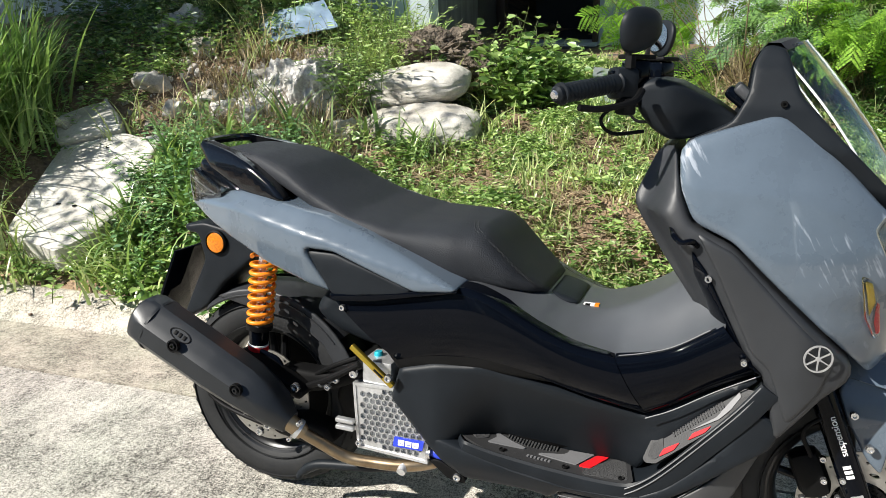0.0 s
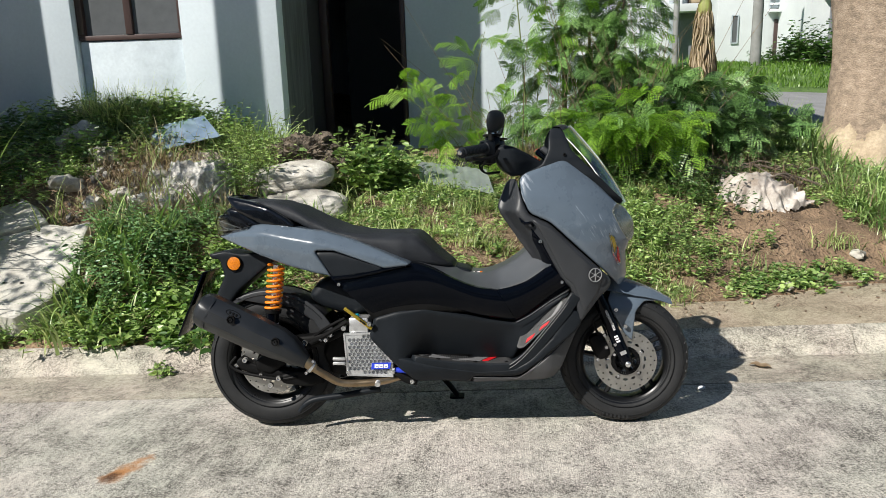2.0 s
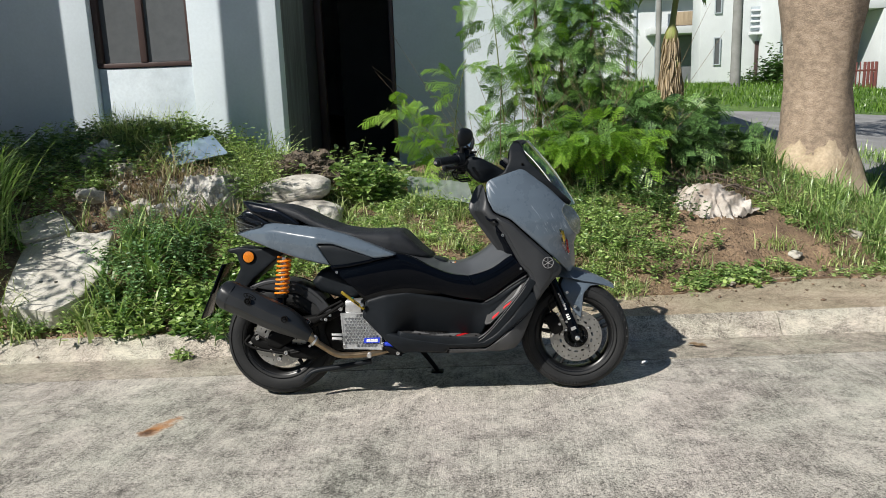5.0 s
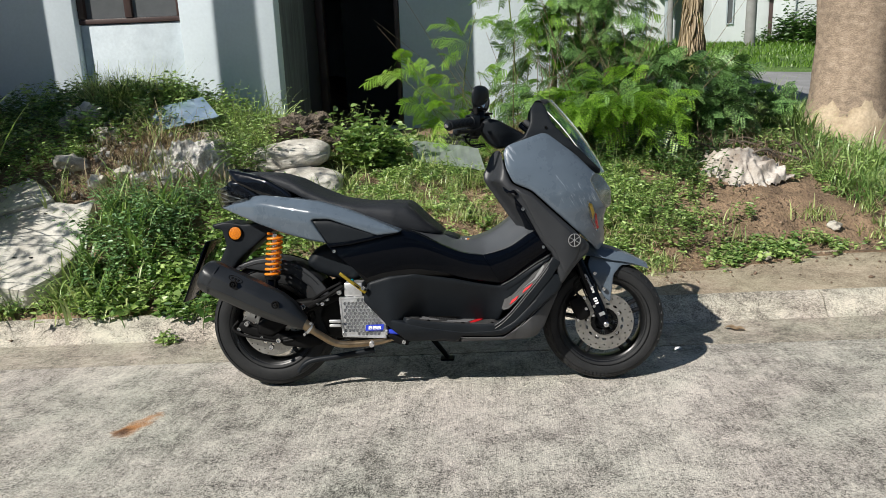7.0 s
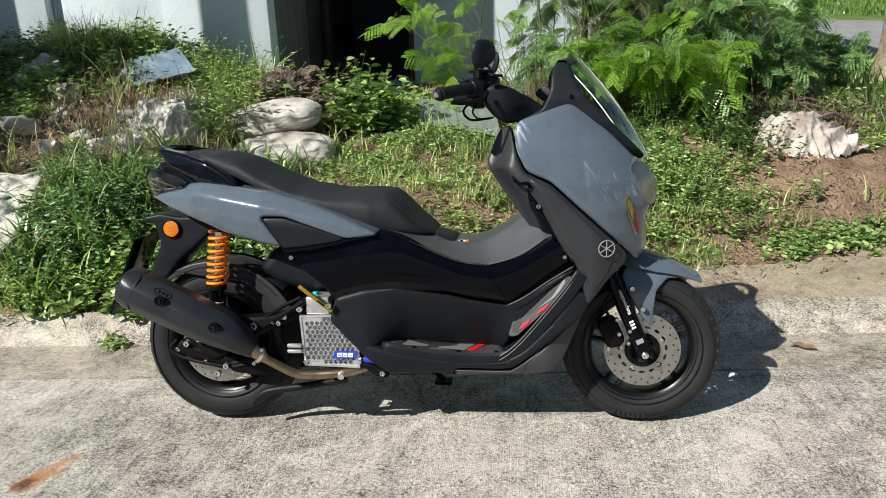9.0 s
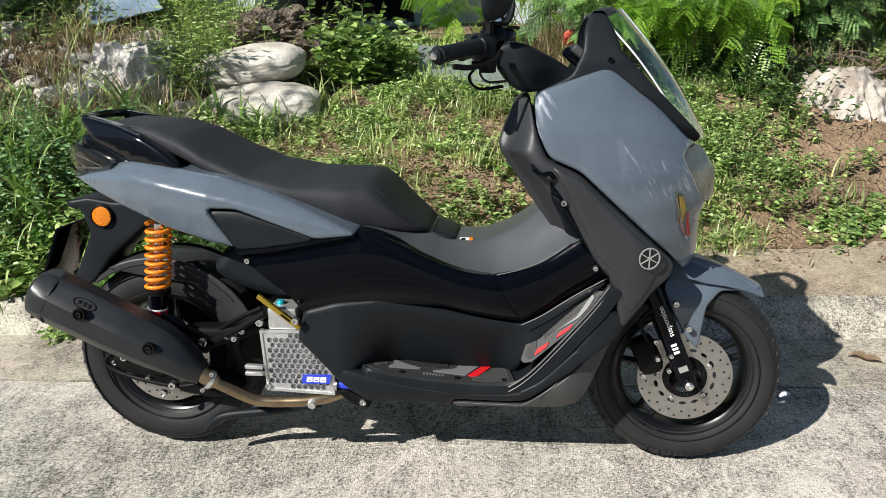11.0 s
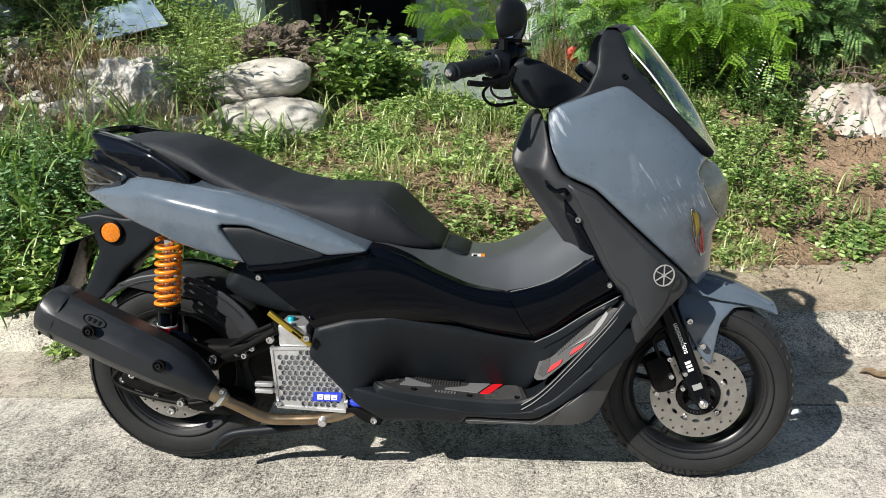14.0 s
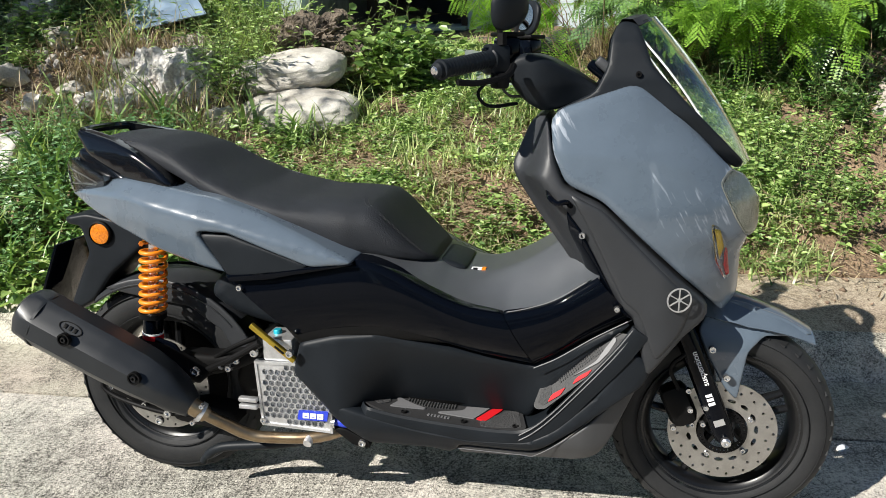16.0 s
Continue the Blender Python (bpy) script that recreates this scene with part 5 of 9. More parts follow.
# handlebar
solid("bar_cover", [(0.186, 1.030), (0.222, 1.047), (0.262, 1.038), (0.325, 1.006), (0.380, 0.970), (0.366, 0.953), (0.305, 0.938), (0.256, 0.932), (0.222, 0.952), (0.196, 0.985)], lambda x, z: 0.148 - 0.05 * float(sstep(0.24, 0.35, x)) - 0.35 * max(0.0, 0.985 - z), M_LOWER, bike, r=0.012, core=0.86, fillet=0.012, h=0.010, label="black handlebar cover")
for s in (-1, 1):
    end, inn = Vector((0.083, s * 0.283, 1.016)), Vector((0.160, s * 0.165, 1.034))
    d = (inn - end).normalized()
    bm = bmesh.new()
    L0 = (inn - end).length
    prof = [(0.0, -0.014), (0.010, -0.014), (0.0145, -0.009), (0.0145, -0.001), (0.019, 0.0), (0.0195, 0.004)]
    for k in range(14):
        prof += [(0.0165, 0.008 + k * 0.0085), (0.0165, 0.0135 + k * 0.0085), (0.0172, 0.0150 + k * 0.0085)]
    prof += [(0.0175, L0 - 0.006), (0.021, L0 - 0.004), (0.021, L0)]
    lathe(bm, prof, 20, "z")
    bmesh.ops.transform(bm, matrix=Matrix.Translation(end) @ d.to_track_quat("Z", "Y").to_matrix().to_4x4(), verts=bm.verts)
    grip = part("grip", bm, M_LOWER, bike, "ribbed black rubber grip")
    bm = tube(bmesh.new(), [end - d * 0.013, end - d * 0.0175], [0.009, 0.006], 16)
    part("bar_end", bm, M_STEEL, grip, "steel bar end cap")
    part("handlebar", tube(bmesh.new(), [inn, (0.20, s * 0.10, 1.03), (0.215, 0, 1.01)], 0.012, 12), M_CORE, bike)
    bm = box(bmesh.new(), -0.022, 0.024, -0.020, 0.028, -0.032, 0.026, 0.010)
    sw = part("switch_housing", bm, M_LOWER, bike, "black switch housing", m=Matrix.Translation(inn + d * 0.016) @ pose(0, 0, 0, 0, 0, -33 * s))
    part("switch", box(bmesh.new(), -0.026, -0.018, -0.008, 0.010, -0.012, 0.006, 0.003), M_GLOSS, sw)
    part("switch", box(bmesh.new(), -0.027, -0.018, -0.010, 0.012, 0.010, 0.020, 0.003), M_GLOSS, sw)
    part("cable_clamp", box(bmesh.new(), -0.012, 0.016, -0.030, 0.006, -0.058, -0.028, 0.006), M_CORE, sw)
    part("master_cylinder", box(bmesh.new(), 0.012, 0.052, -0.004, 0.044, -0.014, 0.040, 0.008), M_GLOSS, sw, "black brake fluid reservoir")
    part("reservoir_cap", box(bmesh.new(), 0.008, 0.058, -0.008, 0.048, 0.0405, 0.049, 0.003), M_CORE, sw)
    bm = tube(bmesh.new(), curve_pts([inn + Vector((0.045, s * 0.01, -0.012)), inn + Vector((0.035, s * 0.045, -0.030)), inn + Vector((-0.01, s * 0.085, -0.042)), inn + Vector((-0.045, s * 0.115, -0.040))], 6), [0.007] * 6 + [0.006] * 13, 8)
    part("brake_lever", bm, M_CORE, bike, "black brake lever")
    bm = tube(bmesh.new(), curve_pts([inn + Vector((0.01, s * 0.0, -0.03)), inn + Vector((-0.02, s * 0.03, -0.062)), inn + Vector((0.0, s * 0.02, -0.088)), inn + Vector((0.05, -s * 0.02, -0.085))], 6), 0.0035, 6)
    part("cable", bm, M_CORE, bike)
    stem = [inn + Vector((0.020, -s * 0.004, 0.03)), inn + Vector((0.014, 0, 0.065)), inn + Vector((0.022, s * 0.014, 0.082)), inn + Vector((0.045, s * 0.030, 0.086))]
    arm = part("mirror_stem", tube(bmesh.new(), curve_pts(stem, 5), 0.0055, 10), M_CORE, bike)
    part("stem_nut", tube(bmesh.new(), [stem[0] - Vector((0, 0, 0.004)), stem[0] + Vector((0, 0, 0.018))], 0.010, 6), M_CORE, bike)
    bm = bmesh.new()
    bmesh.ops.create_uvsphere(bm, u_segments=28, v_segments=16, radius=1)
    for v in bm.verts:
        x, y, z = v.co
        y, z = math.copysign(abs(y) ** 0.8, y), math.copysign(abs(z) ** 0.8, z)
        v.co = (0.020 * (x if x > 0 else 0.35 * x), 0.047 * y, 0.038 * z * (1 - 0.15 * y))
    mir = part("mirror", bm, M_LOWER, bike, "black rear-view mirror", m=Matrix.Translation(inn + Vector((0.036, s * 0.022, 0.092))) @ pose(0, 0, 0, 10, 8, 38 * s))
    part("mirror_glass", lathe(bmesh.new(), [(0.0, -0.0085), (0.9, -0.0082), (0.9, -0.0075)], 24, "x"), plain("mirror_silver", (0.8, 0.8, 0.82), 0.03, 1.0), mir, m=Matrix.Diagonal((1, 0.042, 0.034, 1)))


# wheels
def wheel(name, at, R, half, spokes, rim_r, label):
    w = empty(name, pose(*at))
    w.parent = bike
    w["label"] = label
    bm = bmesh.new()
    prof = [(rim_r - 0.004, -half * 0.72), (rim_r + 0.006, -half * 0.82), (rim_r + 0.022, -half * 0.97), (rim_r + 0.040, -half), (R - 0.022, -half * 0.93), (R - 0.010, -half * 0.74), (R - 0.003, -half * 0.42), (R, 0)]
    prof = prof + [(r, -y) for r, y in prof[-2::-1]]
    lathe(bm, prof, 96, "y", closed=True)
    tyre = part("tyre", bm, M_TYRE, w, "worn black rubber tyre", 50)
    # tread blocks along both shoulders
    bm = bmesh.new()
    n = 40
    for k in range(n):
        for s in (-1, 1):
            a = 2 * math.pi * (k + (0.5 if s > 0 else 0)) / n
            m = Matrix.Rotation(a, 4, "Y") @ Matrix.Translation((0, s * half * 0.56, R - 0.0088)) @ pose(0, 0, 0, -s * 22, 0, s * 24)
            box(bm, -R * math.pi / n * 0.90, R * math.pi / n * 0.90, -half * 0.24, half * 0.20, -0.004, 0.0005, 0, m)
    tagged(part("tread", bm, M_TYRE, tyre), kind="stuff")
    # raised rings on the side wall
    for rr in (rim_r + 0.012, R - 0.028):
        part("sidewall_rib", lathe(bmesh.new(), [(rr - 0.0012, -half * 0.93), (rr, -half * 1.015), (rr + 0.0012, -half * 0.93)], 72, "y", closed=True), M_TYRE, tyre)
    bm = bmesh.new()
    prof = [(rim_r - 0.002, -half * 0.76), (rim_r + 0.003, -half * 0.80), (rim_r + 0.003, -half * 0.70), (rim_r - 0.010, -half * 0.62), (rim_r - 0.018, -half * 0.40), (rim_r - 0.020, 0)]
    prof = prof + [(r, -y) for r, y in prof[-2::-1]] + [(rim_r + 0.0005, 0)]
    lathe(bm, prof, 72, "y", closed=True)
    rim = part("rim", bm, M_RIM, w, "gloss black cast rim", 40)
    for k in range(spokes):
        bm = bmesh.new()
        a = 2 * math.pi * (k + 0.3) / spokes
        for sgn in (-1, 1):
            pts = [(0.026 * math.cos(a + sgn * 0.5), 0, 0.026 * math.sin(a + sgn * 0.5)), ((rim_r - 0.018) * math.cos(a + sgn * 0.13), 0, (rim_r - 0.018) * math.sin(a + sgn * 0.13))]
            tube(bm, pts, [0.014, 0.009], 8)
        part("spoke", bm, M_RIM, rim)
    part("hub", lathe(bmesh.new(), [(0.0, -0.05), (0.022, -0.05), (0.034, -0.03), (0.036, 0.03), (0.022, 0.05), (0, 0.05)], 32, "y"), M_RIM, w)
    return w


def disc(parent, y, R, slots, label):
    holes = [circle(R * f * math.cos(a), R * f * math.sin(a), 0.0032, 8) for n, f, o in ((18, 0.93, 0), (18, 0.82, 0.17)) for a in np.linspace(o, 2 * math.pi + o, n, endpoint=False)]
    holes += [circle(R * 0.62 * math.cos(a), R * 0.62 * math.sin(a), 0.0095, 12, 0.0045, a + math.pi / 2) for a in np.linspace(0.1, 2 * math.pi + 0.1, slots, endpoint=False)]
    bm = plate(circle(0, 0, R, 90), holes + [circle(0, 0, R * 0.47, 48)], y - 0.002, y + 0.002)
    d = part("brake_disc", bm, M_DISC, parent, label, 30)
    for k in range(5):
        a = 2 * math.pi * k / 5 + 0.5
        bolt((R * 0.56 * math.cos(a), y - 0.002, R * 0.56 * math.sin(a)), 0.006, d)
    # toothed sensor ring
    teeth = [circle(R * 0.40 * math.cos(a), R * 0.40 * math.sin(a), 0.0032, 6, 0.0016, a) for a in np.linspace(0, 2 * math.pi, 36, endpoint=False)]
    part("sensor_ring", plate(circle(0, 0, R * 0.45, 48), teeth + [circle(0, 0, R * 0.34, 36)], y - 0.010, y - 0.007), M_CORE, d)
    return d


fw = wheel("front_wheel", FW, 0.242, 0.055, 5, 0.168, "front wheel with drilled disc")
disc(fw, -0.060, 0.115, 15, "drilled steel brake disc")
rw = wheel("rear_wheel", RW, 0.259, 0.066, 5, 0.168, "rear wheel with drilled disc")
disc(rw, -0.072, 0.122, 15, "drilled steel brake disc")


# embossed ring of raised marks on the front tyre, too worn to read
bm = bmesh.new()
for a in (-1.95, -1.88, -1.81, -1.74, -1.67, -1.60, -1.53):
    m = Matrix.Rotation(-a, 4, "Y") @ Matrix.Translation((0.216, -0.0545, 0))
    box(bm, -0.006, 0.006, -0.001, 0.001, -0.004, 0.004, 0, m)
part("raised_mark", bm, M_TYRE, fw)

# front fork and brake
for s in (-1, 1):
    top, low = Vector((0.518, s * 0.088, 0.590)), Vector((0.668, s * 0.090, 0.243))
    d = (top - low).normalized()
    fork = part("fork_leg", tube(bmesh.new(), [low - d * 0.016, low + d * 0.0, low + d * 0.02, low + d * 0.27, low + d * 0.275], [0.014, 0.022, 0.0235, 0.0225, 0.018], 24), M_GLOSS, bike, "black fork leg")
    part("fork_tube", tube(bmesh.new(), [low + d * 0.26, top], 0.016, 18), M_STEEL, fork)
    if s < 0:
        cu = bpy.data.curves.new("words", "FONT")
        cu.body, cu.size, cu.extrude, cu.align_x = "suspension", 0.0185, 0.0006, "CENTER"
        tmp = bpy.data.objects.new("words", cu)
        me = bpy.data.meshes.new_from_object(tmp)
        bpy.data.objects.remove(tmp)
        me.materials.append(M_WHITE)
        word = new("lettering", me)
        word.parent = fork
        word["label"] = "white lettering on the fork"
        e = d.cross(Vector((0, -1, 0))).normalized()
        rot = Matrix((d, -e, Vector((0, -1, 0)))).transposed().to_4x4()
        if rot.to_3x3().determinant() < 0:
            rot = Matrix((d, e, Vector((0, -1, 0)))).transposed().to_4x4()
        word.matrix_basis = Matrix.Translation(low + d * 0.172 + Vector((0, -0.0238, 0)) - (rot.to_3x3() @ Vector((0, 0.009, 0)))) @ rot
        bm = bmesh.new()
        for k in range(3):
            box(bm, 0.086 + k * 0.010, 0.092 + k * 0.010, -0.0012, 0.0012, -0.007, 0.007)
        mb = rot @ Matrix.Rotation(math.pi / 2, 4, "X")
        part("print_bar", bm, M_WHITE, fork, m=Matrix.Translation(low + Vector((0, -0.0232, 0))) @ mb)
        part("print_mark", box(bmesh.new(), 0.036, 0.050, -0.0012, 0.0012, -0.011, 0.011, 0), M_SILVER, fork, m=Matrix.Translation(low + Vector((0, -0.0232, 0))) @ mb)
part("axle_nut", lathe(bmesh.new(), [(0.0105, 0.0), (0.0105, -0.010), (0.007, -0.013), (0.004, -0.013), (0.004, -0.009), (0, -0.009)], 12, "y", FW + Vector((0, -0.112, 0))), M_STEEL, bike, "steel axle nut")
bm = box(bmesh.new(), -0.030, 0.030, -0.026, 0.030, -0.050, 0.050, 0.020, pose(0.570, -0.070, 0.300, 0, -24, 0))
cal = part("brake_caliper", bm, M_CORE, bike, "black front brake caliper")
for x, z in ((0.585, 0.345), (0.560, 0.255), (0.592, 0.300)):
    bolt((x, -0.097, z), 0.0065, cal)
part("brake_hose", tube(bmesh.new(), curve_pts([(0.565, -0.095, 0.345), (0.545, -0.105, 0.40), (0.585, -0.10, 0.45), (0.57, -0.08, 0.52)], 6), 0.0045, 8), M_CORE, bike)
bolt((0.618, -0.110, 0.276), 0.006)
bolt((0.622, -0.106, 0.312), 0.006)

# front mudguard
MUD = [(0.600, 0.470), (0.634, 0.540), (0.695, 0.530), (0.776, 0.500), (0.836, 0.468), (0.80, 0.462), (0.735, 0.464), (0.703, 0.430), (0.690, 0.317), (0.662, 0.345), (0.622, 0.415)]
both("mudguard_side", MUD, lambda x, z: 0.073 - 0.030 * float(sstep(0.42, 0.53, z)) - 0.02 * float(sstep(0.70, 0.82, x)), M_GREY, bike, r=0.005, back=0.008, fillet=0.010, h=0.009, label="blue-grey painted front mudguard")
bm = bmesh.new()
rows = []
for p in curve_pts([(0.52, 0, 0.52), (0.58, 0, 0.555), (0.634, 0, 0.552), (0.70, 0, 0.536), (0.776, 0, 0.504), (0.838, 0, 0.470)], 6):
    f = interp(p.x, [0.52, 0.65, 0.82], [0.8, 1, 0.72])
    rows.append([bm.verts.new((p.x, 0.075 * f * u, p.z - interp(p.x, [0.70, 0.84], [0.05, 0.018]) * abs(u) ** 2.2)) for u in np.linspace(-1, 1, 17)])
for a, b in zip(rows, rows[1:]):
    for k in range(16):
        bm.faces.new((a[k], a[k + 1], b[k + 1], b[k]))
bmesh.ops.recalc_face_normals(bm, faces=bm.faces)
bmesh.ops.solidify(bm, geom=list(bm.faces), thickness=0.004)
part("mudguard", bm, M_GREY, bike, "blue-grey painted front mudguard", 60)
bolt((0.628, -0.086, 0.438), 0.008)
bolt((0.662, -0.086, 0.376), 0.008)

# rear: muffler, pipe, shock, hugger, plate holder
A, B = Vector((-0.868, -0.268, 0.494)), Vector((-0.500, -0.262, 0.312))
ax = (B - A).normalized()
bm = bmesh.new()
rings = []
up = Vector((-ax.z, 0, ax.x)).normalized()
for s, ry, rz, dz in ((0.0, 0.030, 0.032, 0), (0.003, 0.044, 0.044, 0), (0.012, 0.054, 0.055, 0), (0.03, 0.060, 0.062, 0), (0.06, 0.0625, 0.062, 0), (0.22, 0.063, 0.060, 0.001), (0.31, 0.062, 0.056, 0.003), (0.36, 0.057, 0.047, 0.002), (0.392, 0.047, 0.038, -0.004), (0.42, 0.034, 0.028, -0.010), (0.435, 0.026, 0.024, -0.014)):
    c = A + ax * s + up * dz
    ring = []
    for k in range(40):
        a = 2 * math.pi * k / 40
        cy, cz = math.cos(a), math.sin(a)
        n_ = 1.0 / max(abs(cy), abs(cz), (abs(cy) + abs(cz)) / 1.36) if 0.02 < s < 0.39 else (abs(cy) ** 2.4 + abs(cz) ** 2.4) ** (-1 / 2.4)
        ring.append(bm.verts.new(c + Vector((0, cy * ry * n_, 0)) + up * (cz * rz * n_)))
    rings.append(ring)
for a, b in zip(rings, rings[1:]):
    for k in range(40):
        bm.faces.new((a[k], a[(k + 1) % 40], b[(k + 1) % 40], b[k]))
bm.faces.new(rings[0][::-1]), bm.faces.new(rings[-1])
muffler = part("muffler", bm, M_MUFF, bike, "satin black muffler", 30)
part("muffler_band", tube(bmesh.new(), [A + ax * 0.050, A + ax * 0.056], 0.0638, 40), M_MUFF, muffler)
for p in ((-0.729, -0.333, 0.456), (-0.577, -0.326, 0.376)):
    p = Vector(p)
    part("bolt_recess", lathe(bmesh.new(), [(0.0145, 0.006), (0.0145, -0.0035), (0.0115, -0.0035), (0.0115, 0.002), (0, 0.002)], 24, "y", p), M_CORE, muffler)
    bolt(p + Vector((0, 0.001, 0)), 0.0070, muffler, M_RIM)
bm = plate(circle(0, 0, 0.0275, 36, 0.0130), [circle(0, 0, 0.0255, 36, 0.0112)], -0.0012, 0.001)
for k in range(3):
    box(bm, -0.0165 + k * 0.0120, -0.0085 + k * 0.0120, -0.0010, 0.001, -0.0052, 0.0052, 0.0008)
facet = (up - Vector((0, 1, 0))).normalized()
turn = Matrix((ax, -facet, ax.cross(-facet))).transposed().to_4x4()
part("badge", bm, M_CORE, muffler, "oval badge with worn marks", m=Matrix.Translation(A + ax * 0.135 + up * 0.0425 - Vector((0, 0.0432, 0))) @ turn)
bm = tube(bmesh.new(), curve_pts([B + up * -0.014 - ax * 0.03, (-0.468, -0.245, 0.264), (-0.430, -0.225, 0.232), (-0.385, -0.205, 0.200), (-0.33, -0.195, 0.192), (-0.22, -0.18, 0.198), (-0.12, -0.12, 0.215), (0.02, -0.06, 0.24)], 7), 0.0135, 16)
pipe = part("exhaust_pipe", bm, M_PIPE, bike, "heat-tinted bent steel exhaust pipe", 60)
part("collar", tube(bmesh.new(), [B + up * -0.014 + ax * 0.005, B + up * -0.014 + ax * 0.02, Vector((-0.466, -0.244, 0.262))], [0.0255, 0.020, 0.0185], 24), M_PIPE, pipe, "worn brass-coloured collar")
part("sensor_boss", tube(bmesh.new(), [(-0.243, -0.188, 0.196), (-0.243, -0.206, 0.190)], [0.012, 0.010], 16), M_ALU, pipe)

S0, S1 = Vector((-0.618, -0.140, 0.625)), Vector((-0.638, -0.140, 0.455))
ds = (S1 - S0).normalized()
sx = ds.orthogonal().normalized()
sy = ds.cross(sx)
shock = part("rear_shock", tube(bmesh.new(), [S0, S1 + ds * 0.02], 0.012, 16), M_STEEL, bike, "polished shock absorber shaft")
turns = 8.5
bm = tube(bmesh.new(), [S0 + (S1 - S0) * (k / 240) + 0.0275 * (math.cos(2 * math.pi * turns * k / 240) * sx + math.sin(2 * math.pi * turns * k / 240) * sy) for k in range(241)], 0.0052, 8)
part("spring", bm, M_ORANGE, shock, "orange painted coil spring", 60)
part("spring_seat", tube(bmesh.new(), [S1 - ds * 0.004, S1 + ds * 0.008], 0.031, 24), M_CORE, shock)
part("shock_body", tube(bmesh.new(), [S1 + ds * 0.008, S1 + ds * 0.085], [0.024, 0.021], 20), M_GLOSS, shock)
part("shock_label", tube(bmesh.new(), [S1 + ds * 0.046, S1 + ds * 0.050], 0.0243, 20), M_WHITE, shock)
part("shock_label", tube(bmesh.new(), [S1 + ds * 0.0505, S1 + ds * 0.064], 0.0243, 20), M_RED, shock)

# swing arm and engine on the near side
solid("swing_arm", [(-0.72, 0.262), (-0.64, 0.31), (-0.60, 0.345), (-0.50, 0.36), (-0.40, 0.385), (-0.34, 0.41), (-0.33, 0.385), (-0.42, 0.34), (-0.50, 0.31), (-0.60, 0.25), (-0.66, 0.205), (-0.72, 0.22)], lambda x, z: 0.125 + 0.05 * float(sstep(-0.6, -0.4, x)), M_CORE, bike, r=0.012, back=0.05, fillet=0.012)
solid("shock_bracket", [(-0.675, 0.40), (-0.60, 0.385), (-0.49, 0.33), (-0.50, 0.31), (-0.62, 0.355), (-0.68, 0.375)], 0.20, M_CORE, bike, r=0.006, back=0.05, fillet=0.008)
solid("caliper_bracket", [(-0.80, 0.25), (-0.78, 0.275), (-0.74, 0.25), (-0.65, 0.225), (-0.58, 0.22), (-0.52, 0.20), (-0.52, 0.185), (-0.60, 0.180), (-0.70, 0.195), (-0.78, 0.222)], 0.118, M_CORE, bike, r=0.008, back=0.04, fillet=0.010)
solid("rear_caliper", [(-0.63, 0.205), (-0.55, 0.225), (-0.47, 0.21), (-0.45, 0.175), (-0.52, 0.158), (-0.62, 0.172)], 0.13, M_CORE, bike, r=0.012, back=0.06, fillet=0.015)
solid("engine_block", [(-0.44, 0.37), (-0.30, 0.42), (-0.20, 0.40), (-0.10, 0.30), (-0.02, 0.20), (-0.12, 0.165), (-0.30, 0.170), (-0.44, 0.20), (-0.47, 0.28)], 0.10, M_CORE, bike, r=0.03, core=0.7)
solid("air_duct", [(-0.52, 0.50), (-0.47, 0.565), (-0.40, 0.575), (-0.30, 0.50), (-0.26, 0.45), (-0.32, 0.42), (-0.40, 0.435), (-0.47, 0.46)], 0.112, M_LOWER, bike, r=0.03, core=0.6, fillet=0.03, label="matte black air duct")
for p, r in (((-0.505, -0.205, 0.345), 0.011), ((-0.364, -0.19, 0.396), 0.010), ((-0.415, -0.178, 0.368), 0.008), ((-0.80, -0.10, 0.236), 0.009), ((-0.664, -0.122, 0.165), 0.011), ((-0.70, -0.122, 0.205), 0.007), ((-0.36, -0.178, 0.262), 0.008), ((-0.352, -0.19, 0.232), 0.008)):
    bolt(p, r)
for pts, r in (([(-0.50, -0.16, 0.33), (-0.44, -0.185, 0.365), (-0.39, -0.19, 0.395), (-0.35, -0.19, 0.42)], 0.008), ([(-0.48, -0.15, 0.36), (-0.42, -0.175, 0.40), (-0.36, -0.18, 0.43)], 0.006), ([(-0.80, -0.10, 0.27), (-0.82, -0.11, 0.24), (-0.78, -0.115, 0.215), (-0.70, -0.125, 0.20), (-0.62, -0.128, 0.19), (-0.56, -0.13, 0.20)], 0.006)):
    part("hose", tube(bmesh.new(), curve_pts(pts, 6), r, 10), M_CORE, bike)
for x in (-0.455, -0.43):
    part("hose_clip", tube(bmesh.new(), [(x, -0.178, 0.355 + (x + 0.45) * 0.6), (x + 0.007, -0.18, 0.359 + (x + 0.45) * 0.6)], 0.0095, 10), M_TUN, bike)
for z in (0.285, 0.268):
    part("lever", box(bmesh.new(), -0.405, -0.36, -0.205, -0.19, z - 0.006, z + 0.005, 0.003), M_ALU, bike, "cast metal lever")

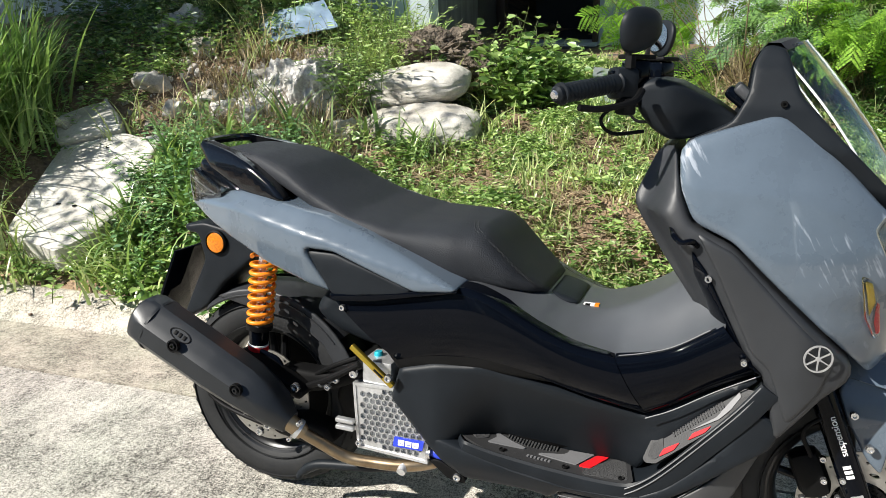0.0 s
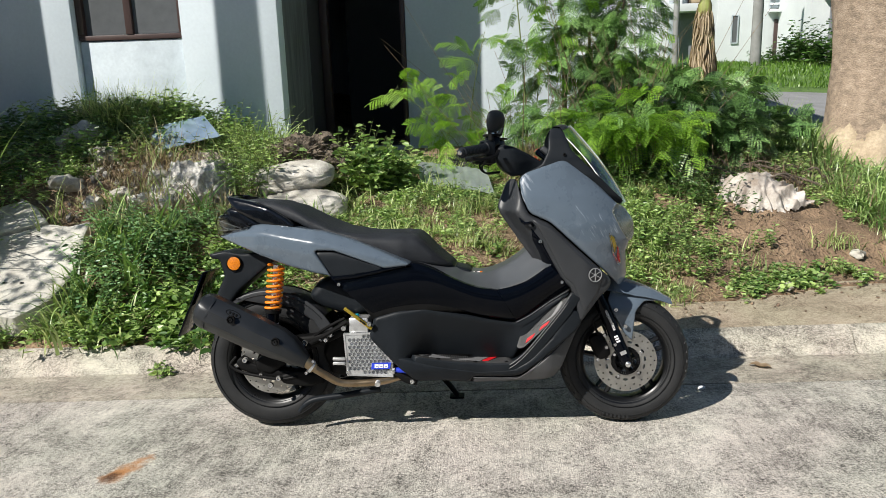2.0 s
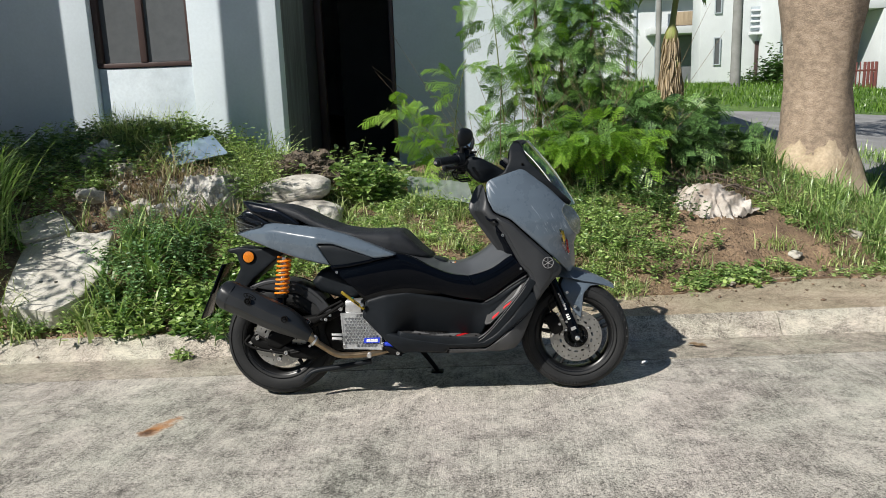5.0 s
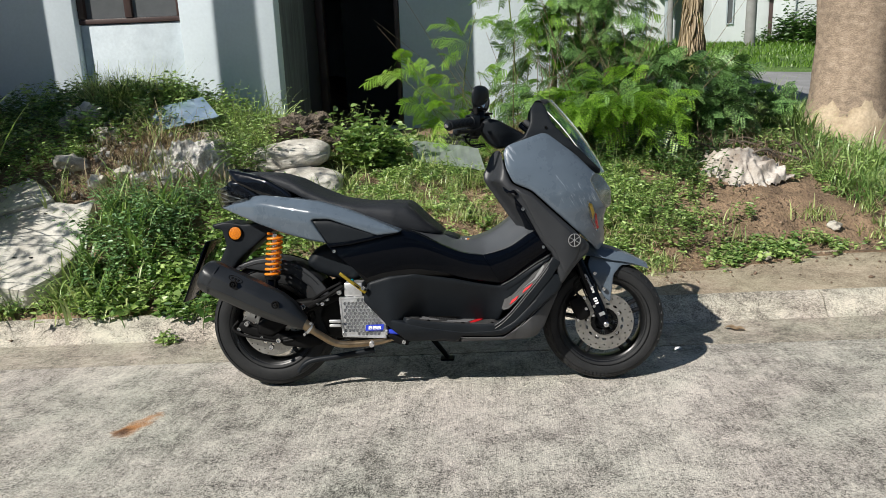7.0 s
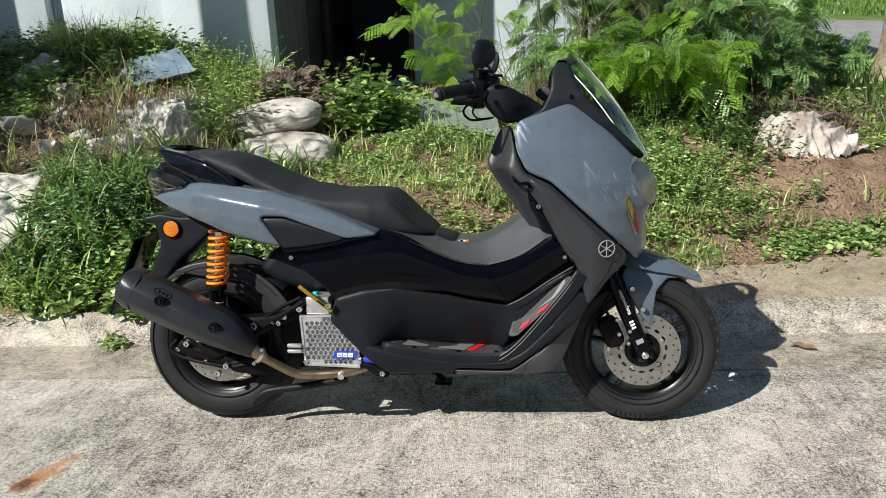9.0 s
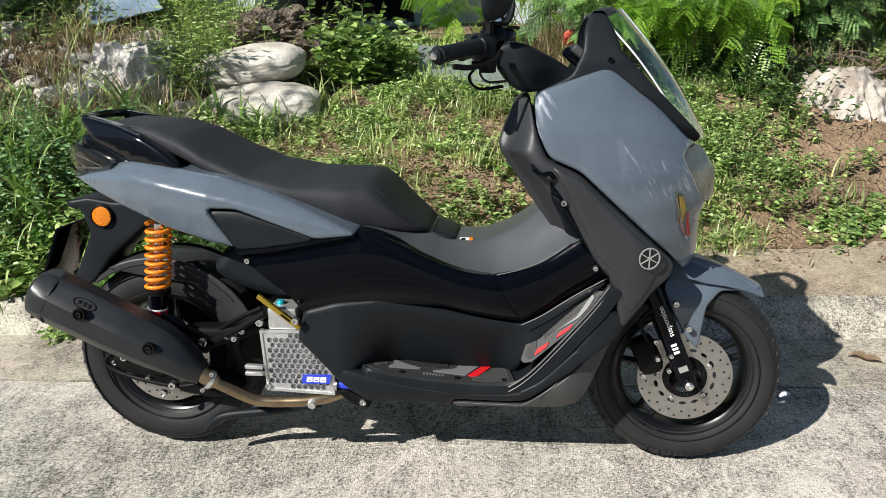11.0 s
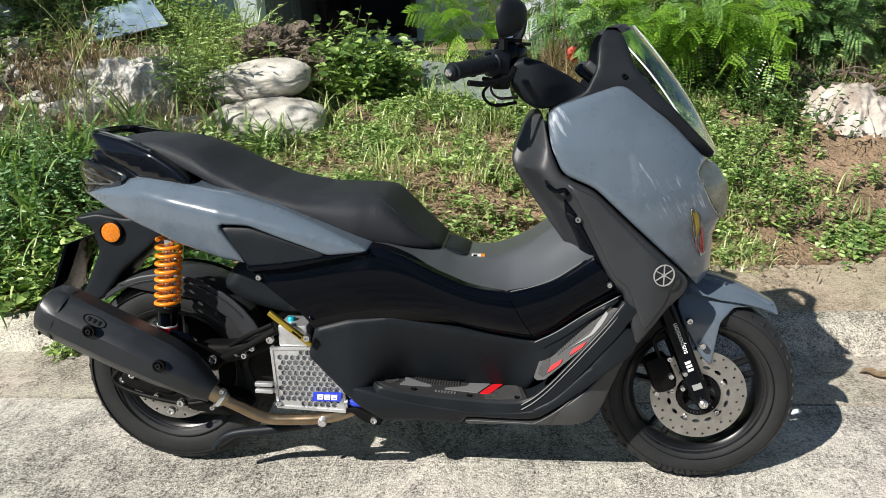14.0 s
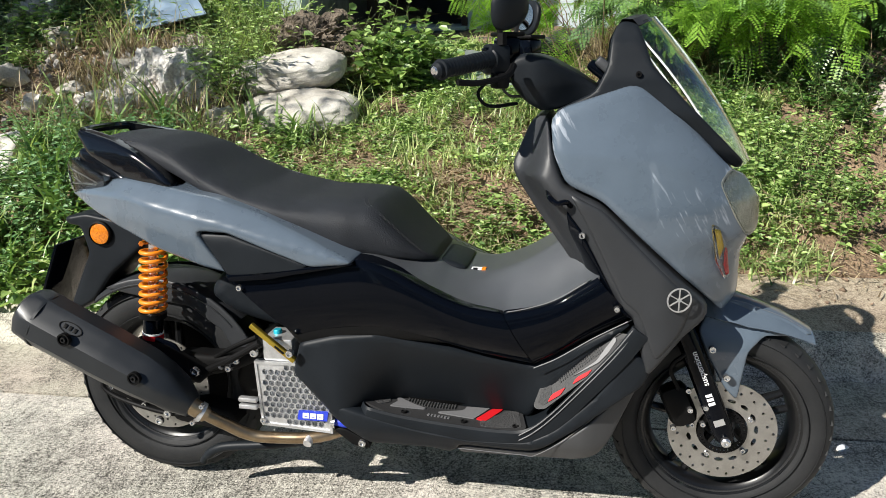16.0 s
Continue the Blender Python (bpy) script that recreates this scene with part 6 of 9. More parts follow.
solid("muffler_bracket", [(-0.668, 0.402), (-0.655, 0.408), (-0.580, 0.388), (-0.562, 0.362), (-0.575, 0.345), (-0.615, 0.352), (-0.665, 0.388)], 0.158, M_GLOSS, bike, r=0.003, back=0.006, fillet=0.008)
for p, r in (((-0.593, -0.158, 0.367), 0.0105), ((-0.760, -0.118, 0.262), 0.0105), ((-0.628, -0.134, 0.196), 0.0105), ((-0.432, -0.182, 0.351), 0.008)):
    bolt(p, r, proud=0.010)
part("pipe_flange", tube(bmesh.new(), [Vector((-0.478, -0.249, 0.272)), Vector((-0.470, -0.246, 0.266))], 0.023, 20), M_ALU, pipe, "pale flange on the pipe")
for dx, dz in ((0.012, 0.022), (-0.014, -0.020)):
    bolt((-0.474 + dx, -0.262, 0.269 + dz), 0.006, pipe)
# radiator with a honeycomb guard
RAD = [(-0.362, 0.372), (-0.270, 0.375), (-0.190, 0.300), (-0.190, 0.218), (-0.352, 0.224)]
hexes = []
for j in range(12):
    for i in range(12):
        x, z = -0.350 + i * 0.0152 + (0.0076 if j % 2 else 0), 0.232 + j * 0.0132
        q = np.array([[x, z]])
        if inside(np.array(RAD), q)[0] and edge_dist(np.array(RAD), q)[0] > 0.0100:
            hexes.append(circle(x, z, 0.0077, 6, None, math.pi / 6))
radiator = part("radiator_guard", plate(RAD, hexes, -0.1885, -0.1815), M_ALU, bike, "cast aluminium honeycomb radiator guard", 30)
solid("radiator_core", RAD, 0.160, M_ALU, radiator, r=0.004, back=0.05)
solid("radiator_mesh", RAD, 0.1795, M_FIN, radiator, r=0.002, back=0.003)
rim = [(-0.366, 0.376), (-0.268, 0.379), (-0.186, 0.302), (-0.186, 0.214), (-0.356, 0.220)]
part("guard_rim", plate(rim, [[(-0.3595, 0.3695), (-0.271, 0.3725), (-0.192, 0.3), (-0.192, 0.2205), (-0.350, 0.2262)]], -0.1915, -0.157), M_ALU, radiator)
part("radiator_cap_box", box(bmesh.new(), -0.345, -0.274, -0.187, -0.11, 0.378, 0.432, 0.005), M_ALU, radiator, "silver radiator header tank")
part("filler_cap", lathe(bmesh.new(), [(0, 0.010), (0.008, 0.010), (0.010, 0.007), (0.010, -0.004)], 18, "z", (-0.322, -0.150, 0.431)), M_CYAN, radiator, "blue-green filler cap")
bm = box(bmesh.new(), -0.062, 0.062, -0.006, 0.006, -0.0062, 0.0062, 0.0025, pose(-0.303, -0.222, 0.437, 0, 38, 0))
gold = part("frame_bar", bm, M_GOLD, bike, "gold anodised frame bar")
part("print_bar", box(bmesh.new(), -0.012, 0.014, -0.0068, -0.005, -0.0025, 0.0025, 0, pose(-0.287, -0.222, 0.4245, 0, 38, 0)), M_CORE, gold)
bolt((-0.262, -0.229, 0.418), 0.009)
bm = bmesh.new()
vs = [bm.verts.new(p) for p in ((-0.266, -0.1945, 0.245), (-0.196, -0.1945, 0.247), (-0.192, -0.1945, 0.270), (-0.262, -0.1945, 0.268))]
bm.faces.new(vs)
r = bmesh.ops.extrude_face_region(bm, geom=list(bm.faces))
bmesh.ops.translate(bm, vec=(0, -0.004, 0), verts=[e for e in r["geom"] if isinstance(e, bmesh.types.BMVert)])
badge = part("badge", bm, M_BLUE, radiator, "blue badge with white marks")
for k in range(3):
    x0 = -0.253 + k * 0.017
    holes = [[(x0 + 0.004, 0.2535), (x0 + 0.0115, 0.2537), (x0 + 0.0120, 0.2562), (x0 + 0.0045, 0.256)]]
    part("badge_mark", plate([(x0, 0.2505), (x0 + 0.0145, 0.251), (x0 + 0.0155, 0.264), (x0 + 0.001, 0.2635)], holes, -0.1998, -0.1975), M_WHITE, badge)
part("coolant_hose", tube(bmesh.new(), [(-0.198, -0.172, 0.238), (-0.165, -0.178, 0.236), (-0.140, -0.172, 0.232), (-0.125, -0.15, 0.23)], [0.009, 0.0105, 0.0105, 0.009], 16), M_BLUE, bike, "bright blue silicone hose")
part("hose_clamp", tube(bmesh.new(), [(-0.190, -0.181, 0.237), (-0.181, -0.181, 0.237)], 0.0135, 16), M_STEEL, bike)
solid("radiator_bracket", [(-0.19, 0.226), (-0.16, 0.228), (-0.10, 0.20), (-0.10, 0.182), (-0.14, 0.188)], 0.188, M_CORE, bike, r=0.003, back=0.02)
bolt((-0.118, -0.188, 0.197), 0.009)

# hugger over the rear tyre, plate holder, reflector
bm = bmesh.new()
rows = []
for a in np.linspace(radians(40), radians(128), 26):
    rows.append([bm.verts.new((RW.x + (0.283 - 0.020 * abs(u) ** 2.5) * math.cos(a), 0.085 * u, RW.z + (0.283 - 0.020 * abs(u) ** 2.5) * math.sin(a))) for u in np.linspace(-1, 1, 15)])
for a, b in zip(rows, rows[1:]):
    for k in range(14):
        bm.faces.new((a[k], a[k + 1], b[k + 1], b[k]))
bmesh.ops.recalc_face_normals(bm, faces=bm.faces)
bmesh.ops.solidify(bm, geom=list(bm.faces), thickness=0.004)
part("rear_hugger", bm, M_MATTE, bike, "matte black tyre hugger", 60)
both("hugger_side", [(RW.x + 0.278 * math.cos(a), RW.z + 0.278 * math.sin(a)) for a in np.linspace(radians(118), radians(20), 14)] + [(-0.44, 0.30), (-0.50, 0.40), (-0.58, 0.455), (-0.70, 0.47)], 0.082, M_MATTE, bike, r=0.006, back=0.006, fillet=0.004, h=0.012)
solid("plate_holder", [(-0.905, 0.660), (-0.84, 0.672), (-0.771, 0.660), (-0.70, 0.665), (-0.62, 0.690), (-0.60, 0.665), (-0.684, 0.605), (-0.79, 0.520), (-0.846, 0.450), (-0.93, 0.400), (-0.905, 0.455), (-0.845, 0.575), (-0.862, 0.64), (-0.895, 0.642)], 0.068, M_LOWER, bike, r=0.008, core=0.85, fillet=0.010, label="matte black plate holder arm")
bm = box(bmesh.new(), -0.004, 0.004, -0.085, 0.085, -0.185, 0.085, 0.003, pose(-0.955, 0, 0.515, 0, 24, 0))
part("mud_flap", bm, M_GLOSS, bike, "black mud flap")
part("reflector", lathe(bmesh.new(), [(0.0305, 0.004), (0.0305, -0.005), (0.0265, -0.0085), (0.0262, -0.003)], 36, "y", (-0.803, -0.070, 0.625), ), M_CORE, bike)
part("reflector_lens", lathe(bmesh.new(), [(0.0258, 0.0), (0.0258, -0.0055), (0.020, -0.0072), (0, -0.0078)], 36, "y", (-0.803, -0.070, 0.625)), mat("amber_lens", (0.82, 0.27, 0.004), 0.35, spread=(0.34, 0.065, 0.001), scale=220, fine=400, bump=0.2, depth=0.001, coat=0.6), bike, "round amber reflector")

solid("drive_case", circle(-0.66, 0.26, 0.150, 24)[3:20] + [(-0.40, 0.14), (-0.15, 0.18), (-0.12, 0.34), (-0.40, 0.42)], 0.16, M_CORE, bike, r=0.02, back=0.055, side=1, fillet=0.02, label="dark drive case")

# stands
part("side_stand", tube(bmesh.new(), [(-0.08, 0.10, 0.20), (0.00, 0.20, 0.065), (0.02, 0.232, 0.026)], [0.013, 0.011, 0.010], 12), M_CORE, bike, "side stand leg")
part("stand_foot", box(bmesh.new(), -0.03, 0.03, -0.022, 0.022, -0.005, 0.004, 0.002, pose(0.02, 0.238, 0.019, 8, 0, 0)), M_CORE, bike)
part("centre_stand", tube(bmesh.new(), curve_pts([(-0.25, -0.10, 0.145), (-0.38, -0.115, 0.125), (-0.50, -0.12, 0.108), (-0.545, -0.12, 0.078), (-0.556, -0.12, 0.062)], 5), [0.012] * 15 + [0.009] * 6, 12), M_LOWER, bike, "black centre stand leg")
part("centre_stand", tube(bmesh.new(), curve_pts([(-0.25, 0.10, 0.145), (-0.38, 0.115, 0.125), (-0.50, 0.12, 0.108), (-0.556, 0.12, 0.062)], 5), 0.011, 12), M_LOWER, bike)
solid("under_tray", [(-0.12, 0.20), (0.0, 0.19), (0.1, 0.185), (0.36, 0.20), (0.30, 0.26), (0.0, 0.26)], 0.16, M_CORE, bike, r=0.01, core=0.9)

# ---------------------------------------------------------------- things on the bank
def sack(name, at, size, turn, material, label, seed, wrinkle=0.10, rough=0.16, power=3.2):
    ob = part(name, lump(size, seed, rough, 5, power, wrinkle), material, None, "", 80, pose(*at, *turn))
    return tagged(ob, label=label, category="sack")


def cushion(name, at, size, turn, material, label, seed):
    """A filled woven sack: a plump pillow with a puckered end and a hem."""
    bm = bmesh.new()
    bmesh.ops.create_icosphere(bm, subdivisions=6, radius=1)
    for v in bm.verts:
        p = v.co.normalized()
        q = p * (abs(p.x) ** 3.4 + abs(p.y) ** 2.6 + abs(p.z) ** 2.2) ** (-1 / 2.7)
        f = 1 + 0.14 * noise.noise(p * 1.6 + Vector((seed, 0, 0))) + 0.06 * noise.noise(p * 4 + Vector((0, seed, 0))) + 0.05 * (0.3 - abs(noise.noise(p * 6 + Vector((seed, seed, 0))))) + 0.015 * noise.noise(p * 15)
        end = max(0.0, abs(p.x) - 0.72)
        f += end * 0.22 * math.sin(math.atan2(p.z, p.y) * 11 + seed) - 0.02 * abs(noise.noise(Vector((p.x * 7, p.y * 3, seed))))
        v.co = (q.x * size[0] * (1 + 0.05 * noise.noise(p * 2)), q.y * f * size[1], q.z * f * size[2])
    return tagged(part(name, bm, material, None, "", 80, pose(*at, *turn)), label=label, category="sack")


def rag(name, at, size, turn, material, label, seed, fold=0.05, crump=0.05):
    """A torn sack slumped over the ground: a sheet with running folds, crumples and a ragged edge."""
    N = 110
    bm = bmesh.new()
    grid = {}
    for i in range(N + 1):
        for j in range(N + 1):
            u, v = 2 * i / N - 1, 2 * j / N - 1
            r, a = math.hypot(u, v), math.atan2(v, u)
            edge = 0.80 + 0.26 * noise.noise((math.cos(a) * 2.3, math.sin(a) * 2.3, seed)) + 0.10 * noise.noise((math.cos(a) * 9, math.sin(a) * 9, seed))
            if r > edge:
                continue
            k = r / edge
            wv = 0.5 * noise.noise((u * 2 + seed, v * 2, 7))
            ridge = 1 - 2 * abs(noise.noise((u * 5.5 + 2.2 * wv, v * 1.6 + 1.5 * wv, seed)))
            fine = 1 - 2 * abs(noise.noise((u * 9 + seed, v * 5, 0.4))) + 0.5 * noise.noise((u * 15, v * 15 + seed, 1.4)) + 0.3 * noise.noise((u * 30, v * 30 + seed, 2.4))
            z = size[2] * (1 - k ** 2.2) * (1 + 0.35 * noise.noise((u * 1.6 + seed, v * 1.6, 3))) + fold * ridge * (0.5 + 0.5 * k) + crump * fine * (0.35 + 0.65 * k)
            grid[i, j] = bm.verts.new((u * size[0] * (1 + 0.08 * ridge * k), v * size[1] * (1 + 0.08 * fine * k), z))
    for i, j in list(grid):
        q = [(i, j), (i + 1, j), (i + 1, j + 1), (i, j + 1)]
        if all(c in grid for c in q):
            bm.faces.new([grid[c] for c in q])
    bmesh.ops.delete(bm, geom=[v for v in bm.verts if not v.link_faces], context="VERTS")
    bmesh.ops.solidify(bm, geom=list(bm.faces), thickness=0.004)
    return tagged(part(name, bm, material, None, "", 70, pose(*at, *turn)), label=label, category="sack")


cushion("sandbag", (-1.17, 2.12, 0.665), (0.305, 0.17, 0.096), (4, -6, 8), M_BAG, "filled weathered grey sack on the bank", 3.0)
cushion("sandbag", (-1.05, 1.93, 0.495), (0.30, 0.17, 0.105), (8, -3, 5), M_BAG, "pale filled sack half buried under another", 8.4)
rag("torn_sack", (1.92, 2.42, 0.40), (0.35, 0.32, 0.16), (20, 6, -30), M_BAGW, "torn white sack lying on brown soil", 5.7, 0.035, 0.014)
rag("torn_sack", (-1.66, 1.94, 0.64), (0.27, 0.24, 0.17), (46, 5, 15), M_CHALK, "crumpled grey-white plastic sack among rubble", 12.3, 0.04, 0.020)
rag("torn_sack", (-1.84, 1.74, 0.57), (0.20, 0.15, 0.09), (34, -10, 30), M_CHALK, "crumpled white sack end among rubble", 17.1, 0.03, 0.018)
rag("torn_sack", (-1.80, 2.32, 0.74), (0.16, 0.13, 0.06), (20, 0, 10), M_BAGW, "scrap of white sack under the panel", 23.1, 0.04, 0.03)


def slab_piece(outline, z_at, slope, th, seed, label):
    """A broken slab that leans on the bank; its outline in plan, its height at y = 1 and its slope."""
    q, fs, ring, d = sheet(outline, 0.012, 0.024, 0.02)
    bm = bmesh.new()
    va, vb = [], []
    for (x, y), e in zip(q, d):
        z = z_at + slope * (y - 1.0)
        n_ = noise.noise((x * 6, y * 6, seed)) + 0.4 * noise.noise((x * 22, y * 22, seed))
        va.append(bm.verts.new((x, y, z + 0.005 * n_ - 0.010 * max(0.0, 1 - e / 0.02) ** 2)))
        vb.append(bm.verts.new((x + 0.004 * n_, y + 0.03, z - th + 0.01 * n_)))
    for f in fs:
        bm.faces.new([va[i] for i in f])
        bm.faces.new([vb[i] for i in f[::-1]])
    for i, a in enumerate(ring):
        b = ring[(i + 1) % len(ring)]
        bm.faces.new((va[a], vb[a], vb[b], va[b]))
    bmesh.ops.recalc_face_normals(bm, faces=bm.faces)
    ob = part("concrete_slab", bm, M_SLAB, None, "", 45)
    return tagged(ob, label=label, category="slab", group="broken slabs")


slab = slab_piece([(-2.58, 0.81), (-2.40, 0.775), (-2.245, 0.75), (-2.11, 0.86), (-2.075, 1.00), (-2.085, 1.18), (-2.14, 1.31), (-2.15, 1.42), (-2.26, 1.385), (-2.39, 1.41), (-2.53, 1.35), (-2.69, 1.29), (-2.64, 1.05)], 0.315, 0.534, 0.12, 1.0, "pale broken concrete slab leaning on the bank")
for x, y in ((-2.409, 0.965), (-2.314, 0.963), (-2.40, 1.30)):
    bm = bmesh.new()
    lathe(bm, [(0.011, 0.0), (0.010, 0.003), (0.006, 0.0015), (0, 0.001)], 12, "z", (x, y, 0.315 + 0.534 * (y - 1.0) + 0.002))
    part("hole_plug", bm, M_CORE, slab, "dark bolt hole")
slab_piece([(-2.88, 1.44), (-2.75, 1.53), (-2.63, 1.585), (-2.50, 1.50), (-2.40, 1.405), (-2.55, 1.345), (-2.69, 1.285), (-2.79, 1.35)], 0.335, 0.534, 0.06, 4.0, "second pale slab piece behind the leaning slab")

rng = random.Random(7)
for x, y, s, m, label in ((-2.08, 1.68, 0.075, M_SLAB, "rounded grey rubble stone"), (-1.95, 1.62, 0.07, M_CHALK, "white chalky rubble stone"), (-1.80, 1.62, 0.06, M_CHALK, "small white rubble stone"), (-2.22, 1.60, 0.065, M_SLAB, "rounded grey rubble stone"), (-2.45, 1.72, 0.09, M_BAG, "rough grey rubble stone"), (-2.62, 2.25, 0.13, M_BAG, "grey rubble stone in the shade"), (-2.35, 2.05, 0.08, M_BAG, "rough grey rubble stone"), (-1.36, 1.72, 0.07, M_BAG, "rough grey rubble stone"), (-1.95, 1.95, 0.06, M_SLAB, "pale rubble stone on the bank"), (-1.62, 1.72, 0.05, M_SLAB, "small pale rubble stone"), (1.78, 1.42, 0.038, M_BAG, "flat pale stone on the soil"), (1.48, 1.18, 0.022, M_BAG, "small pale stone lying beside the kerb"), (2.35, 1.85, 0.04, M_SLAB, "small pale stone on the soil"), (-2.75, 1.45, 0.08, M_BAG, "rough grey rubble stone"), (2.9, 2.2, 0.05, M_BAG, "small grey stone in the grass")):
    ob = part("stone", lump((s, s * rng.uniform(0.7, 1.1), s * rng.uniform(0.55, 0.85)), rng.uniform(0, 50), 0.45, 3, 2.4, 0.08), m, None, "", 45, pose(x, y, ground_z(x, y) + s * (0.5 if x < -1.5 else 0.35), rng.uniform(-20, 20), rng.uniform(-20, 20), rng.uniform(0, 360)))
    tagged(ob, label=label, category="stone", group="rubble stones")

# loose chips of rubble between the stones
parts = []
rng2 = random.Random(31)
for k in range(420):
    x, y = rng2.gauss(-2.02, 0.30), rng2.gauss(1.78, 0.22)
    if k % 3 == 0:
        x, y = rng2.gauss(-2.45, 0.35), rng2.gauss(2.0, 0.25)
    if kerb_v(x, y) < 0.62 or (-2.9 < x < -2.05 and y < 1.52):
        continue
    r = 0.006 + 0.026 * rng2.random() ** 2.5
    bm = bmesh.new()
    bmesh.ops.create_icosphere(bm, subdivisions=1, radius=r)
    turn = Euler((rng2.uniform(0, 6), rng2.uniform(0, 6), rng2.uniform(0, 6))).to_matrix()
    at = Vector((x, y, ground_z(x, y) + 0.35 * r))
    parts.append(([at + turn @ Vector((v.co.x * rng2.uniform(0.7, 1.5), v.co.y * rng2.uniform(0.6, 1.2), v.co.z * rng2.uniform(0.5, 0.9))) for v in bm.verts], [[v.index for v in f.verts] for f in bm.faces]))
    bm.free()
vs, fs = [], []
for pv, pf in parts:
    n = len(vs)
    vs += pv
    fs += [[i + n for i in f] for f in pf]
M_CHIP = mat("rubble_chip", (0.64, 0.61, 0.56), 0.9, spread=(0.22, 0.19, 0.16), scale=20, fine=120, bump=0.3, island=0.45)
tagged(raw("rubble_chips", vs, fs, M_CHIP), label="loose pale chips of broken concrete and stone", category="rubble", kind="stuff")

# dark hollow lump of roots above the sacks
M_ROOT = mat("dark_root_soil", (0.24, 0.195, 0.145), 0.95, spread=(0.035, 0.026, 0.019), scale=14, fine=60, bump=0.5, depth=0.03)
ob = part("root_clod", lump((0.20, 0.13, 0.12), 21.0, 0.5, 5, 2.2, 0.35), M_ROOT, None, "", 60, pose(-1.12, 2.42, 0.78, 0, 0, 10))
tagged(ob, label="dark clod of roots and soil above the sacks", category="soil clod")


def board_thing(name, o, u, v, th, material, label, category, corr=0.0):
    """A flat sheet with a corner at o and edges u and v; corr gives it waves."""
    o, u, v = Vector(o), Vector(u), Vector(v)
    n_ = u.cross(v).normalized()
    bm = bmesh.new()
    N, K = 40, 10
    rows = [[bm.verts.new(o + u * (i / N) + v * (j / K) + n_ * (corr * math.sin(i / N * u.length / 0.075 * 2 * math.pi) + 0.006 * noise.noise((i * 0.15, j * 0.4, 3)))) for i in range(N + 1)] for j in range(K + 1)]
    for a, b in zip(rows, rows[1:]):
        for i in range(N):
            bm.faces.new((a[i], a[i + 1], b[i + 1], b[i]))
    bmesh.ops.recalc_face_normals(bm, faces=bm.faces)
    bmesh.ops.solidify(bm, geom=list(bm.faces), thickness=th)
    return tagged(part(name, bm, material, None, "", 50), label=label, category=category)


board_thing("panel_sheet", (-2.27, 2.44, 0.98), (0.43, 0.06, 0.085), (0.17, -0.17, -0.13), 0.006, M_BLUE_SHEET, "discarded bluish metal panel lying on the rubble", "panel")
board_thing("metal_sheet", (-0.40, 2.98, 0.66), (0.52, -0.28, -0.04), (0.06, -0.46, -0.10), 0.002, M_STEEL_SHEET, "bent galvanised metal sheet on the grass", "metal sheet", 0.003)
board_thing("flat_board", (-0.62, 3.70, 0.60), (0.42, 0.02, 0.0), (0.05, -0.50, -0.02), 0.02, M_WALLG, "flat grey board in front of the doorstep", "board")

M_TWIGD = mat("grey_dead_wood", (0.20, 0.165, 0.13), 0.9, spread=(0.06, 0.045, 0.035), scale=20, bump=0.3)
M_REDR = mat("faded_red_plastic", (0.55, 0.10, 0.06), 0.6, spread=(0.35, 0.05, 0.03), bump=0.1)
for x, y, z, s in ((0.50, 2.80, 0.78, 0.05), (0.62, 2.86, 0.80, 0.045), (-1.73, 1.70, 0.50, 0.022)):
    ob = part("litter", lump((s, s * 0.6, s * 0.5), x * 9, 0.6, 3, 2.2, 0.5), M_REDR, None, "", 40, pose(x, y, min(z, ground_z(x, y) + 0.22), 20, 30, x * 200))
    tagged(ob, label="crumpled faded red plastic litter", category="litter", group="litter")

# bare dark roots and dead branches behind the torn sack
rng3 = random.Random(5)
for k in range(16):
    x, y = rng3.uniform(1.45, 2.55), rng3.uniform(2.55, 2.95)
    a, l = rng3.uniform(-0.6, 0.6) + (math.pi if rng3.random() < 0.4 else 0), rng3.uniform(0.25, 0.6)
    pts = []
    for i in range(5):
        f = i / 4
        px, py = x + math.cos(a) * l * f + rng3.gauss(0, 0.025), y + math.sin(a) * l * f * 0.6 - 0.06 * f + rng3.gauss(0, 0.02)
        pts.append((px, py, ground_z(px, py) + 0.03 + 0.10 * math.sin(math.pi * f) * rng3.random()))
    ob = part("dead_branch", tube(bmesh.new(), curve_pts(pts, 4), list(np.linspace(0.011, 0.004, 17)), 6), M_TWIGD)
    tagged(ob, label="dead grey-brown branch lying behind the torn sack", category="branch", group="dead branches")

# curled dead leaf on the road
bm = bmesh.new()
rows = []
for k in range(11):
    f = k / 10
    w = 0.020 * math.sin(math.pi * f) ** 0.7 * (1 + 0.18 * math.sin(f * 21)) + 0.0008
    x, lift = -0.05 + 0.10 * f, 0.010 * math.sin(math.pi * f) + 0.006 * math.sin(f * 9)
    rows.append([bm.verts.new((x, w * u, lift + 0.45 * w * u * u)) for u in (-1, -0.5, 0, 0.5, 1)])
for a, b in zip(rows, rows[1:]):
    for i in range(4):
        bm.faces.new((a[i], a[i + 1], b[i + 1], b[i]))
bmesh.ops.solidify(bm, geom=list(bm.faces), thickness=0.0012)
M_DEADLEAF = mat("dead_leaf", (0.46, 0.36, 0.24), 0.8, spread=(0.28, 0.19, 0.11), scale=30, fine=120, bump=0.2)
lx, ly = 1.353, 0.52
tagged(part("dry_leaf", bm, M_DEADLEAF, None, "", 60, pose(lx, ly, road_z(lx, ly) + 0.004, 0, 0, -25)), label="curled brown dead leaf on the road", category="leaf")

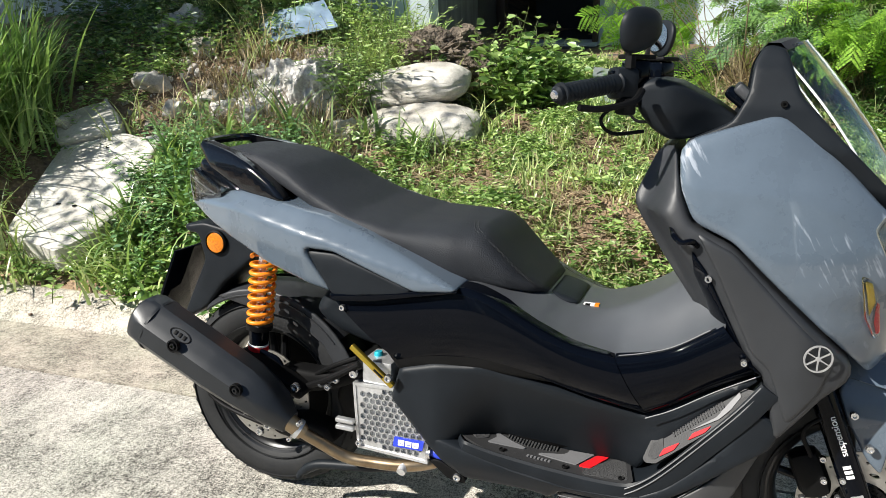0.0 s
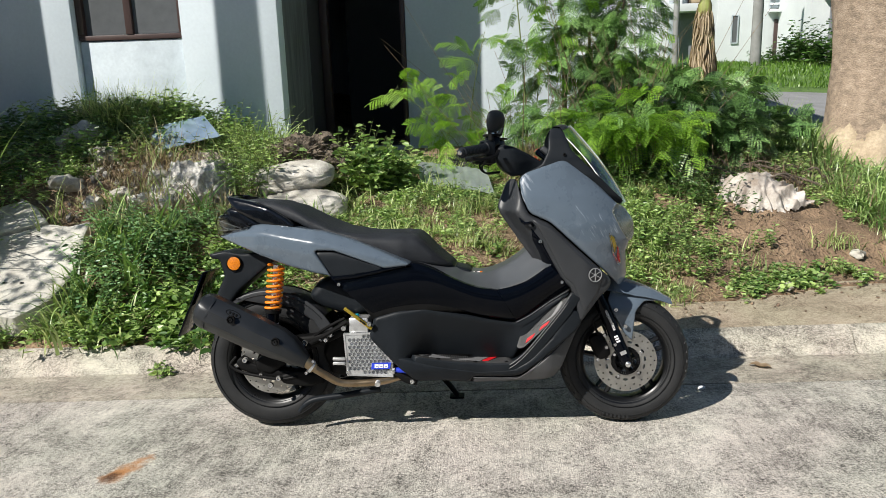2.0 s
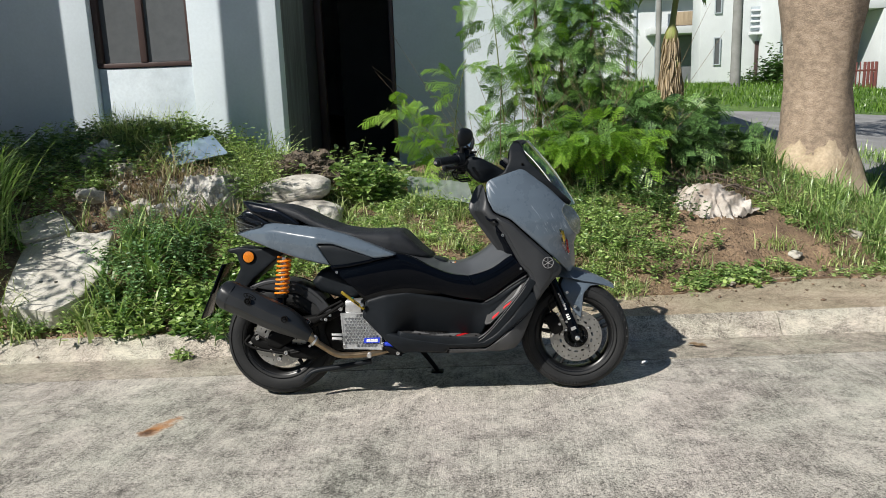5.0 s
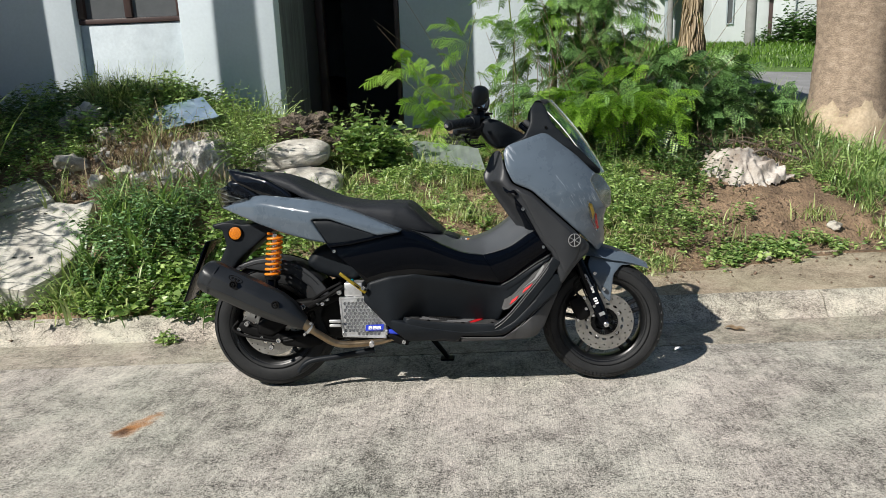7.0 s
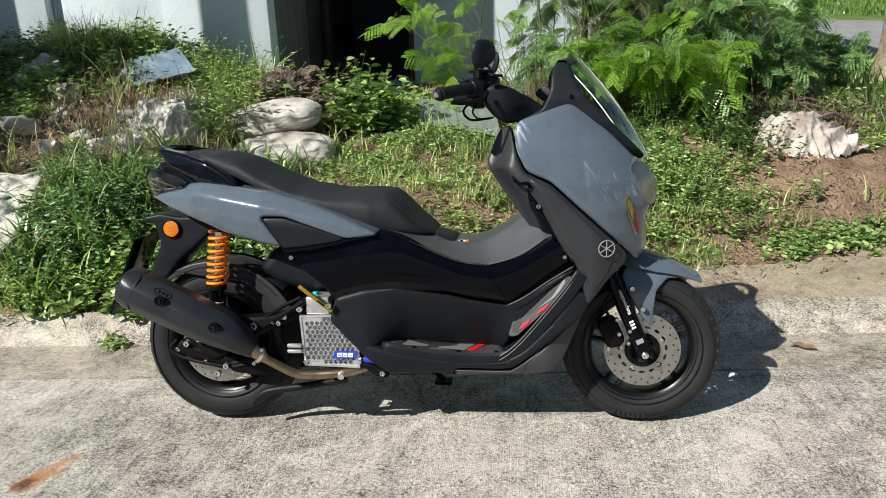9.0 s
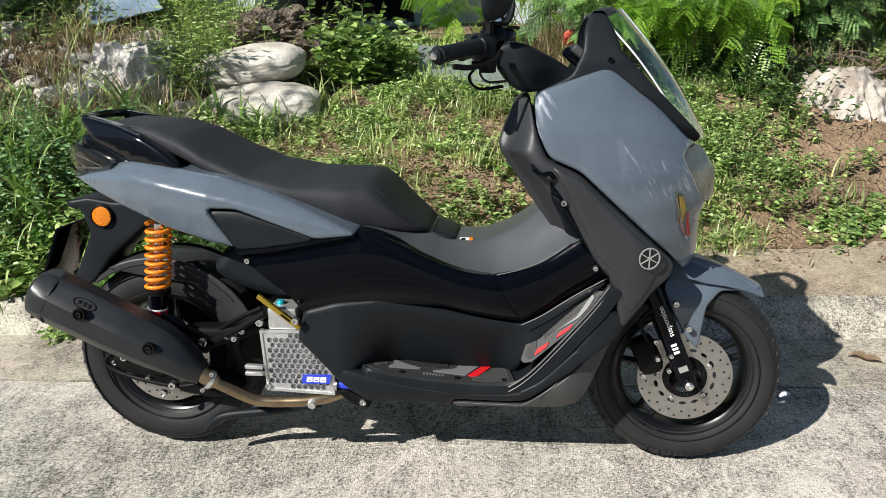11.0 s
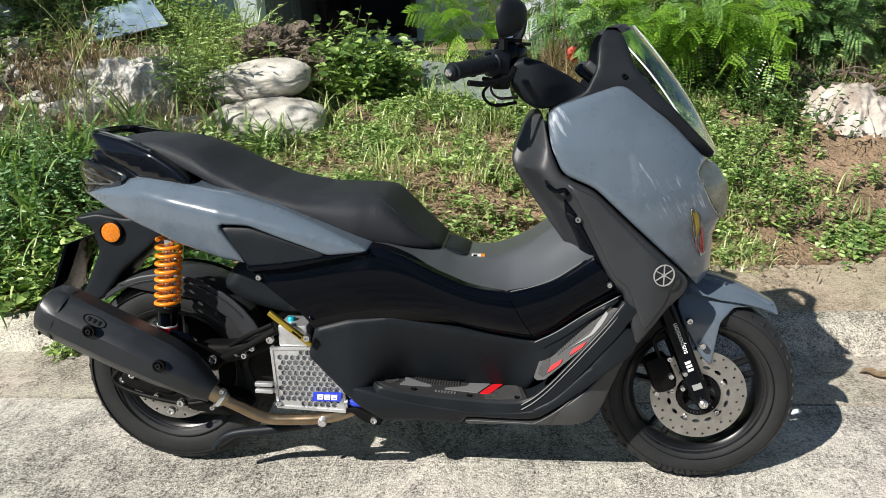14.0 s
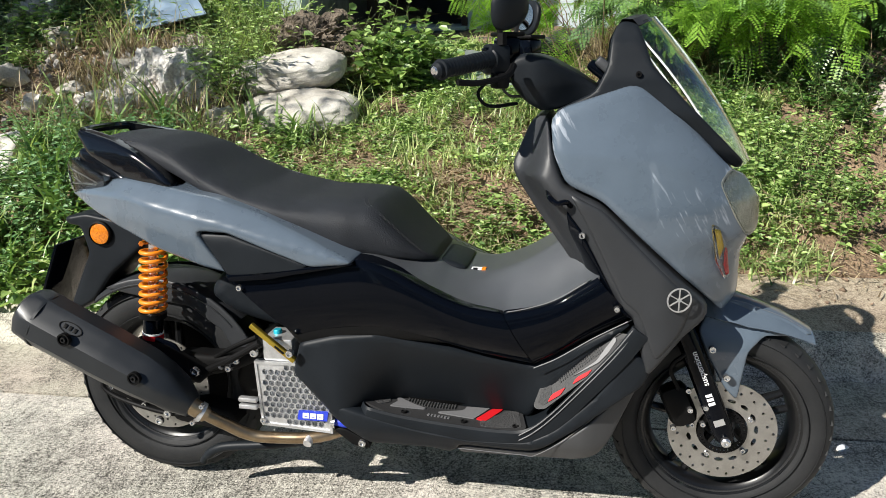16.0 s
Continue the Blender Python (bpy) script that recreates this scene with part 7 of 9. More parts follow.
# small white chip on the road
ob = part("road_chip", lump((0.016, 0.010, 0.006), 2.0, 0.4, 2), M_WHITE, None, "", 40, pose(1.04, 0.297, road_z(1.04, 0.297) + 0.004, 0, 0, 30))
tagged(ob, label="small white chip lying on the road", category="litter")


# ---------------------------------------------------------------- far side: houses, pole, wall across the road
def far_house(name, label, x0, x1, y0, z0, h, depth, wins, extra=()):
    hs = empty(name, label=label, category="house")
    part("wall", box(bmesh.new(), x0, x1, y0, y0 + depth, z0 - 1.5, z0 + h, 0.02), M_FAR, hs)
    part("roof", box(bmesh.new(), x0 - 0.35, x1 + 0.35, y0 - 0.5, y0 + depth + 0.3, z0 + h + 0.003, z0 + h + 0.22, 0.02), M_FAR, hs, "flat white roof slab")
    for a, b, c, d in wins:
        w = part("window", box(bmesh.new(), a, b, y0 - 0.03, y0 + 0.02, c, d, 0.0), M_PANE, hs, "dark window")
        part("window_frame", plate([(a - 0.03, c - 0.03), (b + 0.03, c - 0.03), (b + 0.03, d + 0.03), (a - 0.03, d + 0.03)], [[(a + 0.01, c + 0.01), (b - 0.01, c + 0.01), (b - 0.01, d - 0.01), (a + 0.01, d - 0.01)]], y0 - 0.06, y0 - 0.033), M_WALLG, w)
    for nm, a, b, ya, yb, c, d, m in extra:
        part(nm, box(bmesh.new(), a, b, ya, yb, c, d, 0.01), m, hs)
    return hs


# porch shade is put into flat grey panels, a dark opening into a black one
M_DARKV = mat("porch_shade_grey", (0.22, 0.23, 0.25), 0.8, bump=0.05)
M_CURT = mat("tan_curtain", (0.45, 0.36, 0.24), 0.8, spread=(0.28, 0.21, 0.13), scale=3, stretch=(8, 1, 0.3))
far_house("far_house", "white two-storey house across the side street", 8.42, 11.6, 27, 1.15, 7.0, 1.2, [(8.96, 9.16, 2.05, 3.02), (8.95, 9.16, 3.95, 5.6)], [("door", 10.47, 10.79, 26.9, 26.97, 1.2, 2.85, M_FRAME), ("door_trim", 10.80, 10.86, 26.88, 26.97, 1.2, 3.1, M_CURT), ("louvre_back", 10.27, 10.80, 26.93, 26.98, 3.25, 4.12, M_WALLG), ("sill", 10.20, 10.95, 26.6, 26.96, 3.08, 3.18, M_FAR), ("side_bay", 10.95, 11.6, 26.2, 26.98, 1.0, 8.0, M_FAR)] + [("louvre", 10.25, 10.82, 26.84, 26.91, 3.34 + 0.2 * k, 3.42 + 0.2 * k, M_FAR) for k in range(4)])
far_house("far_house", "white house with a balcony and flat roof", 7.0, 12.4, 40, 1.35, 4.55, 8, [(7.94, 8.08, 2.0, 3.25)], [("curtained_window", 10.49, 11.54, 39.93, 39.97, 4.50, 5.22, M_CURT), ("window_edge", 10.42, 11.6, 39.9, 39.99, 4.42, 4.49, M_FRAME), ("window_edge", 10.42, 10.48, 39.9, 39.99, 4.495, 5.3, M_FRAME), ("balcony", 8.95, 12.4, 38.6, 39.96, 4.0, 4.38, M_FAR), ("porch_wall", 10.0, 11.7, 39.9, 39.97, 1.2, 3.95, M_DARKV), ("porch_door", 11.55, 11.85, 39.8, 39.89, 1.2, 3.9, M_CORE), ("downpipe", 9.3, 9.5, 38.9, 39.2, 1.0, 6.2, M_WALLG), ("corner_strip", 8.3, 8.45, 39.9, 39.97, 1.3, 5.8, M_WALLG)])
far_house("far_house", "low white house with a dark window and tan awning", 3.0, 6.95, 42, 1.2, 2.9, 6, [(5.9, 6.8, 2.0, 3.0)], [("awning", 5.7, 6.95, 41.2, 41.97, 3.15, 3.5, mat("tan_awning", (0.50, 0.46, 0.22), 0.7))])
far_house("far_house", "white house with a shaded porch and railing", 10.6, 17.0, 24, 0.9, 7.0, 8, [(14.6, 15.6, 2.0, 3.4)], [("porch_wall", 11.2, 12.85, 23.9, 23.97, 1.0, 3.3, M_DARKV), ("door", 11.3, 12.1, 23.8, 23.9, 1.0, 2.6, M_FRAME), ("pillar", 12.9, 14.4, 22.4, 23.97, 0.5, 3.49, M_FAR), ("canopy", 10.8, 14.4, 22.4, 23.97, 3.5, 3.8, M_FAR)])
M_POLE = mat("weathered_pole_concrete", (0.30, 0.30, 0.29), 0.9, spread=(0.20, 0.20, 0.19), scale=3, bump=0.15)
M_RAIL = mat("brown_railing_paint", (0.20, 0.07, 0.06), 0.6)
rail = empty("porch_railing", label="brown and dark metal porch railing", category="railing")
for z in (0.85, 1.55):
    part("rail", box(bmesh.new(), 10.9, 12.85, 22.45, 22.5, z, z + 0.06, 0.01), M_RAIL, rail)
for k in range(17):
    x = 10.92 + k * 0.117
    part("baluster", box(bmesh.new(), x, x + (0.085 if k < 7 or k > 12 else 0.03), 22.455, 22.495, 0.80, 1.85, 0.005), M_RAIL, rail)
pole = tagged(part("utility_pole", lathe(bmesh.new(), [(0.155, 0), (0.11, 9)], 16, "z", (7.70, 20.3, 0.6)), M_POLE), label="grey concrete utility pole in the grass", category="pole")
tagged(part("utility_pole", lathe(bmesh.new(), [(0.085, 0), (0.07, 9)], 12, "z", (5.25, 19.6, 0.6)), M_POLE), label="slim grey utility pole", category="pole")
for k in range(3):
    o = part("power_cable", tube(bmesh.new(), curve_pts([(-20, 30 + k, 11.0), (5.25, 19.6 + 0.1 * k, 7.2 + 0.25 * k), (7.70, 20.3, 8.6 + 0.2 * k), (30, 34, 9.5)], 8), 0.012, 5), M_CORE)
    tagged(o, label="thin black overhead power cable", category="cable", group="overhead cables")
# unseen plain houses, added to close the place behind the viewer and shape reflections
for x0, x1, h in ((-26, -13.5, 6.0), (-12.5, -3.4, 5.2), (-2.6, 6.0, 5.6), (7.0, 20, 6.0)):
    ob = part("wall_opposite", box(bmesh.new(), x0, x1, -13.5, -11, -0.5, h, 0.05), M_WALL)
    tagged(ob, label="unseen plain white wall added across the road for reflections", category="wall", kind="structure")
    # windows are added as well, as dark shapes for the gloss panels to mirror
    for k in range(int((x1 - x0) / 2.6)):
        x = x0 + 1.0 + 2.6 * k
        for z in (0.9, 3.3):
            part("window", box(bmesh.new(), x, x + 1.2, -11.03, -10.96, z, z + 1.3, 0.01), M_PANE, ob, "dark window")

# ---------------------------------------------------------------- plants
R = np.random.RandomState(11)
L_BRIGHT = leaf_mat("bright_weed_leaf", (0.075, 0.170, 0.040), (0.47, 0.62, 0.21), 0.30, 0.42)
L_HERB = leaf_mat("small_herb_leaf", (0.062, 0.165, 0.060), (0.36, 0.58, 0.27), 0.30, 0.45)
# dark green of shrubs; on weeds and undergrowth it also stands for shade
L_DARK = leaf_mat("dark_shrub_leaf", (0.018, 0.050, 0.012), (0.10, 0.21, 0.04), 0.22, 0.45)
L_FERN = leaf_mat("feathery_leaflet", (0.042, 0.105, 0.030), (0.30, 0.50, 0.16), 0.30, 0.45)
# darker copy of the feathery leaflet: the shrub's shade is in its colour
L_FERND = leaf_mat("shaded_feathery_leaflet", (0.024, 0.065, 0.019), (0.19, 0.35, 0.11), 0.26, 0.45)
L_FERNY = leaf_mat("yellow_green_leaflet", (0.11, 0.25, 0.025), (0.36, 0.57, 0.085), 0.45, 0.4)
L_GRASS = leaf_mat("grass_blade", (0.095, 0.185, 0.040), (0.62, 0.68, 0.30), 0.30, 0.42)
L_DRY = leaf_mat("dry_straw", (0.14, 0.095, 0.050), (0.62, 0.50, 0.33), 0.25, 0.7)
L_LONG = leaf_mat("long_grass_blade", (0.075, 0.165, 0.035), (0.42, 0.57, 0.20), 0.30, 0.38)
L_FAR = leaf_mat("far_grass_blade", (0.06, 0.14, 0.02), (0.20, 0.34, 0.05), 0.4)
M_STEM = mat("green_stem", (0.16, 0.20, 0.07), 0.7, bump=0.1)
M_TWIG = mat("dry_twig", (0.30, 0.22, 0.14), 0.9, spread=(0.16, 0.11, 0.07), bump=0.2)


def fast(name, V, F, material, parent=None, label=""):
    """A mesh from arrays: V is n by 3, F is m by k."""
    me = bpy.data.meshes.new(name)
    V, F = np.asarray(V, np.float32), np.asarray(F, np.int32)
    me.vertices.add(len(V)), me.loops.add(F.size), me.polygons.add(len(F))
    me.vertices.foreach_set("co", V.ravel())
    me.loops.foreach_set("vertex_index", F.ravel())
    me.polygons.foreach_set("loop_start", np.arange(0, F.size, F.shape[1], dtype=np.int32))
    me.update(calc_edges=True)
    me.materials.append(material)
    ob = new(name, me)
    if parent is not None:
        ob.parent = parent
    if label:
        ob["label"] = label
    return ob


def unit(a):
    return a / (np.linalg.norm(a, axis=-1, keepdims=True) + 1e-9)


def leaves(P, D, U, L, W, droop=0.12):
    """Folded pointed leaves: places, directions, upward sides, lengths, widths."""
    D, U = unit(D), unit(U)
    S = unit(np.cross(D, U))
    U = np.cross(S, D)
    L, W = np.broadcast_to(L, len(P))[:, None], np.broadcast_to(W, len(P))[:, None]
    lift = 0.16 * W
    v = [P, P + D * L * 0.28 + S * W * 0.46 + U * lift, P + D * L * 0.66 + S * W * 0.36 + U * (lift - droop * 0.35 * L), P + D * L - U * droop * L, P + D * L * 0.66 - S * W * 0.36 + U * (lift - droop * 0.35 * L), P + D * L * 0.28 - S * W * 0.46 + U * lift]
    V = np.stack(v, 1).reshape(-1, 3)
    b = np.arange(len(P))[:, None] * 6
    F = np.concatenate([b + np.array([[0, 1, 2, 3]]), b + np.array([[0, 3, 4, 5]])], 1).reshape(-1, 4)
    return V, F


def blades(P, H, W, az, lean, curl, seg=4):
    """Grass blades that bow over: places, lengths, widths, headings, first lean and curl."""
    n = len(P)
    d = np.stack([np.cos(az), np.sin(az)], 1)
    side = np.stack([-np.sin(az), np.cos(az), np.zeros(n)], 1)
    c = P.copy()
    ang = lean.copy()
    rows = []
    for k in range(seg + 1):
        w = W * (1 - (k / seg) ** 1.6) * 0.5 + 0.0004
        rows += [c - side * w[:, None], c + side * w[:, None]]
        st = (H / seg)[:, None]
        c = c + np.concatenate([d * np.sin(ang)[:, None], np.cos(ang)[:, None]], 1) * st
        ang = ang + curl / seg
    V = np.stack(rows, 1).reshape(-1, 3)
    b = np.arange(n)[:, None, None] * (2 * seg + 2)
    q = np.array([[2 * k, 2 * k + 1, 2 * k + 3, 2 * k + 2] for k in range(seg)])[None]
    return V, (b + q).reshape(-1, 4)


def join(parts):
    Vs, Fs, n = [], [], 0
    for V, F in parts:
        Vs.append(V), Fs.append(F + n)
        n += len(V)
    return np.concatenate(Vs), np.concatenate(Fs)


def on_ground(xy, dz=0.0):
    return np.array([(x, y, top_z(x, y) + dz) for x, y in xy])


def scatter(n, x0, x1, y0, y1, keep=None, clump=0.0, cs=2.0, seed=0.0):
    """Places on the bank, thinned where a noise is low or keep says no."""
    out = []
    k = 0
    while len(out) < n and k < n * 30:
        k += 1
        x, y = R.uniform(x0, x1), R.uniform(y0, y1)
        if kerb_v(x, y) < soil_edge(x) + 0.02:
            continue
        if clump and noise.noise((x * cs + seed, y * cs, seed)) < R.uniform(-0.6, 0.6) * 0.5 + (clump - 0.5):
            continue
        if keep and not keep(x, y):
            continue
        out.append((x, y))
    return out


def grass(name, spots, n, hmin, hmax, w, material, label, spread=0.05, lean=0.35, curl=1.0, seg=4, z=-0.01, category="grass", tag="stuff"):
    c = on_ground(spots, z)
    i = R.randint(0, len(c), n)
    P = c[i] + np.concatenate([R.normal(0, spread, (n, 2)), np.zeros((n, 1))], 1)
    sc = R.uniform(0.55, 1.0, len(c))[i]
    V, F = blades(P, R.uniform(hmin, hmax, n) * sc, w * R.uniform(0.6, 1.2, n), R.uniform(0, 6.283, n), np.abs(R.normal(0, lean, n) if lean < 1.2 else R.normal(1.42, 0.12, n)), R.uniform(0.2, 1.6, n) * curl, seg)
    return tagged(fast(name, V, F, material), label=label, category=category, kind=tag)


def herbs(spots, height, leaf, stems, per, spread=0.06, up=0.7):
    """Leafy weeds: stems from each spot with pairs of leaves. Gives leaf and stem arrays."""
    LP, LD, LU, LL, SV = [], [], [], [], []
    for x, y in spots:
        g = Vector((x, y, top_z(x, y) - 0.01))
        hh = height * R.uniform(0.55, 1.1)
        for s in range(stems):
            a = R.uniform(0, 6.283)
            tilt = R.uniform(0.05, 0.75)
            p0 = g + Vector((R.normal(0, spread), R.normal(0, spread), 0))
            d = Vector((math.cos(a) * tilt, math.sin(a) * tilt, 1)).normalized()
            h = hh * R.uniform(0.6, 1.0)
            SV.append((p0, p0 + d * h * 0.55, p0 + d * h + Vector((math.cos(a), math.sin(a), -0.3)) * h * 0.12))
            for k in range(per):
                f = 0.18 + 0.82 * (k + R.uniform(0, 0.6)) / per
                p = p0 + d * h * f + Vector((math.cos(a), math.sin(a), -0.3)) * h * 0.12 * f * f
                b = a + k * 2.4 + R.uniform(-0.5, 0.5)
                LP.append(p)
                LD.append((math.cos(b), math.sin(b), R.uniform(-0.15, 0.5)))
                LU.append((R.normal(0, 0.6), R.normal(0, 0.6), 1))
                LL.append(leaf * R.uniform(0.55, 1.15) * (1.1 - 0.45 * f))
    return np.array(LP), np.array(LD), np.array(LU), np.array(LL), SV


def stems_mesh(name, SV, r, material, parent=None, sides=4):
    parts = []
    for pts in SV:
        pts = [np.array(p) for p in pts]
        rows = []
        for i, p in enumerate(pts):
            rr = r * (1 - 0.7 * i / (len(pts) - 1))
            rows.append(np.array([p + rr * np.array([math.cos(a), math.sin(a), 0]) for a in np.linspace(0, 6.283, sides, endpoint=False)]))
        V = np.concatenate(rows)
        F = np.array([[i * sides + k, i * sides + (k + 1) % sides, (i + 1) * sides + (k + 1) % sides, (i + 1) * sides + k] for i in range(len(pts) - 1) for k in range(sides)])
        parts.append((V, F))
    V, F = join(parts)
    return tagged(fast(name, V, F, material, parent), kind="stuff")


def bush(name, spots, height, leaf, stems, per, material, label, ratio=0.6, spread=0.06, category="weed", kind="", group=""):
    """A clump of leafy weeds as one thing with its foliage and stems."""
    P, D, U, L, SV = herbs(spots, height, leaf, stems, per, spread)
    V, F = leaves(P, D, U, L, L * ratio)
    if kind == "stuff":
        return tagged(fast(name, V, F, material), label=label, category=category, kind=kind)
    e = empty(name, label=label, category=category, group=group)
    fast("foliage", V, F, material, e)
    stems_mesh("stem", SV, 0.003, M_STEM, e)
    return e


def fronds(P, D, L, material, parent=None, name="foliage", pairs=6, sub=8, leaflet=0.019, droop=0.5, label=""):
    """Feathery twice-divided leaves: a midrib with side ribs, each lined with small leaflets."""
    n = len(P)
    D = unit(np.asarray(D, float))
    up = np.array([0, 0, 1.0])
    S = unit(np.cross(D, np.broadcast_to(up, D.shape) + 1e-3))
    Nn = np.cross(S, D)
    roll = R.normal(0, 0.55, n)[:, None]
    S, Nn = S * np.cos(roll) + Nn * np.sin(roll), Nn * np.cos(roll) - S * np.sin(roll)
    LP, LD, LU, LL, rib = [], [], [], [], []
    L = np.broadcast_to(L, n)
    for i in range(pairs):
        f = 0.22 + 0.78 * (i + 0.5) / pairs
        c = P + D * (L * f)[:, None] - up * (droop * 0.5 * L * f * f)[:, None]
        t = unit(D - up * (droop * f)[..., None] if np.ndim(droop) else D - up * droop * f)
        pl = L * (0.40 - 0.20 * abs(f - 0.45))
        for s in (-1, 1):
            pd = unit(t * 0.6 + S * s * 0.8 - up * 0.18 + R.normal(0, 0.12, (n, 3)))
            pn = unit(np.cross(pd, np.cross(Nn, pd)))
            ps = np.cross(pd, pn)
            for j in range(sub):
                g = (j + 0.7) / sub
                q = c + pd * (pl * g)[:, None] - up * (0.25 * pl * g * g)[:, None]
                for s2 in (-1, 1):
                    LP.append(q), LD.append(unit(ps * s2 * 0.9 + pd * 0.45)), LU.append(pn)
                    LL.append(np.full(n, leaflet) * (1.15 - 0.5 * abs(g - 0.45)))
    LP, LD, LU, LL = np.concatenate(LP), np.concatenate(LD), np.concatenate(LU), np.concatenate(LL)
    S2 = unit(np.cross(LD, LU))
    w = (LL * 0.27)[:, None]
    V = np.stack([LP, LP + LD * LL[:, None] * 0.5 + S2 * w, LP + LD * LL[:, None], LP + LD * LL[:, None] * 0.5 - S2 * w], 1).reshape(-1, 3)
    F = np.arange(len(V)).reshape(-1, 4)
    # midribs
    r = 0.0012
    a = P
    b = P + D * (L * 0.55)[:, None] - up * (droop * 0.5 * L * 0.3)[:, None]
    c = P + D * L[:, None] - up * (droop * 0.5 * L)[:, None]
    V2 = np.stack([a - S * r, a + S * r, b + S * r, b - S * r, c + S * r * 0.5, c - S * r * 0.5], 1).reshape(-1, 3)
    k = np.arange(n)[:, None] * 6
    F2 = np.concatenate([k + [[0, 1, 2, 3]], k + [[3, 2, 4, 5]]], 1).reshape(-1, 4)
    V, F = join([(V, F), (V2, F2)])
    return fast(name, V, F, material, parent, label)


def feather_shrub(name, stems, n, size, material, label, seed, spread=0.25, top=1.0, low=0.25, out=None, mix=None):
    """A shrub of thin branching stems that carry feathery leaves."""
    rg = np.random.RandomState(seed)
    e = empty(name, label=label, category="shrub")
    tips, dirs, SV = [], [], []
    for pts, r in stems:
        c = curve_pts(pts, 6)
        part("stem", tube(bmesh.new(), c, list(np.linspace(r, r * 0.35, len(c))), 7), M_TWIG if r > 0.008 else M_STEM, e)
        m = max(1, int(n / len(stems)))
        for _ in range(m):
            f = rg.uniform(low, top)
            p = c[int(f * (len(c) - 1))]
            a = rg.uniform(0, 6.283)
            d = Vector((math.cos(a), math.sin(a), rg.uniform(-0.5, 0.9)))
            if out is not None:
                d = (d + Vector(out) * rg.uniform(0, 1.2))
            d.normalize()
            q = p + d * rg.uniform(0.02, spread)
            SV.append((p, p.lerp(q, 0.5) + Vector((0, 0, 0.02)), q))
            tips.append(q), dirs.append(tuple(d + Vector((rg.normal(0, 0.3), rg.normal(0, 0.3), rg.normal(-0.1, 0.2)))))
    P, D = np.array([tuple(t) for t in tips]), np.array(dirs)
    if mix is None:
        fronds(P, D, rg.uniform(0.7, 1.2, len(P)) * size, material, e)
    else:
        k = rg.uniform(0, 1, len(P)) < 0.2
        fronds(P[~k], D[~k], rg.uniform(0.7, 1.2, (~k).sum()) * size, material, e)
        fronds(P[k], D[k], rg.uniform(0.7, 1.2, k.sum()) * size, mix, e, label="feathery leaves of another green")
    stems_mesh("twig", SV, 0.0025, M_STEM, e)
    return e


def G(x, y, dz=0.0):
    return Vector((x, y, ground_z(x, y) + dz))


# feathery shrubs between the doorway and the tree
feather_shrub("feathery_shrub", [([G(0.74, 3.45), G(0.74, 3.45, 0.7), (0.72, 3.40, 1.6), (0.70, 3.35, 2.5), (0.72, 3.3, 3.3)], 0.026), ([G(0.92, 3.55), (0.94, 3.5, 1.3), (0.92, 3.4, 2.1), (0.98, 3.35, 3.0)], 0.020), ([G(1.02, 3.5), (1.10, 3.4, 1.3), (1.18, 3.3, 1.9), (1.20, 3.3, 2.6)], 0.013)], 480, 0.22, L_FERN, "tall feathery green shrub beside the doorway", 3, 0.24, 1.0, 0.30, (0.2, -0.4, -0.3), L_FERNY)
feather_shrub("feathery_sapling", [([G(0.45, 3.4), (0.42, 3.35, 1.2), (0.36, 3.3, 1.9), (0.30, 3.25, 2.5)], 0.008), ([G(0.48, 3.4), (0.52, 3.3, 1.1), (0.56, 3.2, 1.6)], 0.006)], 70, 0.22, L_FERN, "thin see-through feathery stems before the sunlit wall", 23, 0.20, 1.0, 0.3, (0, -0.3, -0.2), L_FERNY)
feather_shrub("feathery_shrub", [([G(1.22, 2.90), (1.20, 2.8, 0.80), (1.14, 2.65, 0.98), (1.10, 2.45, 0.98)], 0.011), ([G(1.34, 2.95), (1.34, 2.85, 0.80), (1.36, 2.7, 0.92), (1.36, 2.55, 0.90)], 0.010), ([G(1.1, 2.95), (0.98, 2.85, 0.8), (0.92, 2.7, 0.98), (0.9, 2.55, 0.96)], 0.010)], 90, 0.27, L_FERNY, "low shrub with drooping bright feathery leaves", 5, 0.14, 1.0, 0.5, (0, -0.9, -0.25), L_FERN)
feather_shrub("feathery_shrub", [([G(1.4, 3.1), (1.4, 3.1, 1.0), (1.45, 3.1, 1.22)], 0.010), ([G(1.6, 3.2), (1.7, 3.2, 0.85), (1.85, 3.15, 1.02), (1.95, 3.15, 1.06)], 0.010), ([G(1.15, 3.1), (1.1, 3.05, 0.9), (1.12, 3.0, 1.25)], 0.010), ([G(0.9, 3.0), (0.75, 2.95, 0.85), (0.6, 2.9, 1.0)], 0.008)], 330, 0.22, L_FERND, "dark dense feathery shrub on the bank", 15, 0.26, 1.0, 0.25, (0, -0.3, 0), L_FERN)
feather_shrub("feathery_sapling", [([G(0.02, 3.25), (0.00, 3.22, 0.95), (0.06, 3.2, 1.35), (0.12, 3.2, 1.6)], 0.006), ([G(-0.05, 3.2), (-0.25, 3.15, 0.90), (-0.45, 3.1, 1.12), (-0.58, 3.05, 1.20)], 0.004), ([G(0.05, 3.25), (0.22, 3.2, 0.85), (0.3, 3.15, 1.05)], 0.004), ([G(-0.02, 3.2), (-0.12, 3.1, 0.8), (-0.26, 3.0, 0.92)], 0.004)], 60, 0.26, L_FERNY, "thin feathery sapling in front of the doorway", 8, 0.10, 1.0, 0.35)
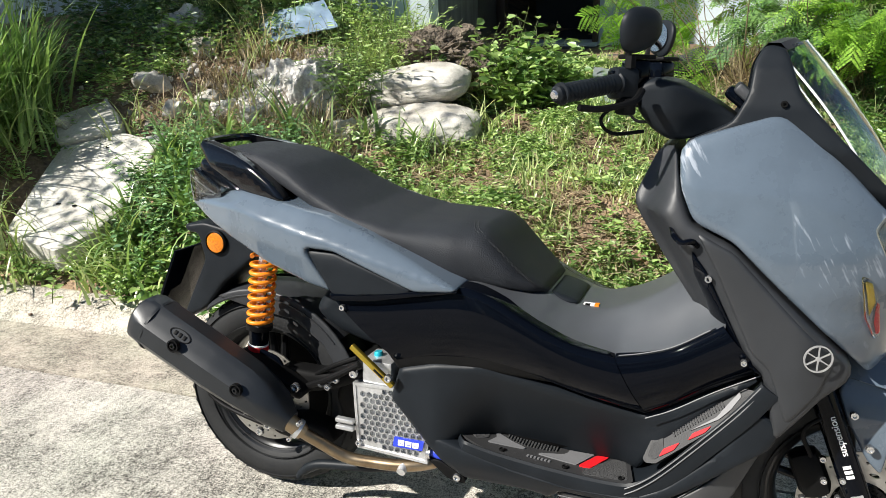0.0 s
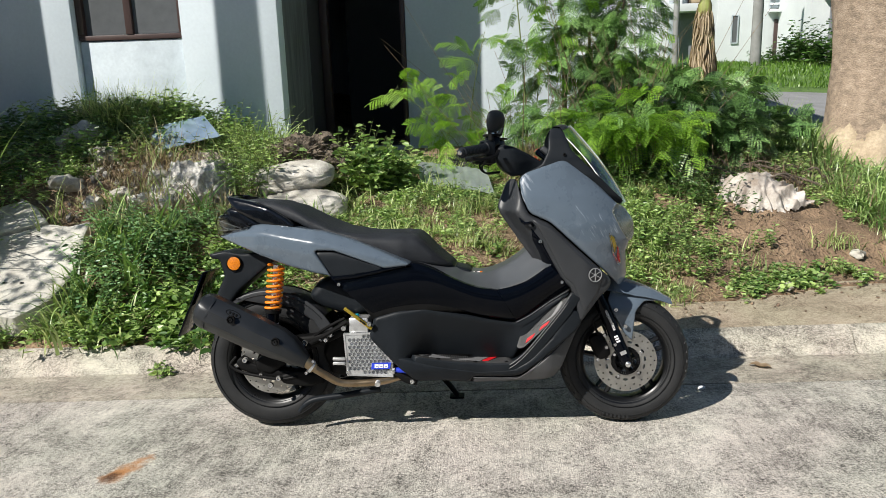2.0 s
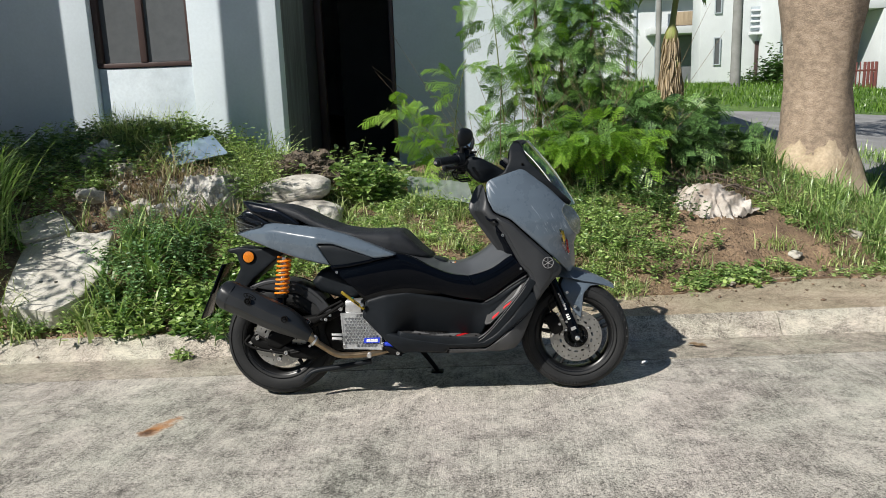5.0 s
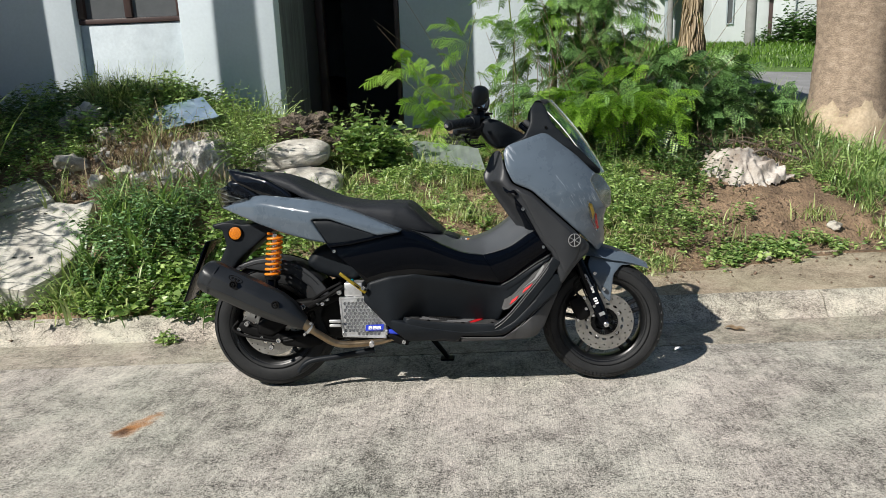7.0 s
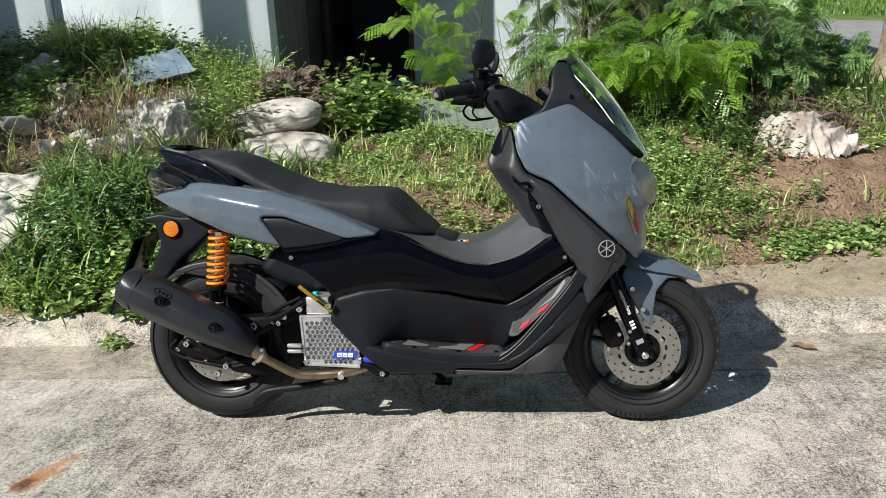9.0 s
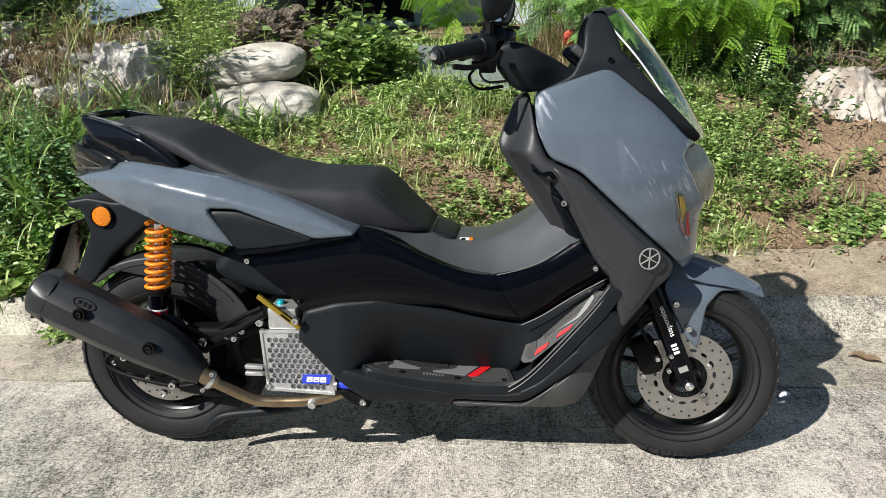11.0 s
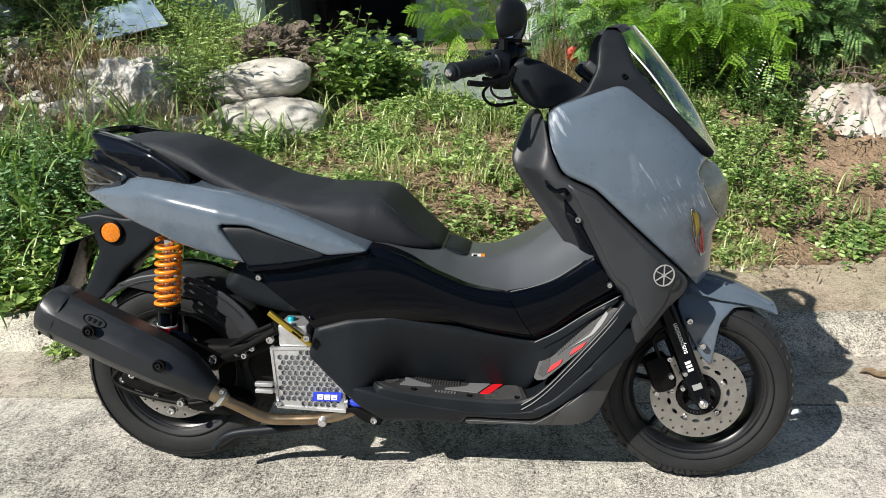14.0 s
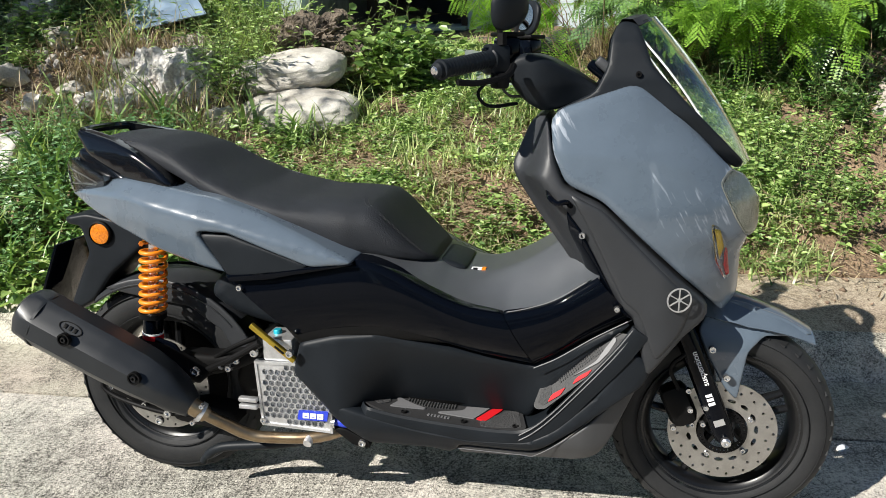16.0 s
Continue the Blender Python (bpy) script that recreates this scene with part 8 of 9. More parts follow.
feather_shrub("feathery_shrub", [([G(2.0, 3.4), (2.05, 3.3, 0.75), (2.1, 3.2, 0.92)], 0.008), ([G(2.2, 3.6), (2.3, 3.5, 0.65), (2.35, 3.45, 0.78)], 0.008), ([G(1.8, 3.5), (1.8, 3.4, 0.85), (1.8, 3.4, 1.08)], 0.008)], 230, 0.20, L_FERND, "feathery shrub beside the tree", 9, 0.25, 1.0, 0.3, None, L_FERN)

# bare twigs inside the shrub and by the wall
SV = []
for k in range(90):
    x, y = R.uniform(0.2, 1.7), R.uniform(2.9, 3.5)
    p = np.array(G(x, y, 0.0))
    d = np.array([R.normal(0, 0.45), R.normal(-0.2, 0.3), 1.0])
    h = R.uniform(0.4, 1.3)
    SV.append((p, p + d * h * 0.5 + R.normal(0, 0.05, 3), p + d * h + R.normal(0, 0.12, 3)))
tagged(stems_mesh("dry_twigs", SV, 0.004, M_TWIG), label="tangle of thin dry twigs in the shrub", category="twigs", kind="stuff")

sp = [(0.35 + 0.65 * a, 2.85 + 0.55 * b) for a, b in R.uniform(0, 1, (60, 2))]
grass("dry_straw", sp, 3200, 0.15, 0.50, 0.007, L_DRY, "pale tangle of dead stalks and leaves beside the shrub", 0.07, 0.6, 1.6, 4)


# leafy weeds
def around(x, y, n, sx, sy):
    return [(x + R.normal(0, sx), y + R.normal(0, sy)) for _ in range(n)]


bush("leafy_weed", around(-0.76, 2.48, 18, 0.13, 0.10), 0.50, 0.095, 5, 10, L_BRIGHT, "bright green leafy weed beside the doorway", 0.62, category="weed", group="leafy weeds")
bush("leafy_weed", around(-0.60, 2.60, 10, 0.10, 0.10), 0.42, 0.09, 5, 9, L_BRIGHT, "bright green leafy weed beside the doorway", 0.62, category="weed", group="leafy weeds")
for x, y, n, sx, h, leaf, stems, per, m, ratio, label in (
        (-1.86, 0.94, 11, 0.08, 0.30, 0.038, 6, 14, L_HERB, 0.55, "small-leaved bushy green weed beside the kerb"),
        (-1.62, 1.05, 11, 0.08, 0.42, 0.036, 6, 15, L_HERB, 0.55, "small-leaved bushy green weed beside the kerb"),
        (-1.92, 1.26, 10, 0.08, 0.32, 0.036, 6, 14, L_HERB, 0.5, "small-leaved bushy green weed before the rubble"),
        (-1.56, 1.38, 9, 0.08, 0.26, 0.036, 6, 13, L_HERB, 0.5, "small-leaved bushy green weed before the rubble"),
        (-1.44, 0.90, 9, 0.09, 0.26, 0.062, 5, 9, L_BRIGHT, 0.85, "broad-leaved creeping weed beside the kerb"),
        (-1.20, 1.02, 9, 0.10, 0.34, 0.060, 5, 9, L_BRIGHT, 0.8, "broad-leaved creeping weed behind the scooter"),
        (-1.28, 1.22, 9, 0.08, 0.36, 0.046, 6, 12, L_BRIGHT, 0.6, "leafy green weed on the bank behind the scooter"),
        (-1.06, 1.24, 12, 0.09, 0.26, 0.050, 6, 10, L_BRIGHT, 0.6, "low leafy green weed on the bank")):
    bush("leafy_weed", around(x, y, n, sx, sx * 0.8), h, leaf, stems, per, m, label, ratio, 0.035, category="weed", group="leafy weeds")
bush("leafy_weed", around(-1.42, 2.00, 14, 0.06, 0.07), 0.62, 0.065, 5, 14, L_BRIGHT, "upright narrow-leaved weed beside the sacks", 0.26, category="weed", group="leafy weeds")
bush("leafy_weed", around(-1.22, 2.46, 16, 0.16, 0.05), 0.34, 0.045, 6, 13, L_BRIGHT, "narrow-leaved weed growing on the clod", 0.3, category="weed", group="leafy weeds")
bush("creeping_vine", [(x, y) for x, y in around(-1.50, 0.80, 14, 0.16, 0.05) if kerb_v(x, y) > 0.48], 0.12, 0.062, 5, 5, L_BRIGHT, "broad-leaved creeping vine spilling over the kerb", 0.85, category="vine", group="leafy weeds")
bush("leafy_weed", around(-1.05, 0.80, 9, 0.10, 0.08), 0.34, 0.075, 4, 8, L_DARK, "broad-leaved green weed behind the scooter", 0.8, category="weed", group="leafy weeds")
bush("leafy_weed", around(-2.55, 2.72, 60, 0.32, 0.13), 0.34, 0.062, 6, 11, L_BRIGHT, "leafy weeds along the house wall", 0.5, category="weed", group="leafy weeds")
bush("leafy_weed", around(-1.85, 2.75, 54, 0.27, 0.12), 0.34, 0.066, 6, 11, L_BRIGHT, "leafy weeds along the house wall", 0.55, category="weed", group="leafy weeds")
bush("leafy_weed", around(-1.45, 2.54, 60, 0.18, 0.10), 0.52, 0.050, 6, 14, L_BRIGHT, "bushy green weed above the sacks", 0.35, category="weed", group="leafy weeds")
bush("leafy_weed", [q for q in around(-2.0, 0.74, 20, 0.22, 0.04) if kerb_v(*q) > 0.45], 0.20, 0.045, 5, 9, L_BRIGHT, "low leafy weeds under the broken slab", 0.55, category="weed", group="leafy weeds")
# the wall's shade is put into the dark leaf colour here
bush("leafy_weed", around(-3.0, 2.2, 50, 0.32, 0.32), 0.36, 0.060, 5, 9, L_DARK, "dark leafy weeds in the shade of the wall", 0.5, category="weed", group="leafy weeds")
bush("leafy_weed", around(-2.55, 2.10, 34, 0.22, 0.18), 0.26, 0.055, 4, 8, L_BRIGHT, "low leafy weeds among the rubble", 0.5, category="weed", group="leafy weeds")
bush("leafy_weed", around(1.25, 1.80, 34, 0.22, 0.16), 0.20, 0.040, 6, 12, L_BRIGHT, "low broad-leaved weeds on the soil bank", 0.5, category="weed", group="leafy weeds")
bush("leafy_weed", around(1.92, 1.55, 16, 0.20, 0.08), 0.10, 0.048, 6, 9, L_BRIGHT, "small broad-leaved weeds on bare soil", 0.7, category="weed", group="leafy weeds")
bush("leafy_weed", around(2.55, 3.0, 16, 0.25, 0.2), 0.30, 0.055, 5, 9, L_BRIGHT, "green weeds at the foot of the tree", 0.5, category="weed", group="leafy weeds")
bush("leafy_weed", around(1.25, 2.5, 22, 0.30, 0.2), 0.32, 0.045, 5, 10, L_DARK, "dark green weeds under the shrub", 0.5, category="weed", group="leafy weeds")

# low growth whose dark leaf colour stands in for shade under the weeds
for x, y, n, sx, sy, label in ((-1.52, 1.0, 34, 0.24, 0.17, "low undergrowth beside the kerb, darkened for shade"), (-2.15, 2.68, 70, 0.50, 0.14, "low undergrowth along the wall, darkened for shade"), (1.35, 2.85, 60, 0.35, 0.18, "low undergrowth beneath the shrub, darkened for shade")):
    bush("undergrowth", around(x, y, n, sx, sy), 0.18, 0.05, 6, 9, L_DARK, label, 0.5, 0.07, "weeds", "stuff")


def bare(x, y):
    """Where the soil shows: round the torn sack, and a worn patch on the slope."""
    if ((x - 1.95) / 0.62) ** 2 + ((y - 1.80) / 0.48) ** 2 < 1 and R.uniform() < 0.74:
        return False
    if ((x - 1.95) / 0.42) ** 2 + ((y - 2.15) / 0.45) ** 2 < 1 or ((x - 0.34) / 0.11) ** 2 + ((y - 1.55) / 0.30) ** 2 < R.uniform(0.4, 1.3):
        return False
    if -1.4 < x < -0.75 and 1.86 < y < 2.35 or (-2.4 < x < -1.35 and 1.45 < y < 2.4 and R.uniform() < 0.93) or (-2.75 < x < -2.02 and 0.5 < y < 1.55):
        return False
    return y < 4.25


# low cover over the bank
sp = scatter(820, -1.05, 1.15, 0.85, 3.4, bare, 0.52, 2.2, 4.0)
bush("ground_cover", sp, 0.11, 0.041, 6, 10, L_BRIGHT, "low leafy green ground cover", 0.42, 0.05, "weeds", "stuff")
sp = around(-0.62, 1.72, 26, 0.17, 0.10) + around(0.2, 1.5, 16, 0.15, 0.12)
bush("ground_cover", sp, 0.10, 0.038, 6, 10, L_BRIGHT, "low leafy green ground cover below the sacks", 0.45, 0.05, "weeds", "stuff")
sp = scatter(460, 0.7, 3.4, 1.2, 3.6, bare, 0.5, 2.6, 9.0)
bush("ground_cover", sp, 0.09, 0.036, 6, 11, L_BRIGHT, "low leafy green ground cover", 0.45, 0.05, "weeds", "stuff")
sp = scatter(330, -3.3, -1.0, 0.55, 2.9, bare, 0.4, 2.6, 2.0)
bush("ground_cover", sp, 0.14, 0.036, 5, 11, L_BRIGHT, "low leafy ground cover among rubble", 0.5, 0.05, "weeds", "stuff")
sp = scatter(260, -0.9, 1.2, 0.9, 3.6, bare, 0.55, 2.0, 14.0)
grass("short_grass", sp, 15000, 0.05, 0.14, 0.0075, L_GRASS, "short green grass on the bank", 0.05, 0.95)
sp = scatter(190, 0.9, 3.6, 1.3, 3.8, bare, 0.5, 2.4, 19.0)
grass("short_grass", sp, 9000, 0.05, 0.14, 0.0075, L_GRASS, "short green grass on the bank", 0.05, 0.6)
sp = scatter(22, 2.55, 3.7, 1.95, 3.3, None, 0.0)
grass("long_grass", sp, 1700, 0.14, 0.36, 0.011, L_LONG, "long arching grass beside the tree", 0.07, 0.6, 2.3, 6)
sp = scatter(90, 3.0, 6.5, 2.3, 6.0, None, 0.0)
grass("long_grass", sp, 2600, 0.08, 0.22, 0.010, L_LONG, "long grass on the corner", 0.10, 0.6, 2.0, 5)
for x, y, n, h in ((3.00, 3.42, 150, 0.38), (3.20, 3.18, 190, 0.46), (3.46, 3.10, 190, 0.44), (3.74, 3.22, 170, 0.40), (3.95, 3.0, 120, 0.34), (3.32, 5.5, 150, 0.75), (3.62, 5.9, 150, 0.80), (2.95, 4.9, 110, 0.60)):
    grass("grass_tuft", around(x, y, 7, 0.08, 0.06), n, h * 0.6, h, 0.014, L_LONG, "big clump of arching green grass by the tree", 0.07, 0.5, 1.9, 7, category="grass tuft")
sp = scatter(46, 1.8, 2.9, 3.3, 4.6, None, 0.0)
grass("long_grass", sp, 2200, 0.25, 0.55, 0.012, L_LONG, "long arching grass behind the mound", 0.08, 0.5, 1.4)
sp = scatter(60, -2.9, -1.2, 2.4, 2.9, None, 0.0)
grass("long_grass", sp, 1500, 0.12, 0.32, 0.009, L_LONG, "tufts of grass along the house wall", 0.07, 0.45, 1.1)
sp = around(-2.50, 2.56, 14, 0.14, 0.07)
grass("grass_tuft", sp, 2600, 0.25, 0.50, 0.007, L_GRASS, "bushy yellow-green grass clump by the wall", 0.06, 0.55, 1.2, category="grass tuft")
sp = around(-1.52, 2.80, 5, 0.08, 0.05)
grass("grass_tuft", sp, 70, 0.40, 0.75, 0.018, L_LONG, "dark upright grass blades against the wall", 0.04, 0.3, 0.9, 6, category="grass tuft")
sp = around(-1.30, 2.44, 10, 0.13, 0.05)
grass("grass_tuft", sp, 1500, 0.16, 0.40, 0.007, L_GRASS, "green grass hanging over the clod of roots", 0.05, 0.8, 2.2, 6, 0.10, category="grass tuft")
sp = around(-1.10, 2.36, 9, 0.10, 0.03)
grass("dry_straw", sp, 700, 0.10, 0.26, 0.004, L_DRY, "dry root fibres hanging from the clod", 0.05, 0.9, 2.2, 5, 0.12)
sp = around(-1.42, 2.48, 16, 0.17, 0.08)
grass("grass_tuft", sp, 2600, 0.18, 0.46, 0.008, L_GRASS, "bright green grass tuft above the sacks", 0.06, 0.5, 1.3, category="grass tuft")
def tufts(rows):
    for x, y, n, h, w in rows:
        c = around(x, y, 6, 0.05, 0.05)
        grass("grass_tuft", c, n, h * 0.5, h, w, L_LONG if h > 0.7 else L_GRASS, "tall arching grass beside the broken slab" if h > 0.7 else "loose tuft of long green grass", 0.05, 0.34 if h > 0.7 else 0.5, 1.0 if h > 0.7 else 1.5, 6, category="grass tuft")


# beside the slab and the tail
tufts(((-2.98, 0.98, 300, 0.95, 0.018), (-3.12, 1.20, 300, 1.05, 0.018), (-3.00, 1.45, 240, 0.9, 0.018), (-3.10, 0.84, 200, 0.95, 0.018), (-2.88, 0.82, 70, 0.6, 0.016), (-2.88, 1.25, 90, 0.75, 0.016), (-2.00, 0.94, 60, 0.52, 0.016), (-1.96, 0.82, 60, 0.46, 0.016), (-2.02, 1.15, 26, 0.42, 0.012), (-2.10, 0.78, 60, 0.34, 0.012), (-2.64, 0.78, 34, 0.66, 0.010), (-2.80, 0.92, 34, 0.68, 0.010), (-2.46, 0.74, 20, 0.55, 0.010), (-2.92, 1.12, 30, 0.66, 0.010), (-2.35, 0.72, 50, 0.24, 0.010), (-1.76, 0.84, 40, 0.42, 0.014), (-1.85, 1.25, 40, 0.46, 0.012)))
# over the bank
tufts(((-0.98, 1.72, 60, 0.30, 0.009), (-0.72, 2.0, 70, 0.34, 0.009), (-1.42, 1.62, 60, 0.36, 0.010), (-1.85, 1.72, 40, 0.55, 0.009), (-1.35, 2.75, 26, 0.70, 0.016), (-2.0, 2.15, 30, 0.5, 0.008), (-2.42, 1.42, 50, 0.4, 0.010), (-0.35, 1.45, 60, 0.26, 0.007), (0.05, 2.1, 90, 0.28, 0.006), (-0.25, 2.35, 80, 0.30, 0.006), (0.45, 2.2, 90, 0.26, 0.006), (0.75, 1.35, 60, 0.18, 0.007), (1.15, 1.32, 60, 0.16, 0.007), (2.3, 1.95, 70, 0.20, 0.007), (1.62, 1.72, 50, 0.16, 0.007)))
for x, y, n, h in ((-0.98, 1.70, 16, 0.42), (-1.20, 1.78, 12, 0.40), (-1.95, 0.95, 44, 0.55), (-1.84, 0.80, 22, 0.45), (-1.72, 1.00, 42, 0.50), (-1.58, 1.22, 36, 0.50), (-1.90, 1.18, 36, 0.52), (-2.05, 1.62, 18, 0.45), (-1.55, 1.55, 14, 0.5)):
    grass("grass_tuft", around(x, y, 3, 0.03, 0.03), n, h * 0.7, h, 0.020, L_LONG, "few broad arching grass blades", 0.03, 0.45, 1.7, 7, category="grass tuft")
# dry straw, litter of stalks
sp = scatter(110, -2.35, -1.3, 1.5, 2.4, None, 0.0)
grass("dry_straw", sp, 3600, 0.08, 0.30, 0.005, L_DRY, "dry tangled straw and stalks among rubble", 0.06, 0.9, 1.6)
sp = scatter(260, -1.0, 3.4, 0.85, 3.4, None, 0.0)
grass("dry_straw", sp, 6000, 0.03, 0.12, 0.0040, L_DRY, "scattered dry straw on the soil", 0.14, 1.3, 0.5, 2, 0.012)
sp = scatter(300, -0.95, 1.15, 0.95, 3.0, None, 0.0)
grass("dry_straw", sp, 13000, 0.03, 0.11, 0.0055, L_DRY, "withered grass lying between the weeds", 0.08, 1.5, 0.7, 3, 0.008)
sp = around(-2.60, 2.62, 10, 0.15, 0.08)
grass("dry_straw", sp, 900, 0.15, 0.38, 0.005, L_DRY, "dry grass clump by the wall", 0.07, 0.5, 1.2)
sp = scatter(40, 1.5, 2.7, 2.5, 3.3, None, 0.0)
grass("dry_straw", sp, 1300, 0.10, 0.35, 0.005, M_TWIG, "dead roots and stalks behind the torn sack", 0.07, 1.1, 1.0)

# pebbles and crumbs along the kerb
P, K = [], 0
vs, fs = [], []
for k in range(900):
    x = R.uniform(-2.6, 3.2)
    v = abs(R.normal(0, 0.22)) if k < 600 else R.uniform(0.0, 1.2)
    v = soil_edge(x) + 0.08 - v if k < 450 else soil_edge(x) + v
    if v < 0.42 and R.uniform() < 0.9:
        continue
    y = kerb_y(x) + v
    s = 0.004 + 0.011 * R.uniform() ** 3
    z = top_z(x, y) + s * 0.3
    q = R.normal(0, 0.25, (6, 3)) * s
    base = np.array([(1, 0, 0), (0, 1, 0), (-1, 0, 0), (0, -1, 0), (0, 0, 0.7), (0, 0, -0.7)]) * s + q + np.array([x, y, z])
    n = len(vs)
    vs += list(base)
    fs += [(n + a, n + b, n + c) for a, b, c in ((0, 1, 4), (1, 2, 4), (2, 3, 4), (3, 0, 4), (1, 0, 5), (2, 1, 5), (3, 2, 5), (0, 3, 5))]
for k in range(2600):
    x, y = R.normal(1.95, 0.42), R.normal(1.75, 0.36)
    if k % 3 == 0:
        x, y = R.uniform(-0.6, 1.4), R.uniform(0.95, 2.2)
    if kerb_v(x, y) < soil_edge(x):
        continue
    sz = 0.003 + 0.009 * R.uniform() ** 3
    base = np.array([(1, 0, 0), (0, 1, 0), (-1, 0, 0), (0, -1, 0), (0, 0, 0.7), (0, 0, -0.7)]) * sz + R.normal(0, 0.25, (6, 3)) * sz + np.array([x, y, ground_z(x, y) + sz * 0.3])
    n = len(vs)
    vs += list(base)
    fs += [(n + a, n + b, n + c) for a, b, c in ((0, 1, 4), (1, 2, 4), (2, 3, 4), (3, 0, 4), (1, 0, 5), (2, 1, 5), (3, 2, 5), (0, 3, 5))]
M_CRUMB = mat("soil_crumb", (0.30, 0.22, 0.15), 0.95, spread=(0.10, 0.06, 0.045), scale=30, fine=80, bump=0.3, island=0.4)
tagged(fast("soil_crumbs", np.array(vs), np.array(fs), M_CRUMB), label="crumbs of soil and pebbles along the kerb", category="pebbles", kind="stuff")

# small weed growing out of the gutter
bush("gutter_weed", around(-1.42, 0.56, 5, 0.05, 0.03), 0.08, 0.036, 3, 4, L_BRIGHT, "small weed growing in the gutter", 0.7, 0.02)

# banana plant with a skirt of dead leaves, shrub and grass across the street
ban = empty("banana_plant", label="banana plant with hanging dry brown leaves", category="plant")
bx, by = 2.34, 5.5
bz = ground_z(bx, by)
part("stem", tube(bmesh.new(), curve_pts([(bx, by, bz), (bx + 0.02, by, bz + 1.0), (bx + 0.0, by, 1.9), (bx + 0.05, by, 2.35)], 5), [0.09] * 6 + [0.07] * 5 + [0.032] * 5, 14), mat("banana_stem", (0.30, 0.36, 0.10), 0.6, spread=(0.20, 0.16, 0.06), scale=6, stretch=(4, 4, 0.6)), ban)
n = 560
a = R.uniform(0, 6.283, n)
zz = R.uniform(1.35, 1.93, n)
rad = 0.045 + 0.055 * np.clip((1.95 - zz) / 0.5, 0, 1)
P = np.stack([bx + np.cos(a) * rad, by + np.sin(a) * rad, zz], 1)
V, F = leaves(P, np.stack([np.cos(a) * 0.2 + R.normal(0, 0.12, n), np.sin(a) * 0.2 + R.normal(0, 0.12, n), -np.ones(n)], 1), np.stack([np.cos(a), np.sin(a), R.normal(0, 0.5, n)], 1), R.uniform(0.14, 0.28, n), R.uniform(0.014, 0.04, n), 0.15)
fast("dry_leaves", V, F, L_DRY, ban, "hanging dry brown leaves")
for a, h, l in ((0.3, 2.42, 0.35), (2.4, 2.46, 0.5), (4.2, 2.5, 0.45), (5.6, 2.40, 0.3)):
    bm = bmesh.new()
    rows = []
    for k in range(9):
        f = k / 8
        c = Vector((bx + 0.06 + math.cos(a) * l * f, by + math.sin(a) * l * f, h + 0.5 * f - 0.75 * f * f))
        s = Vector((-math.sin(a), math.cos(a), 0)) * 0.10 * math.sin(math.pi * min(1, 0.12 + 0.88 * f)) ** 0.7
        rows.append([bm.verts.new(c - s), bm.verts.new(c + Vector((0, 0, -0.015))), bm.verts.new(c + s)])
    for r0, r1 in zip(rows, rows[1:]):
        for k in range(2):
            bm.faces.new((r0[k], r0[k + 1], r1[k + 1], r1[k]))
    part("leaf", bm, L_BRIGHT, ban, "broad green leaf")


def far_spots(n, x0, x1, y0, y1):
    return [(R.uniform(x0, x1), R.uniform(y0, y1)) for _ in range(n)]


grass("far_field", far_spots(900, 2.0, 22, 13.2, 27), 26000, 0.10, 0.26, 0.03, L_FAR, "long green grass across the side street", 0.25, 0.4, 1.0, 3)
grass("far_field", far_spots(300, 0.5, 8, 26, 40), 8000, 0.3, 0.7, 0.05, L_FAR, "green grass before the far houses", 0.5, 0.4, 1.0, 2)
grass("far_field", far_spots(160, 1.6, 5.5, 5.2, 7.6), 4500, 0.10, 0.28, 0.014, L_LONG, "grass verge beside the side street", 0.15, 0.4, 1.0, 3)
bush("round_shrub", [(9.6 + R.normal(0, 0.35), 21.5 + R.normal(0, 0.3)) for _ in range(26)], 1.5, 0.22, 5, 12, L_DARK, "dark green rounded shrub before the far house", 0.5, 0.15, "shrub")
bush("round_shrub", [(8.9 + R.normal(0, 0.3), 21.8 + R.normal(0, 0.3)) for _ in range(10)], 0.7, 0.16, 5, 10, L_DARK, "low green shrub in the far grass", 0.5, 0.15, "shrub")

